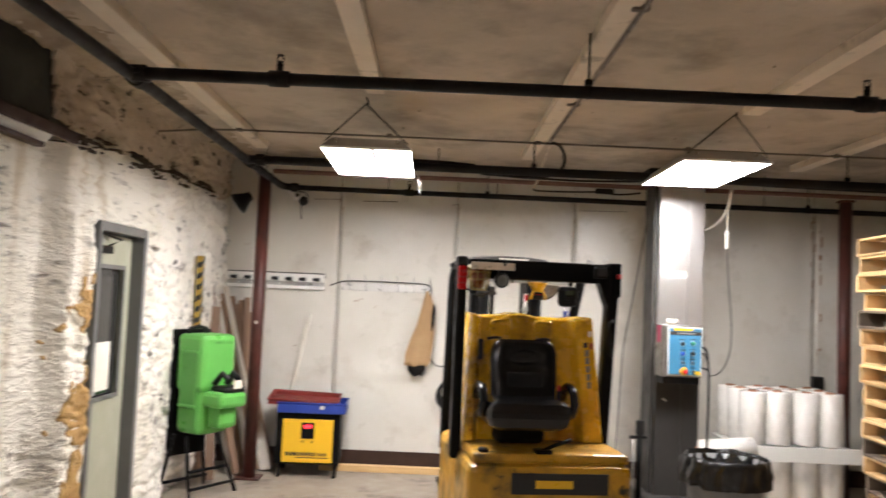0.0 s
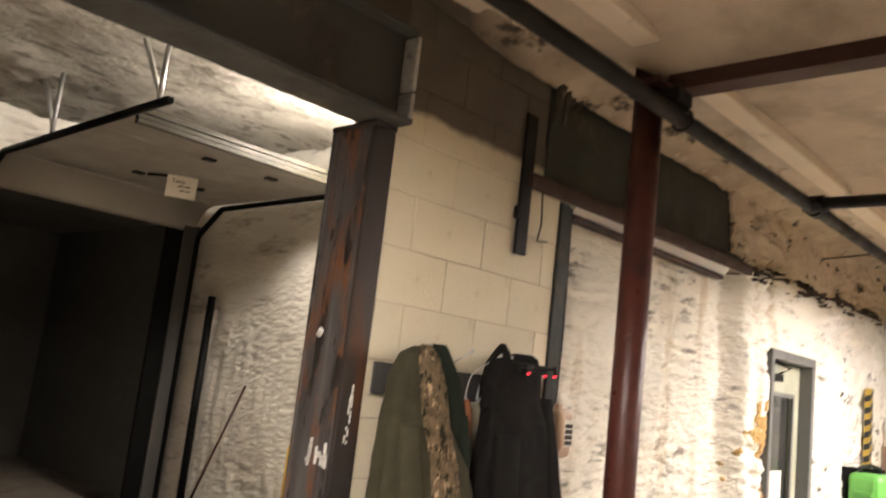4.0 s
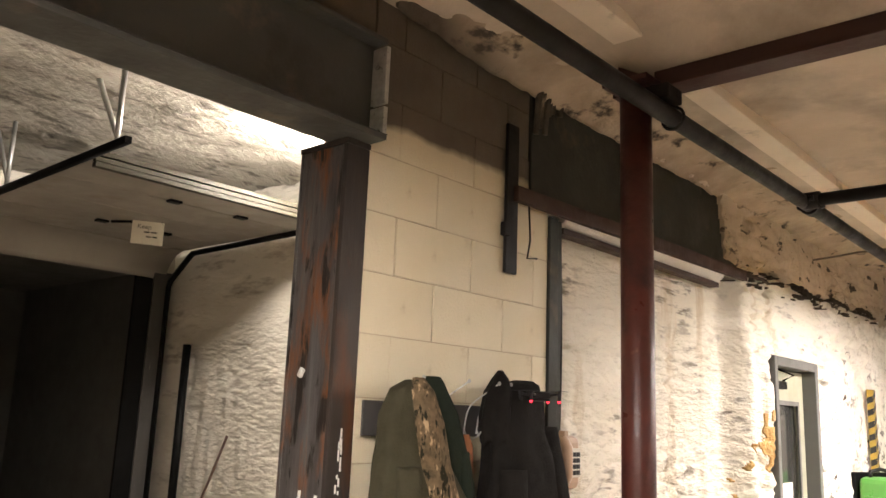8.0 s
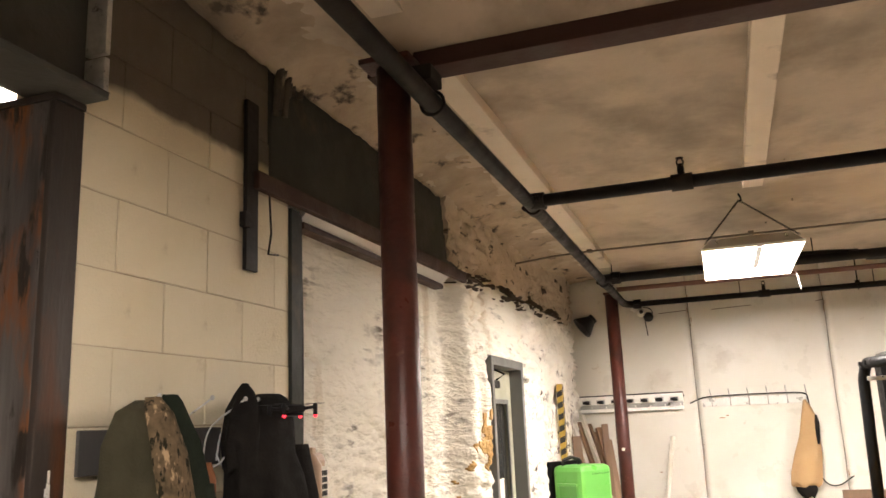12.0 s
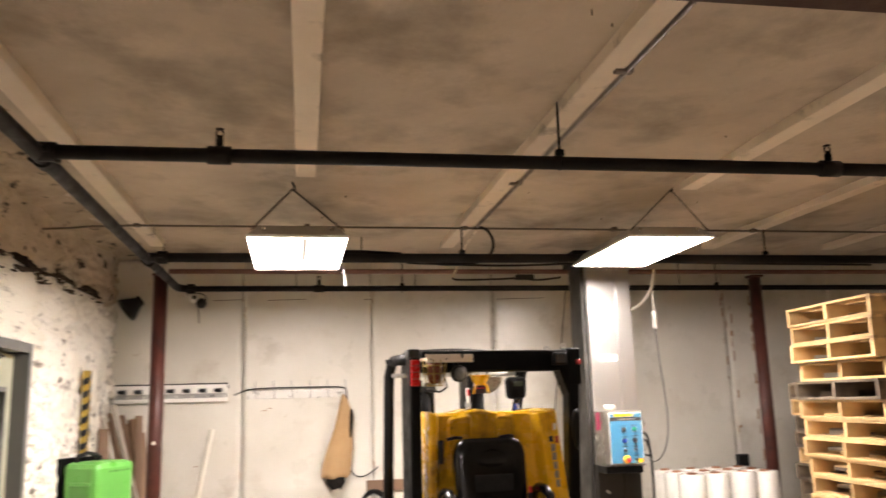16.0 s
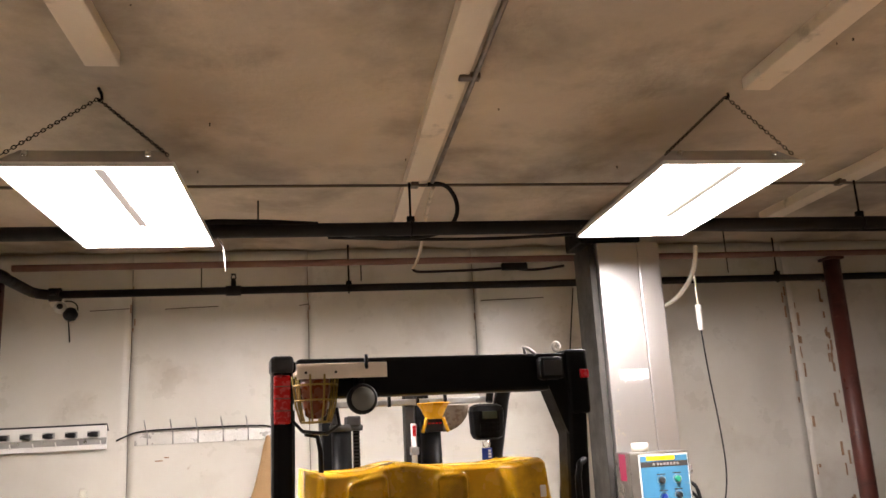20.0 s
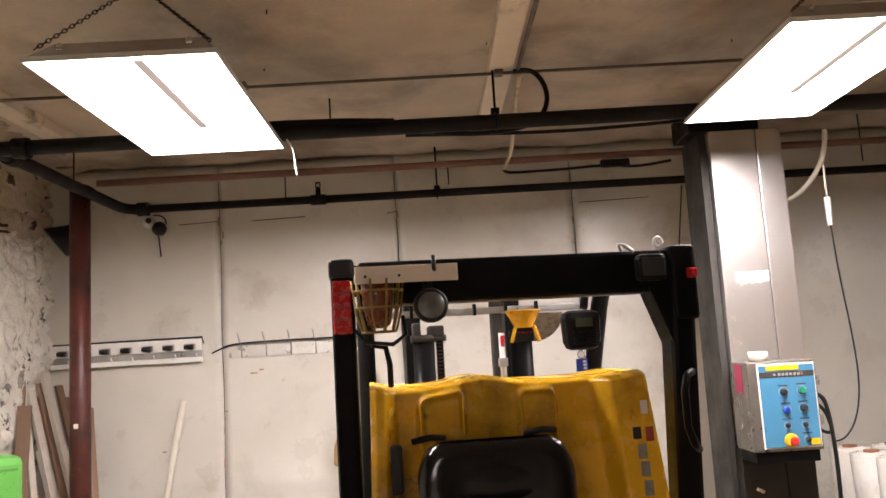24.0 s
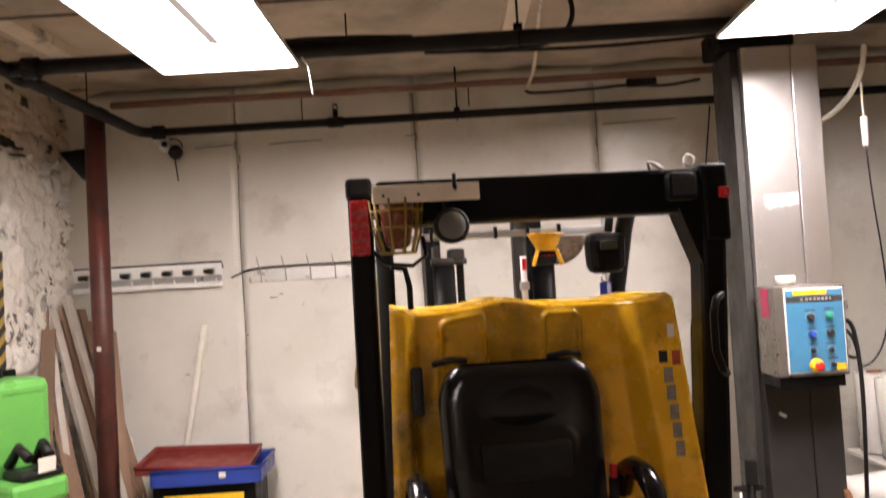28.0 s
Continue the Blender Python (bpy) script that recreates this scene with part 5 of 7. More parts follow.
part("light_cable", bm_tube(bmesh.new(), [(-0.37, -0.1, 1.83), (-0.365, -0.12, 1.78), (-0.4, -0.1, 1.755), (-0.47, -0.06, 1.765), (-0.5, -0.04, 1.8)], 0.006, 6), RUBBER, guard)
pod = part("reverse_light", box((0.318, -0.085, 1.897), (0.408, -0.035, 1.975), 0.016), BLACK_STEEL, guard, "square black reversing light")
part("lens", box((0.33, -0.0875, 1.91), (0.396, -0.084, 1.962), 0.006), INK, pod)
part("ring_tag", bm_tube(bmesh.new(), [(0.405 + 0.012 * math.cos(a), -0.03, 2.012 + 0.014 * math.sin(a)) for a in (2 * math.pi * k / 14 for k in range(15))], 0.006, 6), WHITE, guard, "white plastic ring")
part("connector", bm_tube(bmesh.new(), [(0.29, -0.03, 1.99), (0.28, -0.04, 2.01), (0.3, -0.04, 2.005), (0.32, -0.05, 1.985)], 0.006, 6), GALV, guard)
part("grab_handle", bm_tube(bmesh.new(), [(0.46, -0.06, 1.63), (0.43, -0.09, 1.62), (0.415, -0.1, 1.58), (0.415, -0.1, 1.48), (0.43, -0.1, 1.43), (0.46, -0.06, 1.41)], 0.011, 8), BLACK_STEEL, guard)
part("grab_handle", bm_tube(bmesh.new(), [(-0.45, 0.06, 1.76), (-0.41, 0.07, 1.75), (-0.4, 0.07, 1.7), (-0.4, 0.07, 1.58), (-0.44, 0.06, 1.55)], 0.009, 8), BLACK_STEEL, guard)
# mast
mast = part("mast", bm_box(bm_box(bmesh.new(), (-0.25, 1.25, 0.1), (-0.18, 1.4, 2.05), 0.006), (0.2, 1.25, 0.1), (0.27, 1.4, 2.05), 0.006), BLACK_STEEL, fl, "black steel lifting mast")
part("cylinder", bm_tube(bmesh.new(), [(-0.2, 0.98, 0.3), (-0.2, 0.98, 1.79)], 0.044, 16), BLACK_STEEL, mast)
clevis = part("cylinder_head", bm_box(bm_box(bm_tube(bmesh.new(), [(-0.2, 0.98, 1.77), (-0.2, 0.98, 1.8)], 0.052, 14), (-0.242, 0.94, 1.8), (-0.215, 1.03, 1.85), 0.006), (-0.18, 0.94, 1.79), (-0.118, 1.03, 1.835), 0.008), TOWER_DARK, mast, "worn steel clevis")
part("pin", bm_tube(bmesh.new(), [(-0.25, 0.96, 1.785), (-0.11, 0.96, 1.785)], 0.013, 8), TOWER_DARK, clevis)
part("cylinder", bm_tube(bmesh.new(), [(0.207, 1.0, 0.3), (0.207, 1.0, 1.8)], 0.047, 16), BLACK_STEEL, mast)
part("hose", bm_box(bmesh.new(), (0.088, 0.985, 1.2), (0.132, 1.04, 1.95), 0.006), TOWER_DARK, mast)
rod = part("valve_rod", bm_tube(bmesh.new(), [(0.117, 0.95, 1.56), (0.117, 0.95, 1.79)], 0.013, 8), WHITE, mast, "white valve rod")
part("rod_mark", box((0.109, 0.935, 1.735), (0.125, 0.938, 1.78)), RED, rod, "red printed mark")
part("rod_clamp", box((0.1, 0.93, 1.655), (0.134, 0.97, 1.69), 0.003), GALV, rod)
part("chain", bm_box(bmesh.new(), (-0.148, 0.98, 1.2), (-0.12, 1.0, 1.8), 0.004), BLACK_STEEL, mast)
for k in range(14):
    part("chain_link", box((-0.149, 0.974, 1.58 + 0.015 * k), (-0.119, 0.981, 1.588 + 0.015 * k)), TOWER_DARK, mast)
visor = part("mast_visor", bm_grid(bmesh.new(), 16, 2, lambda u, v: Vector((-0.29 + 0.58 * u, 0.98 + 0.06 * math.sin(u * math.pi) * -1, 2.0 + 0.055 * v + 0.012 * math.sin(u * math.pi))), None, lambda c: Vector((c.x, c.y + 0.2, c.z))), TOWER_DARK, fl, "grey curved visor plate")
part("sticker", box((-0.1, 0.905, 2.02), (0.12, 0.915, 2.05)), CREAM_PAPER, visor, "pale warning label")
def taper(z):
    """Half width of the bracket at a height: a wide mouth, a waist and spread feet."""
    return float(np.interp(z, (1.745, 1.8, 1.812, 1.85, 1.868, 1.874), (0.06, 0.042, 0.038, 0.058, 0.068, 0.072)))


def cup_at(u, v):
    z = 1.806 + 0.068 * v
    a = math.pi * (1 + u)
    return Vector((0.212 + taper(z) * math.cos(a), 0.95 + 0.75 * taper(z) * math.sin(a), z))


yoke = part("yellow_bracket", bm_grid(bmesh.new(), 20, 8, cup_at, None, lambda c: Vector((c.x, c.y + 0.006, c.z))), YELLOW, fl, "yellow plastic bracket")
for side in (-1, 1):
    part("bracket_leg", bm_tube(bmesh.new(), [(0.212 + side * taper(z), 0.93, z) for z in (1.812, 1.8, 1.775, 1.748)], 0.008, 8), YELLOW, yoke)
part("bracket_rim", bm_tube(bmesh.new(), [cup_at(k / 16, 1.0) for k in range(17)], 0.005, 6), YELLOW, yoke)
panel = part("switch_panel", box((0.172, 0.94, 1.75), (0.252, 0.96, 1.808), 0.006), RUBBER, yoke, "black switch panel")
for k in range(4):
    part("red_mark", box((0.182 + 0.017 * k, 0.9375, 1.785), (0.193 + 0.017 * k, 0.94, 1.79)), RED, panel, "small red mark")
SMOKED = surface("smoked_plastic", (0.16, 0.13, 0.095), (0.1, 0.082, 0.06), 14, 0.3, bump=0.05)
part("fan_plate", bm_grid(bmesh.new(), 18, 6, lambda u, v: Vector((0.25 + 0.128 * v * math.cos(-0.02 - 1.55 * u), 0.965 - 0.02 * v, 1.866 + 0.118 * v * math.sin(-0.02 - 1.55 * u))), None, lambda c: Vector((c.x, c.y + 0.004, c.z))), SMOKED, yoke, "smoky quarter round plate")
disp = part("display_unit", box((0.352, 0.6, 1.725), (0.5, 0.68, 1.872), 0.03), BLACK_STEEL, fl, "black dashboard display unit")
part("screen", box((0.395, 0.592, 1.808), (0.46, 0.6, 1.842), 0.003), SCREEN, disp)
for r in range(3):
    for c in range(4):
        part("key", box((0.385 + 0.023 * c, 0.594, 1.745 + 0.019 * r), (0.401 + 0.023 * c, 0.6, 1.757 + 0.019 * r), 0.002), BLACK_STEEL, disp)
part("display_arm", bm_tube(bmesh.new(), [(0.45, 0.66, 1.88), (0.47, 0.68, 1.96)], 0.016, 8), BLACK_STEEL, disp)
part("key_ring", bm_tube(bmesh.new(), [(0.402 + 0.014 * math.cos(a), 0.58, 1.709 + 0.014 * math.sin(a)) for a in (2 * math.pi * k / 12 for k in range(13))], 0.002, 5), MIRROR, disp)
part("key_tag", box((0.38, 0.578, 1.648), (0.424, 0.584, 1.694), 0.003), BLUE_TRAY, disp, "small blue key tag")
for k in range(3):
    part("tag_print", box((0.406, 0.5765, 1.655 + 0.012 * k), (0.418, 0.578, 1.663 + 0.012 * k)), WHITE, disp, "pale print")
for v in disp.data.vertices:
    v.co.x = 0.426 + (v.co.x - 0.426) * (1 - 1.6 * max(0.0, 1.79 - v.co.z))
for ob in [disp] + list(disp.children):
    ob.data.transform(Matrix.Translation((-0.07, 0, -0.02)))
bm = bmesh.new()
for x in (-0.3, 0.2):
    bm_box(bm, (x, 1.42, 0.03), (x + 0.12, 2.5, 0.075), 0.008)
    bm_box(bm, (x, 1.4, 0.03), (x + 0.12, 1.45, 0.6), 0.008)
part("fork", bm, BLACK_STEEL, fl)

# ---- stretch wrapper tower ----
tower = thing("stretch_wrapper", "tall brushed steel stretch wrapping machine tower with a blue control box", "machine", pose(2.31, 7.22, 0.088) @ Matrix.Diagonal((0.95, 0.95, 0.949, 1)))
part("column_front", box((-0.19, 0.0, 1.12), (0.075, 0.34, 2.89), 0.006), STAINLESS, tower, "brushed stainless steel column")
part("column_side", box((0.079, 0.004, 1.12), (0.225, 0.34, 2.89), 0.006), STAINLESS, tower, "brushed stainless steel column")
part("column_back", box((-0.235, 0.05, 0), (-0.192, 0.36, 2.89), 0.004), TOWER_DARK, tower)
part("lower_column", box((-0.2, -0.03, 0.02), (0.035, 0.33, 1.115), 0.006), TOWER_DARK, tower, "dark grey lower column")
part("lower_column", box((0.04, -0.026, 0.02), (0.2, 0.33, 1.115), 0.006), TOWER_DARK, tower)
part("foot", box((-0.32, -0.3, -0.0925), (0.3, 0.5, 0.03), 0.006), TOWER_DARK, tower)
part("top_cap", box((-0.29, 0.03, 2.9), (0.12, 0.36, 3.04), 0.012), BLACK_STEEL, tower, "black top cover")
bm = bmesh.new()
bm_grid(bm, 22, 9, lambda u, v: Vector((-0.12 + 0.185 * u, -0.003, 1.985 + 0.09 * v)), lambda u, v: v > 0.3 + 0.3 * noise.noise(Vector((u * 9, 0, 0))))
part("torn_label", bm, WHITE, tower, "torn white label")
bm = bmesh.new()
for k in range(9):
    x, z = -0.17 + 0.04 * random.random(), 1.65 + 0.4 * random.random()
    part("paint_chip", box((x, -0.003, z), (x + 0.008, -0.0005, z + 0.012)), CREAM_PAPER, tower, "small white paint chip")
part("paint_chip", bm_tube(bmesh.new(), [(-0.135, -0.033, 0.9), (-0.1, -0.033, 0.88)], 0.012, 4), CREAM_PAPER, tower, "torn paper scrap")
box_part = part("control_box", box((-0.215, -0.27, 1.12), (0.145, -0.03, 1.58), 0.006), surface("stainless_box", (0.25, 0.235, 0.21), (0.18, 0.17, 0.15), 5, 0.35, metal=0.7), tower, "stainless steel control box")
part("box_bracket", box((-0.2, -0.25, 1.06), (0.13, -0.03, 1.12), 0.004), BLACK_STEEL, box_part)
face = part("face_plate", box((-0.165, -0.277, 1.135), (0.135, -0.27, 1.565), 0.004), WHITE, box_part)
part("blue_face", box((-0.158, -0.28, 1.142), (0.128, -0.276, 1.558), 0.002), BLUE, face, "smudged blue control panel")
part("header_band", box((-0.158, -0.2815, 1.495), (0.128, -0.2798, 1.525)), TOWER_DARK, face)
part("yellow_label", box((-0.12, -0.283, 1.532), (0.05, -0.2798, 1.556)), YELLOW_CLEAN, face, "yellow label")
part("yellow_label", box((0.075, -0.283, 1.148), (0.123, -0.2798, 1.18)), YELLOW_CLEAN, face, "yellow label")
bm = bm_bars(bmesh.new(), [(-0.085, 1.504, 0.014, 0.012)] + [(-0.06 + 0.02 * k, 1.503, 0.014, 0.014) for k in range(7)], pose(0, -0.283, 0, 90, 0, 0))
part("header_mark", bm, GALV, face, "pale lettering shapes")
for x, z, m in ((-0.04, 1.42, INK), (0.055, 1.425, GREEN_KNOB), (-0.035, 1.33, BLUE_KNOB), (0.055, 1.335, INK), (-0.035, 1.25, INK), (0.055, 1.25, INK), (0.06, 1.175, INK)):
    big = z > 1.3
    part("selector_knob", bm_lathe(bmesh.new(), [(0.017 if big else 0.01, 0), (0.017 if big else 0.01, 0.018), (0.012 if big else 0.007, 0.026)], 16, pose(x, -0.28, z, 90, 0, 0)), m, box_part)
    part("knob_ring", bm_tube(bmesh.new(), [(x + (0.024 if big else 0.018) * math.cos(a), -0.281, z + (0.024 if big else 0.018) * math.sin(a)) for a in (2 * math.pi * k / 18 for k in range(19))], 0.0015, 4), GALV, box_part)
    part("knob_label", bm_bars(bmesh.new(), [(x - 0.025, z + 0.03, 0.05, 0.006)], pose(0, -0.2815, 0, 90, 0, 0)), TOWER_DARK, box_part)
part("stop_ring", bm_lathe(bmesh.new(), [(0.036, 0), (0.036, 0.006), (0.02, 0.008)], 24, pose(-0.025, -0.28, 1.175, 90, 0, 0)), YELLOW_CLEAN, box_part, "yellow stop ring")
part("stop_button", bm_lathe(bmesh.new(), [(0.012, 0), (0.012, 0.015), (0.022, 0.018), (0.022, 0.03), (0.012, 0.035)], 20, pose(-0.02, -0.285, 1.173, 90, 0, 0)), RED_KNOB, box_part, "red emergency stop button")
part("magenta_tape", box((-0.217, -0.2, 1.42), (-0.2148, -0.1, 1.57)), MAGENTA, box_part, "magenta tape on the box side")
for z in (1.47, 1.27):
    part("latch", bm_box(bmesh.new(), (0.145, -0.26, z - 0.025), (0.165, -0.2, z + 0.025), 0.004), GALV, box_part)
part("tape_roll", bm_lathe(bmesh.new(), [(0.026, 0), (0.05, 0), (0.05, 0.05), (0.026, 0.05)], 22, pose(-0.1, -0.15, 1.582)), CREAM_PAPER, tower, "roll of tape on the box")
part("cable", bm_tube(bmesh.new(), bend([(0.15, -0.2, 1.4), (0.19, -0.22, 1.38), (0.21, -0.22, 1.3), (0.225, -0.22, 1.1), (0.23, -0.2, 0.8), (0.235, -0.15, 0.4), (0.24, -0.1, 0.02)]), 0.011, 8), RUBBER, tower)
part("cable", bm_tube(bmesh.new(), bend([(0.15, -0.2, 1.22), (0.2, -0.2, 1.19), (0.23, -0.2, 1.2), (0.2, -0.21, 1.3), (0.17, -0.2, 1.34)]), 0.009, 8), RUBBER, tower)
cord = thing("power_cord", "hanging power cord with a pale inline plug", "cord", pose(2.7, 7.15, 0))
part("thick_cord", bm_tube(bmesh.new(), bend([(0.03, 0.0, 2.79), (0.035, 0.03, 2.7), (0.03, 0.1, 2.61), (0.01, 0.2, 2.54), (-0.02, 0.3, 2.49), (-0.08, 0.42, 2.46), (-0.2, 0.63, 2.45)]), 0.014, 8), CREAM_PAPER, cord)
part("plug", bm_tube(bmesh.new(), [(0, 0, 2.42), (0, 0, 2.38), (0, 0, 2.3), (0, 0, 2.27)], 0.018, 10, True, 0.014), WHITE, cord, "pale plug")
part("thin_cord", bm_tube(bmesh.new(), [(0, 0, 2.6), (0, 0, 2.42)], 0.006, 6), CREAM_PAPER, cord)
part("thin_cord", bm_tube(bmesh.new(), bend([(0, 0, 2.28), (0.02, 0.01, 2.0), (0.06, 0.03, 1.7), (0.07, 0.03, 1.45), (0.03, 0.02, 1.27), (-0.05, 0.0, 1.17), (-0.13, -0.02, 1.16)]), 0.0045, 6), RUBBER, cord)
bm = bm_tube(bmesh.new(), [(2.32, 8.36, 2.76), (2.26, 8.37, 2.3), (2.18, 8.37, 1.8), (2.1, 8.37, 1.3), (2.05, 8.37, 0.2)], 0.005, 6)
tagged(link("wall_cable", bm, RUBBER), "thin black cable slanting down the white wall", "cable")

# ---- tool rack, hooks and coat on the back wall ----
rack = thing("tool_rack", "white wall mounted tool holder with black rubber grips", "rack", pose(-1.36, 8.4, 1.76))
part("backboard", box((-0.6, -0.018, 0.0), (0.39, -0.001, 0.155), 0.003), RACK_WHITE, rack)
part("ledge", box((-0.6, -0.05, 0.033), (0.39, -0.018, 0.037), 0.001), GALV, rack, "grey metal ledge")
part("recess", box((-0.598, -0.022, 0.037), (0.388, -0.0175, 0.075)), GALV, rack, "grey strip between the lips")
part("upper_lip", box((-0.6, -0.036, 0.075), (0.39, -0.018, 0.155), 0.003), RACK_WHITE, rack)
part("lower_lip", box((-0.6, -0.052, 0.0), (0.39, -0.018, 0.033), 0.003), RACK_WHITE, rack)
for k in range(7):
    x = -0.53 + 0.14 * k
    clip = part("grip", box((x - 0.04, -0.04, 0.083), (x + 0.04, -0.0355, 0.122), 0.002), GALV, rack)
    part("grip_roller", bm_tube(bmesh.new(), [(x - 0.014, -0.056, 0.1), (x + 0.03, -0.054, 0.098)], 0.018, 10), RUBBER, clip, "black rubber roller")
    part("grip_block", box((x - 0.036, -0.05, 0.088), (x - 0.01, -0.04, 0.112), 0.003), RUBBER, clip, "black rubber block")
    part("peg", bm_tube(bmesh.new(), [(x + 0.05, -0.02, 0.02), (x + 0.055, -0.07, 0.04), (x + 0.055, -0.075, 0.055)], 0.005, 6), RACK_WHITE, rack)
part("top_cable", bm_tube(bmesh.new(), [(-0.6, -0.02, 0.16), (0.39, -0.02, 0.162), (0.4, -0.03, 0.12)], 0.006, 6), RUBBER, rack)
hooks = thing("hook_board", "grey metal hook board with six wire coat hooks", "hook board", pose(-0.34, 8.4, 1.77))
part("plate", box((-0.455, -0.012, 0.0), (0.455, -0.001, 0.08), 0.002), surface("hook_plate", (0.6, 0.59, 0.55), (0.54, 0.53, 0.5), 4, 0.35, metal=0.4), hooks)
for k in range(6):
    x = -0.37 + 0.165 * k
    part("wire_hook", bm_tube(bmesh.new(), [(x, -0.015, 0.0), (x, -0.02, 0.08), (x - 0.004, -0.05, 0.1), (x - 0.01, -0.075, 0.15), (x - 0.012, -0.08, 0.165)], 0.0045, 6), GALV, hooks)
part("cable", bm_tube(bmesh.new(), bend([(-0.57, -0.015, 0.04), (-0.5, -0.02, 0.07), (-0.42, -0.03, 0.095), (-0.1, -0.03, 0.1), (0.3, -0.03, 0.098), (0.44, -0.03, 0.09), (0.47, -0.03, 0.04), (0.46, -0.03, -0.6), (0.52, -0.03, -0.72), (0.62, -0.03, -0.74), (0.75, -0.03, -0.65)]), 0.006, 6), RUBBER, hooks)


def loft(rings, seg=44, folds=0.0, seed=0.0, flat_back=None):
    """A hanging cloth body: rings of (z, centre x, centre y, half width, half depth); folds run down it."""
    bm = bmesh.new()
    n = len(rings) * 4

    def at(v):
        k = v * (len(rings) - 1)
        i = min(int(k), len(rings) - 2)
        f = k - i
        f = f * f * (3 - 2 * f)
        return [a + (b - a) * f for a, b in zip(rings[i], rings[i + 1])]

    def place(u, v):
        z, cx, cy, w, d = at(v)
        a = 2 * math.pi * u
        c, s = math.cos(a), math.sin(a)
        f = 1 + folds * v * (0.6 * math.sin(a * 7 + seed + 2 * v) + 0.5 * noise.noise(Vector((c * 3, s * 3 + seed, z * 2.5)))) + 0.25 * folds * noise.noise(Vector((c * 4 + seed, s * 4, z * 9)))
        return Vector((cx + w * c * f, cy + d * s * f, z + 0.015 * math.sin(a * 5 + seed) * v * (1 if folds else 0)))
    bm_grid(bm, seg, n, place)
    bmesh.ops.remove_doubles(bm, verts=bm.verts, dist=0.0005)
    ends = [e for e in bm.edges if e.is_boundary]
    bmesh.ops.holes_fill(bm, edges=ends)
    return bm


vest = thing("work_coat", "tan canvas work vest hanging on a wall hook", "coat", pose(0.025, 8.3, 1.02))
part("body", loft([(0.775, 0.06, 0.0, 0.01, 0.02), (0.71, 0.068, 0.0, 0.038, 0.03), (0.6, 0.075, 0.0, 0.068, 0.04), (0.45, 0.06, 0.0, 0.088, 0.045), (0.3, 0.03, 0.0, 0.115, 0.05), (0.15, 0.0, 0.0, 0.13, 0.055), (0.05, -0.012, 0.0, 0.128, 0.055), (0.03, -0.012, 0.0, 0.11, 0.05)], 56, 0.1, 1.0), TAN, vest)
part("arm_hole", loft([(0.64, 0.135, -0.03, 0.008, 0.012), (0.57, 0.135, -0.032, 0.02, 0.02), (0.46, 0.13, -0.032, 0.018, 0.022), (0.38, 0.125, -0.03, 0.008, 0.012)], 20), BLACK_CLOTH, vest, "dark arm hole")
part("lining_hem", loft([(0.03, -0.02, 0.005, 0.09, 0.05), (-0.02, -0.01, 0.0, 0.085, 0.045), (-0.07, 0.0, 0.0, 0.045, 0.03)], 30, 0.1, 2.0), BLACK_CLOTH, vest, "dark fleece lining")

# ---- coats on the block wall: local x runs along the wall ----
peg = thing("coat_rack", "black steel plate with wire coat hooks on the block wall", "coat rack", pose(-2.055, 2.1, 1.62, 0, 0, 90))
part("plate", box((-0.29, -0.012, -0.01), (0.3, -0.001, 0.1), 0.003), JAMB, peg)
for x in (-0.2, 0.03, 0.2, 0.27):
    bm = bm_tube(bmesh.new(), bend([(x, -0.015, 0.02), (x, -0.035, -0.02), (x + 0.02, -0.06, -0.01), (x + 0.03, -0.08, 0.02)]), 0.0028, 8)
    bm_tube(bm, bend([(x, -0.015, 0.0), (x, -0.03, 0.09), (x + 0.02, -0.06, 0.125), (x + 0.05, -0.1, 0.16), (x + 0.065, -0.12, 0.18)]), 0.0028, 8)
    bm_lathe(bm, [(0.003, -0.007), (0.007, 0), (0.003, 0.007)], 10, pose(x + 0.065, -0.12, 0.18))
    part("wire_hook", bm, BARE_ZINC, peg)


def coat(name, label, y, z, rings, m, folds, seed, hood_m=None, sleeves=(), strips=()):
    ob = thing(name, label, "coat", pose(-2.03, y, z, 0, 0, 90))
    part("body", loft(rings, 52, folds, seed), m, ob)
    for pts, r0, r1 in sleeves:
        part("sleeve", loft([(p[2], p[0], p[1], r0 + (r1 - r0) * k / (len(pts) - 1), 0.75 * (r0 + (r1 - r0) * k / (len(pts) - 1))) for k, p in enumerate(pts)], 30, 0.12, seed + 2), m, ob)
    for rr, mm, lab in strips:
        part("lining", loft(rr, 30, 0.08, seed + 5), mm, ob, lab)
    return ob


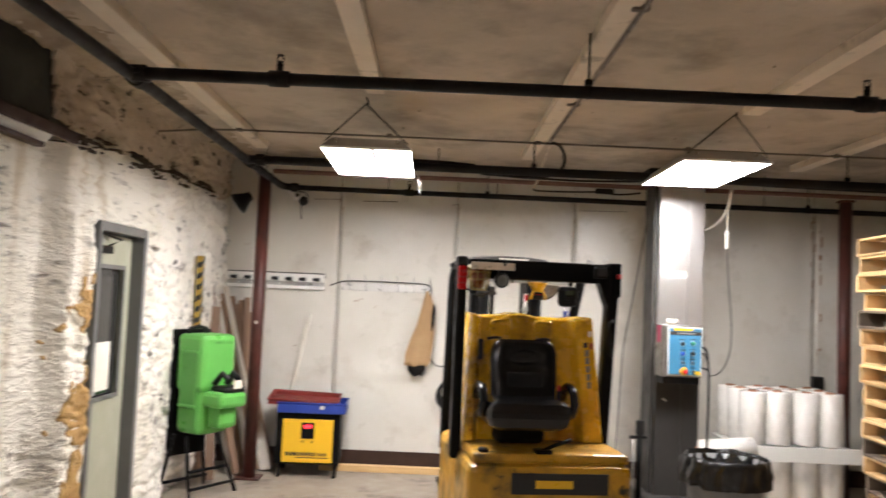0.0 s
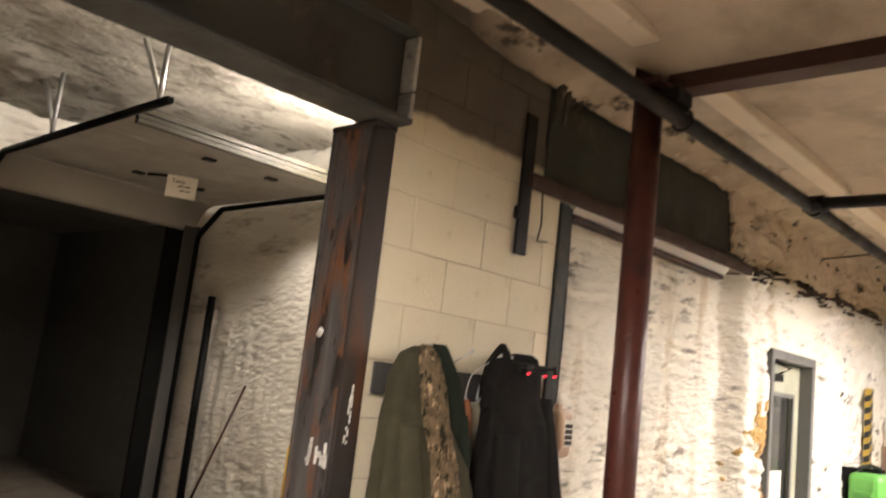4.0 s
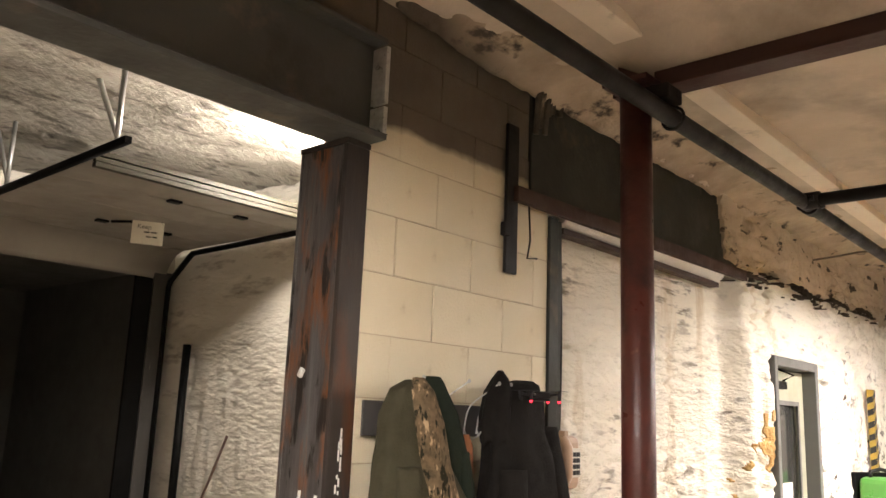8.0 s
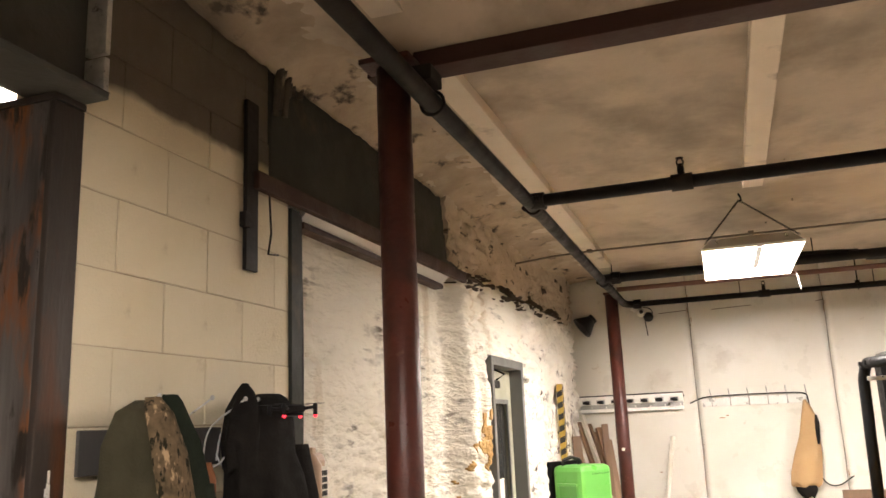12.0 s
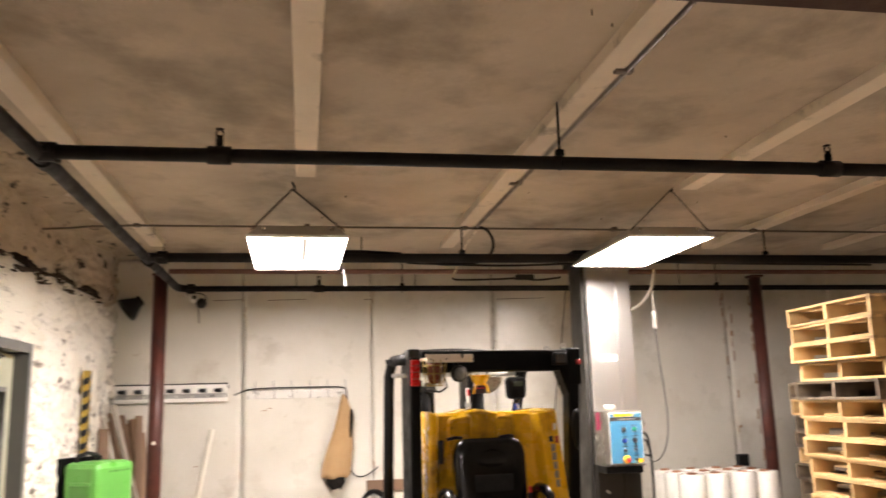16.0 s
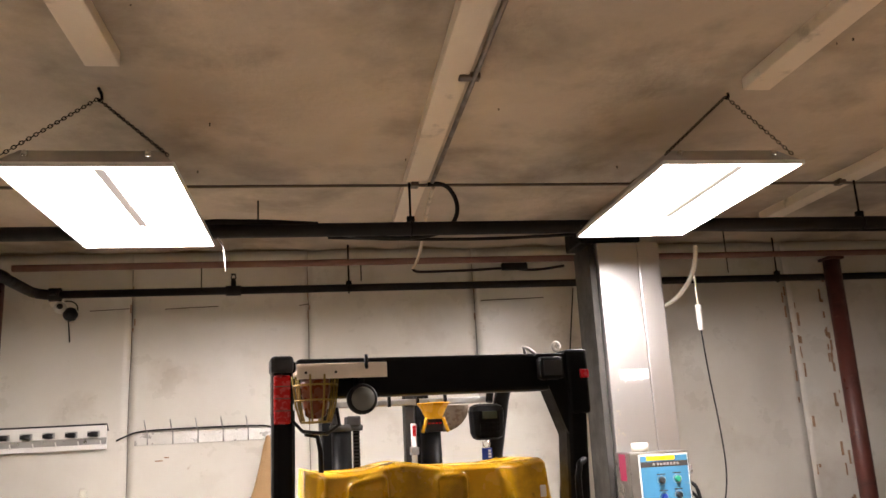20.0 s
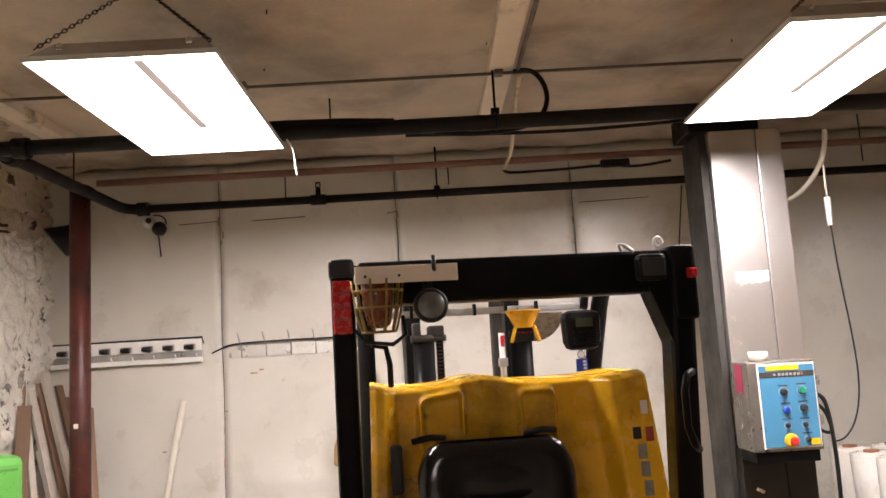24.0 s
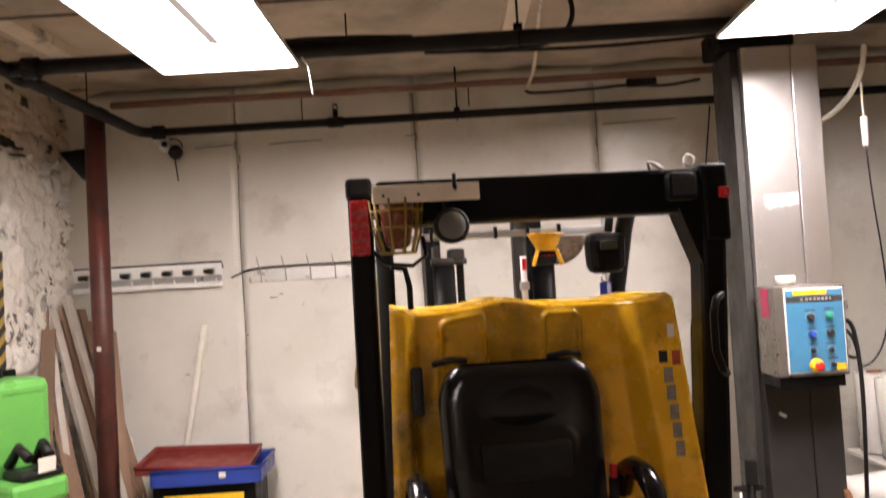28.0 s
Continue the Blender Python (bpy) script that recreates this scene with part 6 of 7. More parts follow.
coat("camouflage_coat", "olive coat with camouflage lining on a hook", 2.0, 0.575,
     [(1.215, -0.06, -0.06, 0.015, 0.02), (1.185, -0.075, -0.06, 0.06, 0.045), (1.1, -0.075, -0.07, 0.112, 0.06), (0.98, -0.05, -0.07, 0.145, 0.07), (0.8, 0.01, -0.08, 0.22, 0.08), (0.55, 0.05, -0.09, 0.29, 0.1), (0.2, 0.06, -0.09, 0.31, 0.11), (0.0, 0.06, -0.09, 0.32, 0.11)], OLIVE, 0.2, 0.4,
     sleeves=[([(-0.12, -0.12, 0.95), (-0.115, -0.14, 0.8), (-0.09, -0.15, 0.6), (-0.07, -0.15, 0.25)], 0.045, 0.07), ([(0.1, -0.13, 0.75), (0.19, -0.14, 0.6), (0.24, -0.14, 0.4), (0.26, -0.13, 0.15)], 0.05, 0.07)],
     strips=[([(1.222, -0.055, -0.09, 0.018, 0.02), (1.18, -0.055, -0.11, 0.045, 0.03), (1.08, -0.045, -0.135, 0.062, 0.032), (0.95, -0.02, -0.145, 0.062, 0.035), (0.82, 0.025, -0.155, 0.065, 0.035), (0.6, 0.05, -0.19, 0.075, 0.03), (0.2, 0.07, -0.2, 0.06, 0.03)], CAMO, "brown camouflage lining")])
coat("dark_jacket", "dark green jacket hanging between two coats", 2.135, 0.945,
     [(0.862, -0.08, -0.05, 0.03, 0.025), (0.845, -0.078, -0.05, 0.045, 0.035), (0.74, -0.045, -0.06, 0.078, 0.05), (0.6, 0.0, -0.06, 0.09, 0.055), (0.46, 0.03, -0.06, 0.08, 0.05), (0.34, 0.06, -0.06, 0.05, 0.04), (0.26, 0.075, -0.06, 0.025, 0.03)], GREEN_CLOTH, 0.16, 2.2,
     sleeves=[([(0.03, -0.09, 0.62), (0.05, -0.1, 0.5), (0.06, -0.1, 0.3), (0.06, -0.1, 0.1)], 0.035, 0.045)])
coat("orange_garment", "rust orange garment behind the black coat", 2.24, 0.9,
     [(0.72, 0.0, -0.04, 0.02, 0.02), (0.68, 0.0, -0.04, 0.04, 0.03), (0.4, 0.0, -0.04, 0.06, 0.03), (0.0, 0.0, -0.04, 0.06, 0.03)], surface("rust_cloth", (0.3, 0.12, 0.05), (0.22, 0.09, 0.04), 6, 0.9), 0.1, 3.2)
black_coat = coat("black_coat", "heavy black hooded coat on a wire hook", 2.515, 0.555,
     [(1.265, 0.04, -0.06, 0.05, 0.03), (1.25, 0.03, -0.065, 0.085, 0.05), (1.19, 0.0, -0.075, 0.125, 0.065), (1.08, -0.03, -0.08, 0.15, 0.08), (0.96, 0.0, -0.085, 0.19, 0.09), (0.76, 0.03, -0.09, 0.255, 0.095), (0.5, 0.05, -0.1, 0.3, 0.1), (0.2, 0.06, -0.1, 0.31, 0.11), (0.0, 0.06, -0.1, 0.31, 0.11)], BLACK_CLOTH, 0.2, 1.4,
     sleeves=[([(0.12, -0.12, 1.1), (0.14, -0.15, 0.9), (0.18, -0.17, 0.65), (0.21, -0.17, 0.3)], 0.045, 0.06), ([(-0.12, -0.14, 0.95), (-0.15, -0.17, 0.75), (-0.16, -0.18, 0.5), (-0.14, -0.17, 0.3)], 0.06, 0.07)])
part("hood", loft([(1.295, -0.1, -0.06, 0.008, 0.01), (1.265, -0.105, -0.065, 0.03, 0.03), (1.21, -0.13, -0.075, 0.055, 0.05), (1.12, -0.15, -0.08, 0.06, 0.055), (1.03, -0.15, -0.08, 0.045, 0.05)], 30, 0.15, 4.0), BLACK_CLOTH, black_coat)
phone = thing("wall_telephone", "beige wall telephone with a push button keypad", "telephone", pose(-2.052, 2.895, 1.405, 0, 0, 90))
part("base", box((-0.1, -0.07, 0.0), (0.1, -0.001, 0.215), 0.03), PHONE, phone)
part("handset", bm_tube(bmesh.new(), [(-0.05, -0.075, 0.2), (-0.055, -0.1, 0.17), (-0.055, -0.1, 0.06), (-0.05, -0.075, 0.02)], 0.022, 10), PHONE, phone)
part("faceplate", box((0.0, -0.074, 0.05), (0.085, -0.07, 0.165), 0.002), CREAM_PAPER, phone)
for r in range(4):
    for c in range(3):
        part("key", box((0.012 + 0.023 * c, -0.079, 0.06 + 0.024 * r), (0.03 + 0.023 * c, -0.074, 0.078 + 0.024 * r), 0.002), INK, phone)
part("hook_switch", box((-0.06, -0.09, 0.2), (-0.03, -0.06, 0.235), 0.005), PHONE, phone, "beige hook switch")

# ---- toy drone beside the black coat ----
drone = thing("toy_drone", "small black toy quadcopter with glowing red lights", "drone", pose(*DRONE_AT, 0, 0, 60))
part("body", box((-0.035, -0.025, -0.012), (0.035, 0.025, 0.012), 0.008), RUBBER, drone)
part("belly", box((-0.03, -0.02, -0.022), (0.03, 0.02, -0.012), 0.005), RUBBER, drone)
for sx in (-1, 1):
    for sy in (-1, 1):
        arm = part("arm", bm_tube(bmesh.new(), [(sx * 0.025, sy * 0.018, 0), (sx * 0.055, sy * 0.045, 0.004)], 0.005, 6), RUBBER, drone)
        part("motor", bm_tube(bmesh.new(), [(sx * 0.055, sy * 0.045, -0.02), (sx * 0.055, sy * 0.045, 0.014)], 0.007, 8), RUBBER, arm)
        part("propeller", bm_box(bmesh.new(), (sx * 0.055 - 0.032, sy * 0.045 - 0.004, 0.014), (sx * 0.055 + 0.032, sy * 0.045 + 0.004, 0.0155)), INK, arm)
        part("led", bm_lathe(bmesh.new(), [(0.003, -0.006), (0.007, 0), (0.003, 0.006)], 8, pose(sx * 0.055, sy * 0.045, -0.022)), RED_LED, arm, "glowing red light")

# ---- corner: eyewash, lumber, speaker, camera, charger ----
eye = thing("eyewash_station", "green portable eyewash station on a black stand", "eyewash", pose(-1.74, 7.12, 0, 0, 0, 58))
part("tank", box((-0.2, -0.13, 0.5), (0.14, 0.16, 1.0), 0.05), GREEN, eye, "bright green plastic tank")
part("upper_shell", box((-0.22, -0.15, 0.86), (0.16, 0.17, 1.34), 0.045), GREEN, eye)
# the recess is a flat plate, its shade put in as a darker green
RECESS_SHADE = surface("shaded_green", (0.09, 0.32, 0.055), (0.08, 0.28, 0.045), 4, 0.4)
part("recess", box((-0.2235, -0.09, 0.72), (-0.205, 0.1, 1.2), 0.008), RECESS_SHADE, eye)
for z in (0.74, 1.19):
    part("recess_lip", box((-0.232, -0.1, z - 0.012), (-0.215, 0.11, z + 0.012), 0.005), GREEN, eye)
part("tray", box((-0.17, -0.34, 0.74), (0.13, -0.1, 0.87), 0.035), GREEN, eye)
part("bowl", box((-0.12, -0.28, 0.56), (0.1, -0.1, 0.76), 0.05), GREEN, eye)
part("spray_arm", bm_tube(bm_tube(bm_box(bmesh.new(), (-0.12, -0.34, 0.87), (0.1, -0.16, 0.915), 0.018), [(-0.08, -0.16, 0.93), (-0.07, -0.24, 1.02), (-0.06, -0.31, 0.97)], 0.026, 10), [(0.06, -0.16, 0.93), (0.05, -0.24, 1.02), (0.04, -0.31, 0.97)], 0.026, 10), RUBBER, eye, "grey black spray arm")
part("spray_tag", box((-0.04, -0.35, 0.9), (0.05, -0.342, 0.97), 0.003), CREAM_PAPER, eye, "paper inspection tag")
part("handle", bm_tube(bmesh.new(), [(-0.17, 0.08, 1.33), (-0.17, 0.08, 1.38), (-0.08, 0.08, 1.4), (0.02, 0.08, 1.38), (0.02, 0.08, 1.33)], 0.016, 8), RUBBER, eye)
text("title", "EMERGENCY EYEWASH", 0.02, pose(0.01, -0.153, 1.27, 90, 0, 0), surface("dark_green_ink", (0.008, 0.04, 0.006), (0.008, 0.035, 0.005), 5), eye)
for a, b in (((-0.3, -0.18, 0), (-0.25, -0.05, 0.5)), ((-0.3, 0.2, 0), (-0.25, 0.1, 0.5)), ((0.2, -0.18, 0), (0.05, -0.08, 0.5)), ((0.2, 0.2, 0), (0.05, 0.1, 0.5)), ((-0.3, -0.18, 0.09), (0.19, -0.17, 0.09)), ((-0.28, -0.13, 0.22), (0.15, -0.13, 0.22)), ((-0.3, 0.18, 0.09), (0.19, 0.17, 0.09))):
    part("stand_leg", bm_tube(bmesh.new(), [a, b], 0.014, 8), BLACK_STEEL, eye)
part("back_frame", box((-0.24, 0.17, 0.3), (0.16, 0.21, 1.37), 0.01), BLACK_STEEL, eye)
guard_post = thing("hazard_strip", "yellow and black striped corner guard on the foam wall", "corner guard", pose(-2.0, 7.48, 1.3))
bm = box((0, -0.035, 0), (0.05, 0.035, 0.72), 0.004)
part("backing", bm, surface("faded_hazard_yellow", (0.46, 0.31, 0.05), (0.36, 0.24, 0.04), 8, 0.6, dirt_or_shade=(0.2, 0.14, 0.05), dirt_or_shade_scale=12, dirt_or_shade_at=0.6), guard_post)
for k in range(7):
    bm = bmesh.new()
    z = 0.02 + 0.1 * k
    for x in (0.0515,):
        bm.faces.new([bm.verts.new(p) for p in ((x, -0.034, z), (x, 0.034, z + 0.05), (x, 0.034, z + 0.1), (x, -0.034, z + 0.05))])
    bm.faces.new([bm.verts.new(p) for p in ((0.002, -0.0365, z - 0.02), (0.05, -0.0365, z), (0.05, -0.0365, z + 0.05), (0.002, -0.0365, z + 0.03))])
    part("stripe", bm, INK, guard_post, "black diagonal stripe")
BOARDS = ((-2.04, 8.1, -1.98, 7.75, 1.72, 0.085, 0.03, 1), (-1.99, 8.14, -1.52, 7.9, 1.64, 0.05, 0.03, 0), (-1.915, 8.16, -1.42, 8.0, 1.75, 0.05, 0.035, 0), (-1.9, 8.1, -1.5, 7.92, 1.27, 0.07, 0.03, 0),
          (-1.94, 8.19, -1.5, 8.02, 1.68, 0.08, 0.02, 1), (-1.72, 8.28, -1.62, 7.95, 1.65, 0.06, 0.03, 1), (-1.78, 8.3, -1.45, 8.0, 1.62, 0.07, 0.03, 1), (-1.95, 8.0, -1.78, 7.45, 1.55, 0.08, 0.02, 1),
          (-1.7, 8.32, -1.5, 8.05, 1.5, 0.05, 0.05, 1), (-1.64, 8.3, -1.38, 7.98, 0.8, 0.1, 0.03, 0), (-1.95, 8.2, -1.62, 7.95, 1.6, 0.06, 0.025, 1), (-1.97, 8.05, -1.7, 7.8, 1.5, 0.04, 0.03, 0), (-1.86, 8.24, -1.4, 8.1, 1.66, 0.06, 0.02, 1), (-1.82, 8.28, -1.36, 8.15, 1.58, 0.07, 0.02, 1), (-1.93, 8.0, -1.6, 7.75, 1.1, 0.09, 0.02, 1))
for tx, ty, bx, by, top, w, d, brown in BOARDS:
    m = look((bx, by, 0.02), (tx, ty, top)) @ pose(0, 0, 0, 180, 0, 0)
    length = (Vector((tx, ty, top)) - Vector((bx, by, 0.02))).length
    ob = link("board", box((-w / 2, -d / 2, 0), (w / 2, d / 2, length), 0.003), LUMBER_BROWN if brown else LUMBER_WHITE)
    ob.matrix_world = m
    tagged(ob, "brown wooden board leaning in the corner" if brown else "white painted board leaning in the corner", "board", "boards leaning in the corner")
ob = link("wall_stick", bm_tube(bmesh.new(), [(-1.31, 8.3, 0.35), (-1.096, 8.37, 1.51)], 0.021, 10), CREAM_PAPER)
tagged(ob, "cream broom handle leaning on the panel wall", "stick")
horn = thing("horn_speaker", "black horn loudspeaker in the wall corner", "speaker", pose(-1.75, 8.22, 2.665, 0, 38, 200))
part("horn", bm_lathe(bmesh.new(), [(0.045, 0), (0.06, 0.03), (0.1, 0.1), (0.112, 0.125), (0.114, 0.14), (0.09, 0.13), (0.05, 0.06)], 24, pose(0, 0, 0, 0, 90, 0)), RUBBER, horn)
part("driver", bm_tube(bmesh.new(), [(-0.02, 0, 0), (0.03, 0, 0.0)], 0.05, 14), RUBBER, horn)
part("bracket", box((-0.03, -0.17, -0.02), (0.0, 0.0, 0.02), 0.004), BLACK_STEEL, horn)
cctv = thing("security_camera", "small black and white dome camera under the pipe", "camera", pose(-1.26, 8.36, 2.7))
part("mount", bm_tube(bmesh.new(), [(-0.09, 0.03, 0.075), (-0.06, -0.02, 0.05)], 0.045, 14), WHITE, cctv, "white round mount")
part("eyeball", bm_lathe(bmesh.new(), [(0.008, -0.04), (0.026, -0.033), (0.039, -0.014), (0.042, 0.0), (0.036, 0.02), (0.02, 0.036), (0.008, 0.04)], 18, pose(-0.02, -0.07, 0.0)), WHITE, cctv, "white camera ball")
part("lens", bm_lathe(bmesh.new(), [(0.006, 0), (0.02, 0.0), (0.018, 0.012), (0.006, 0.014)], 14, pose(-0.012, -0.105, 0.004, 90, 0, 0)), RUBBER, cctv, "black lens")
part("dome", bm_lathe(bmesh.new(), [(0.01, -0.05), (0.03, -0.042), (0.046, -0.018), (0.048, 0.004), (0.03, 0.036), (0.01, 0.044)], 20, pose(0.05, -0.08, -0.045)), RUBBER, cctv)
part("lead", bm_tube(bmesh.new(), bend([(0.0, -0.04, 0.05), (0.05, -0.06, 0.045), (0.085, -0.06, 0.02), (0.09, -0.06, -0.02)]), 0.005, 6), RUBBER, cctv)
part("cable", bm_tube(bmesh.new(), [(0.0, 0.03, 0.0), (0.01, 0.035, -0.12), (0.02, 0.035, -0.22)], 0.005, 6), RUBBER, cctv)
charger = thing("battery_charger", "black and yellow battery charger cabinet on feet", "charger", pose(-0.98, 8.0, 0, 0, 0, 3))
part("cabinet", box((-0.3, -0.2, 0.12), (0.3, 0.2, 0.6), 0.015), BLACK_STEEL, charger)
part("front_panel", box((-0.235, -0.208, 0.14), (0.235, -0.2, 0.54), 0.003), YELLOW_CLEAN, charger, "yellow front panel")
part("display", box((-0.06, -0.216, 0.36), (0.06, -0.208, 0.51), 0.004), BLACK_STEEL, charger)
part("readout", box((-0.035, -0.218, 0.46), (0.035, -0.216, 0.49)), RED_LED, charger, "glowing red readout")
for x in (-0.045, 0.045):
    part("button", bm_lathe(bmesh.new(), [(0.01, 0), (0.01, 0.008), (0.004, 0.01)], 12, pose(x, -0.21, 0.335, 90, 0, 0)), BROWN_STEEL, charger)
part("brand_bar", bm_bars(bmesh.new(), [(-0.2 + 0.036 * k, 0.2, 0.028, 0.035) for k in range(8)] + [(0.1 + 0.03 * k, 0.2, 0.022, 0.03) for k in range(3)] + [(-0.1, 0.18, 0.3, 0.01)], pose(0, -0.2085, 0, 90, 0, 0)), INK, charger, "dark lettering shapes")
for x in (-0.26, 0.26):
    part("foot", bm_tube(bm_tube(bmesh.new(), [(x, 0, 0.14), (x, -0.22, 0.015)], 0.02, 6), [(x, 0, 0.14), (x, 0.2, 0.015)], 0.02, 6), BLACK_STEEL, charger)


def tray(name, label, m, material, w, d, h):
    ob = thing(name, label, "tray", m)
    bm = box((-w / 2, -d / 2, 0), (w / 2, d / 2, 0.012), 0.004)
    for a, b in (((-w / 2, -d / 2), (w / 2, -d / 2 + 0.015)), ((-w / 2, d / 2 - 0.015), (w / 2, d / 2)), ((-w / 2, -d / 2), (-w / 2 + 0.015, d / 2)), ((w / 2 - 0.015, -d / 2), (w / 2, d / 2))):
        bm_box(bm, (a[0], a[1], 0.005), (b[0], b[1], h), 0.003)
    part("shell", bm, material, ob)
    part("rim", bm_tube(bmesh.new(), [(-w / 2, -d / 2, h), (w / 2, -d / 2, h), (w / 2, d / 2, h), (-w / 2, d / 2, h), (-w / 2, -d / 2, h)], 0.011, 6), material, ob)
    part("label_card", box((w * 0.12, -d / 2 - 0.004, h * 0.45), (w * 0.18, -d / 2 - 0.001, h * 0.8)), CREAM_PAPER, ob, "pale label")
    return ob


tray("blue_tray", "blue plastic tray on the charger", pose(-0.95, 7.98, 0.602, 0, 0, 3), BLUE_TRAY, 0.64, 0.46, 0.09)
tray("red_tray", "maroon plastic tray tilted on a blue tray", pose(-1.03, 7.96, 0.685, 5, 2, 4), RED_TRAY, 0.66, 0.42, 0.045)
ob = link("floor_beam", box((-0.9, 8.14, 0), (0.7, 8.23, 0.06), 0.004), WOOD)
tagged(ob, "bare wooden beam lying along the wall", "beam")

coil = thing("coiled_hose", "black cable coiled on the back wall", "cable", pose(0.36, 8.34, 0.76))
for k in range(5):
    r = 0.1 + 0.008 * k
    part("loop", bm_tube(bmesh.new(), [((r + 0.01 * math.sin(3 * a + k)) * math.cos(a), -0.012 * k, (r * 1.25) * math.sin(a)) for a in (2 * math.pi * i / 28 for i in range(29))], 0.008, 6, False), RUBBER, coil)
part("hook", box((-0.02, -0.08, 0.1), (0.02, 0.06, 0.125), 0.004), GALV, coil)
ob = link("coil_board", box((0.3, 8.375, 0.9), (0.75, 8.399, 1.0), 0.003), LUMBER_BROWN)
tagged(ob, "short brown board fixed to the white wall", "board")

# ---- pallet stacks ----
def pallet(w, group, wood):
    """Stringers run along x; boards along y. The corner at the origin is the far end of the stringer side."""
    ob = thing("pallet", "bare wooden shipping pallet in a tall stack" if wood is WOOD else "dark weathered shipping pallet in a tall stack", "pallet", pose(0, 0, 0), group)
    for y in (0.0, -(w - 0.038) / 2, -(w - 0.038)):
        bm = bmesh.new()
        for x0, x1, z0 in ((0.0, 0.17, 0.016), (0.17, 0.4, 0.055), (0.4, 0.82, 0.016), (0.82, 1.05, 0.055), (1.05, 1.22, 0.016)):
            bm_box(bm, (x0, y - 0.038, z0), (x1, y, 0.105))
        part("stringer", bm, wood, ob)
    for k in range(7):
        x = k * (1.22 - 0.09) / 6
        part("top_board", box((x, -w, 0.106), (x + (0.13 if k in (0, 6) else 0.09), 0, 0.122), 0.002), wood, ob)
    for k in range(5):
        x = k * (1.22 - 0.11) / 4
        part("bottom_board", box((x, -w, 0.0), (x + 0.11, 0, 0.016), 0.002), wood, ob)
    return ob


def stack(ax, ay, count, w, turn, group, slant, old):
    """A leaning pile; old names the layers of weathered wood."""
    masters = {}
    for k in range(count):
        z = 0.1365 * k
        jx, jy = random.uniform(-0.028, 0.028) + slant * (k - count), random.uniform(-0.02, 0.02)
        m = pose(ax + jx, ay + jy, z, 0, 0, turn + random.uniform(-1.1, 1.1)) @ Matrix.Diagonal((1, 1, 0.1365 / 0.1225, 1))
        wood = WOOD_OLD if k in old else WOOD
        if wood not in masters:
            masters[wood] = pallet(w, group, wood)
            masters[wood].matrix_world = m
        else:
            copy_thing(masters[wood], m).matrix_world = m


stack(3.4, 6.3, 17, 1.02, -3.5, "first pallet stack", -0.006, (0, 3, 5, 12))
stack(3.45, 5.17, 17, 1.22, -3.5, "second pallet stack", -0.012, (1, 6, 8, 10, 13))
stack(3.95, 7.24, 13, 0.84, -2.0, "pallet stack behind", -0.004, (0, 1, 2, 3, 5, 6, 7, 9, 10, 12))

# ---- film rolls, bin, jack ----
def roll(m, r, h, group):
    ob = thing("film_roll", "white stretch film roll on a cardboard core", "roll", m, group)
    part("film", bm_lathe(bmesh.new(), [(0.04, 0), (r - 0.004, 0), (r, 0.006), (r, h - 0.006), (r - 0.004, h), (0.04, h)], 28), FILM, ob)
    part("core", bm_lathe(bmesh.new(), [(0.03, -0.012), (0.042, -0.012), (0.042, h + 0.012), (0.03, h + 0.012)], 18), CARD, ob, "brown cardboard core")
    return ob


base_roll = roll(pose(3.05, 7.42, 0.06), 0.115, 0.46, "standing film rolls")
for tier in (0, 1):
    for i in range(4):
        for j in range(3):
            if (i, j, tier) != (0, 0, 0):
                copy_thing(base_roll, pose(3.05 + 0.24 * i + random.uniform(-0.01, 0.01), 7.42 + 0.24 * j, 0.06 + tier * 0.5, random.uniform(-2, 2), random.uniform(-2, 2), 0))
board = link("slip_board", box((2.9, 7.28, 0.525), (3.93, 8.05, 0.545), 0.003), WHITE)
tagged(board, "white board between two tiers of rolls", "board")
ob = link("roll_base", box((2.9, 7.28, 0.0), (3.93, 8.05, 0.055), 0.004), WOOD)
tagged(ob, "low wooden platform under the film rolls", "platform")
ob = link("white_rail", box((2.78, 7.2, 0.44), (4.0, 7.225, 0.57), 0.004), WHITE)
tagged(ob, "white board guarding the film rolls", "board")
lying = thing("film_tube", "long white film roll lying on its side", "roll", pose(2.5, 7.2, 0.5, 0, 86, 6))
part("film", bm_lathe(bmesh.new(), [(0.03, 0), (0.1, 0.004), (0.1, 0.5), (0.03, 0.504)], 26), FILM, lying)
part("core", bm_lathe(bmesh.new(), [(0.025, -0.02), (0.045, -0.02), (0.045, 0.52), (0.025, 0.52)], 18), CARD, lying)
ob = link("wall_box", box((4.02, 8.33, 0.9), (4.14, 8.399, 1.1), 0.015), RUBBER)
tagged(ob, "small black box on the back wall", "box")
can = thing("waste_bin", "grey waste bin lined with a black bag", "bin", pose(2.42, 6.3, 0))
part("barrel", bm_lathe(bmesh.new(), [(0.22, 0), (0.24, 0.02), (0.29, 0.56), (0.3, 0.6), (0.285, 0.6), (0.23, 0.05)], 32), BIN, can)
def bag_at(u, v):
    """From inside the mouth over the rim and down the outside of the bin."""
    a = 2 * math.pi * u
    c, d = math.cos(a), math.sin(a)
    r = np.interp(v, (0, 0.3, 0.45, 0.55, 1), (0.25, 0.285, 0.305, 0.325, 0.33)) + (0.012 + 0.02 * v) * noise.noise(Vector((c * 5, d * 5, v * 3))) + 0.008 * math.sin(a * 17 + 4 * v) * v
    z = np.interp(v, (0, 0.3, 0.45, 0.55, 1), (0.45, 0.6, 0.635, 0.61, 0.43)) + 0.03 * v * noise.noise(Vector((c * 3, d * 3, 7)))
    return Vector((r * c, r * d, z))


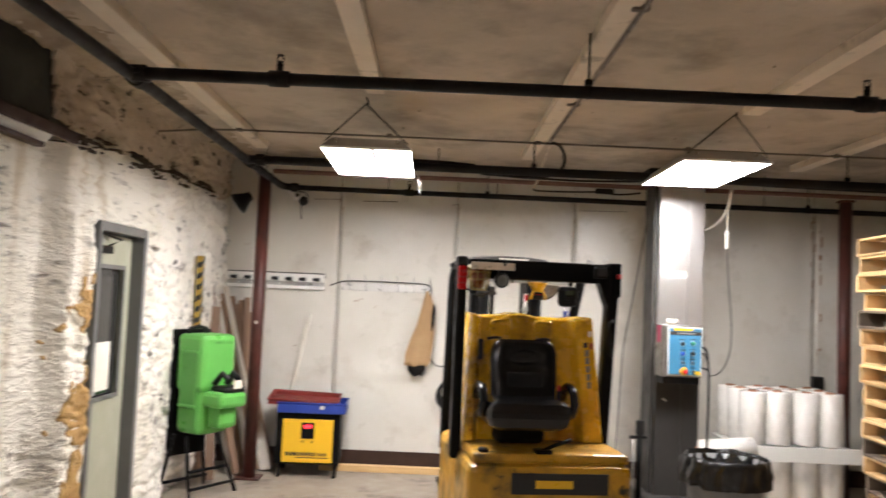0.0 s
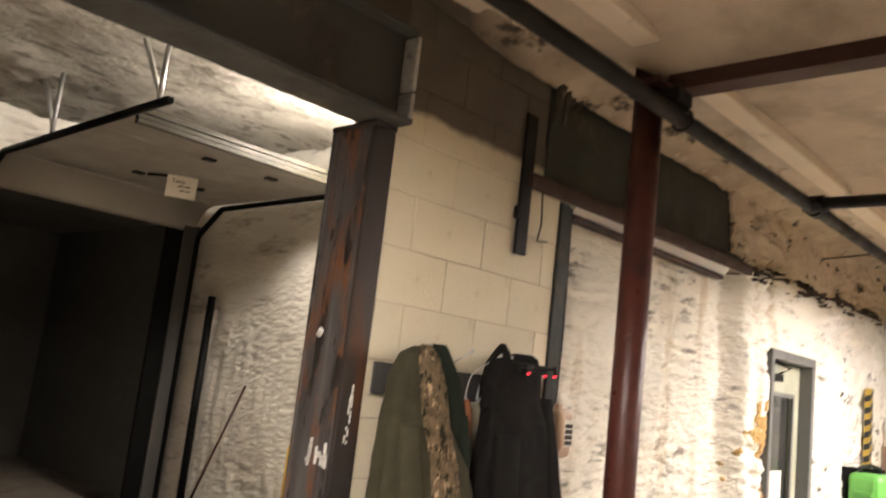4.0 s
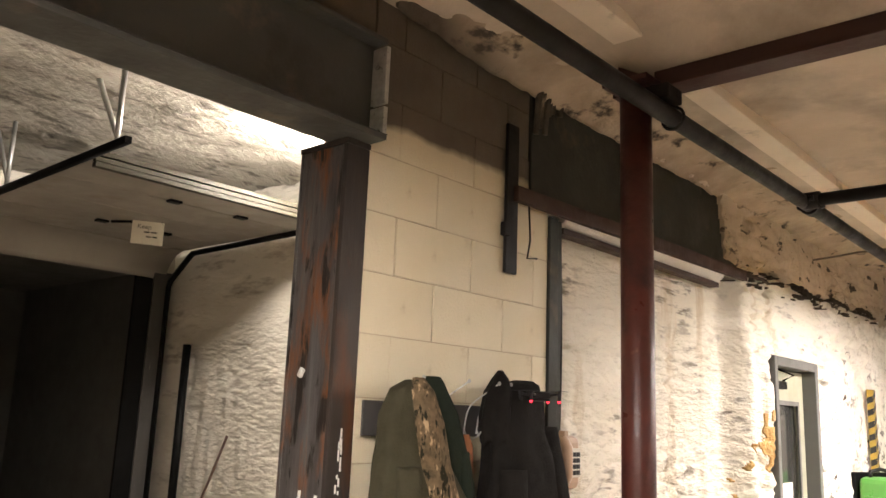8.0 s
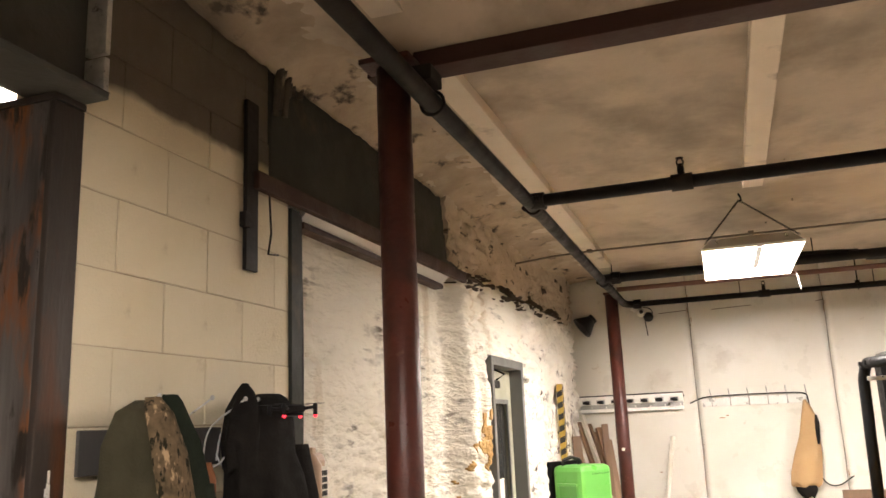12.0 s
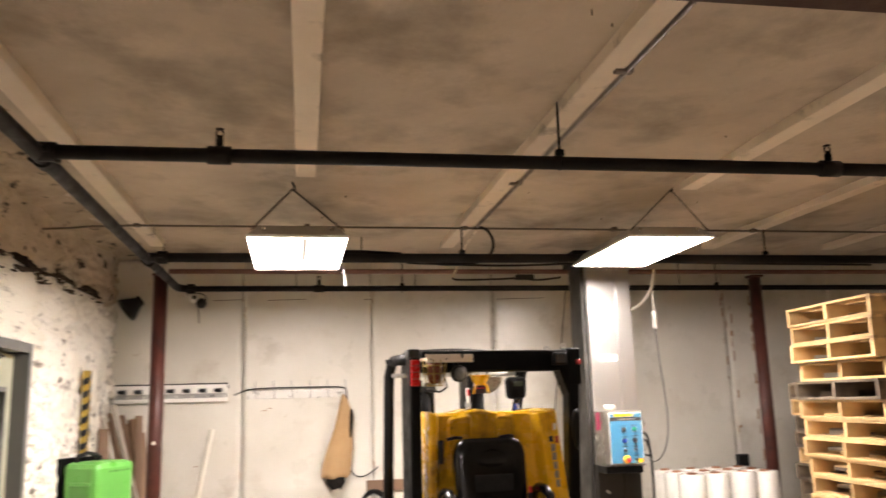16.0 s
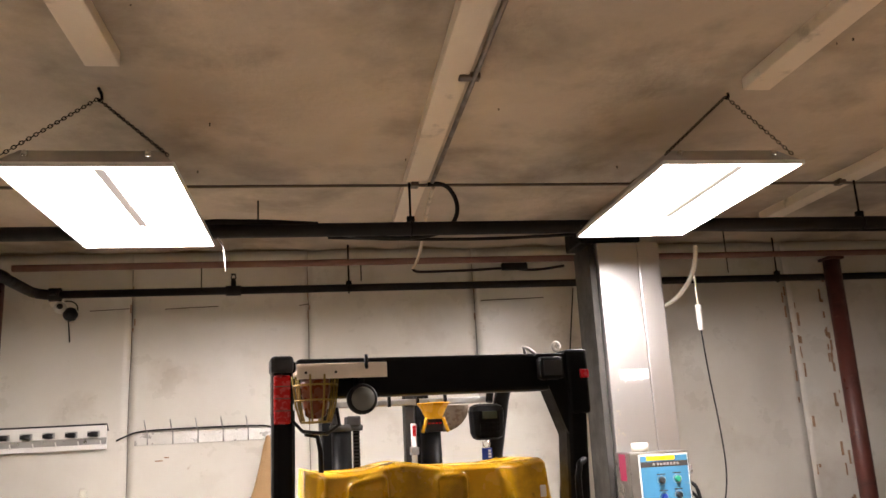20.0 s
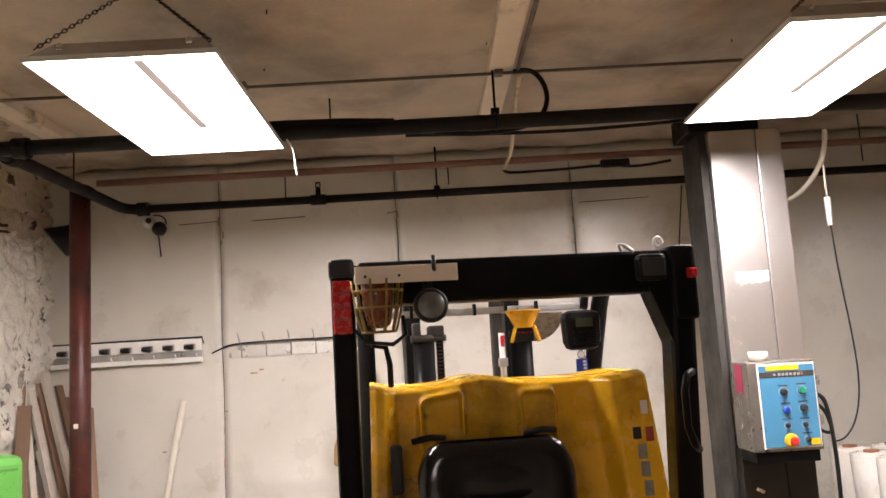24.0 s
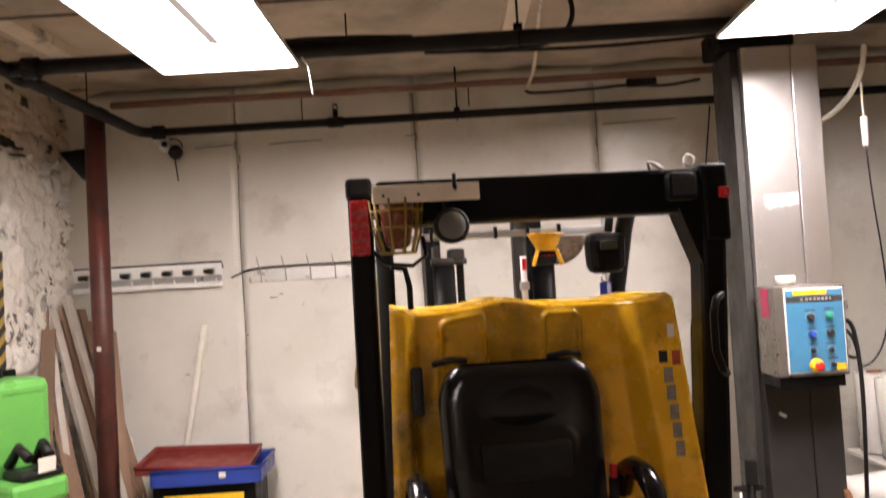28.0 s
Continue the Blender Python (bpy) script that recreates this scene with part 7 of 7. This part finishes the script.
part("bag", bm_grid(bmesh.new(), 110, 26, bag_at), BAG, can, "crumpled black plastic bag")
part("fill", bm_lathe(bmesh.new(), [(0.01, 0.22), (0.22, 0.22), (0.23, 0.19), (0.01, 0.18)], 24), BAG, can)
jack = thing("hand_jack", "black steel hand jack handle standing by the wall", "jack", pose(1.93, 6.95, 0))
part("shaft", bm_tube(bmesh.new(), [(0.0, 0, 0.05), (0.0, 0, 0.7)], 0.022, 10), BLACK_STEEL, jack)
part("side_rod", bm_tube(bmesh.new(), [(-0.05, 0, 0.05), (-0.05, 0, 0.62)], 0.008, 8), GALV, jack)
part("grip", bm_tube(bm_box(bmesh.new(), (-0.03, -0.03, 0.66), (0.03, 0.03, 0.78), 0.008), [(-0.08, 0, 0.64), (0.06, 0, 0.64)], 0.014, 8), RUBBER, jack)
part("foot", box((-0.1, -0.12, 0), (0.08, 0.12, 0.05), 0.006), BLACK_STEEL, jack)

# ---- dock clutter ----
sign = thing("paper_sign", "white paper sign hanging under the dock door", "sign", pose(-6.55, 3.42, 3.0, 0, 0, 62))
part("sheet", box((-0.13, -0.003, 0), (0.13, 0.003, 0.2), 0.001), CREAM_PAPER, sign)
part("marks", bm_bars(bmesh.new(), [(-0.03, 0.1, 0.045, 0.012), (0.025, 0.1, 0.05, 0.012), (-0.01, 0.06, 0.04, 0.012), (0.04, 0.06, 0.04, 0.012)], pose(0, -0.0045, 0, 90, 0, 0)), INK, sign, "dark handwriting bars")
text("word", "Keep", 0.055, pose(-0.03, -0.0045, 0.15, 90, 0, 0), INK, sign)
part("bracket", bm_tube(bm_tube(bmesh.new(), [(-0.3, 0.02, 0.17), (0.0, 0.01, 0.2)], 0.012, 6), [(0.1, 0.0, 0.2), (0.15, 0.02, 0.24)], 0.012, 6), BLACK_STEEL, sign)
broom = thing("broom", "thin wooden broom leaning on the dock foam wall", "broom", pose(-6.7, 4.1, 0))
part("handle", bm_tube(bmesh.new(), [(0.0, -0.1, 0.1), (0.3, 0.2, 1.42)], 0.012, 8), BROWN_STEEL, broom)
part("head", box((-0.15, -0.16, 0.0), (0.15, -0.06, 0.12), 0.01), RUBBER, broom)
for x, y in ((-6.9, 3.9), (-6.3, 4.0)):
    chock = thing("wheel_chock", "black rubber wheel chock with a yellow edge", "chock", pose(x, y, 0, 0, 0, 20))
    part("block", bm_lathe(bmesh.new(), [(0.14, -0.2), (0.16, -0.18), (0.16, 0.18), (0.14, 0.2)], 18, pose(0, 0, 0.16, 0, 90, 0)), RUBBER, chock)
    part("edge", bm_lathe(bmesh.new(), [(0.15, 0.14), (0.165, 0.15), (0.165, 0.17), (0.15, 0.18)], 18, pose(0, 0, 0.165, 0, 90, 0)), YELLOW_CLEAN, chock, "yellow edge ring")
bollard = thing("bollard", "yellow painted steel bollard in the dock", "bollard", pose(-5.3, 4.1, 0))
part("tube", bm_lathe(bmesh.new(), [(0.06, 0), (0.06, 1.0), (0.04, 1.03)], 18), YELLOW_CLEAN, bollard)
pole = link("dock_pole", bm_tube(bmesh.new(), [(-7.3, 4.36, 0), (-7.3, 4.36, 2.25)], 0.04, 8), BLACK_STEEL)
tagged(pole, "dark steel pole against the dock wall", "pole")
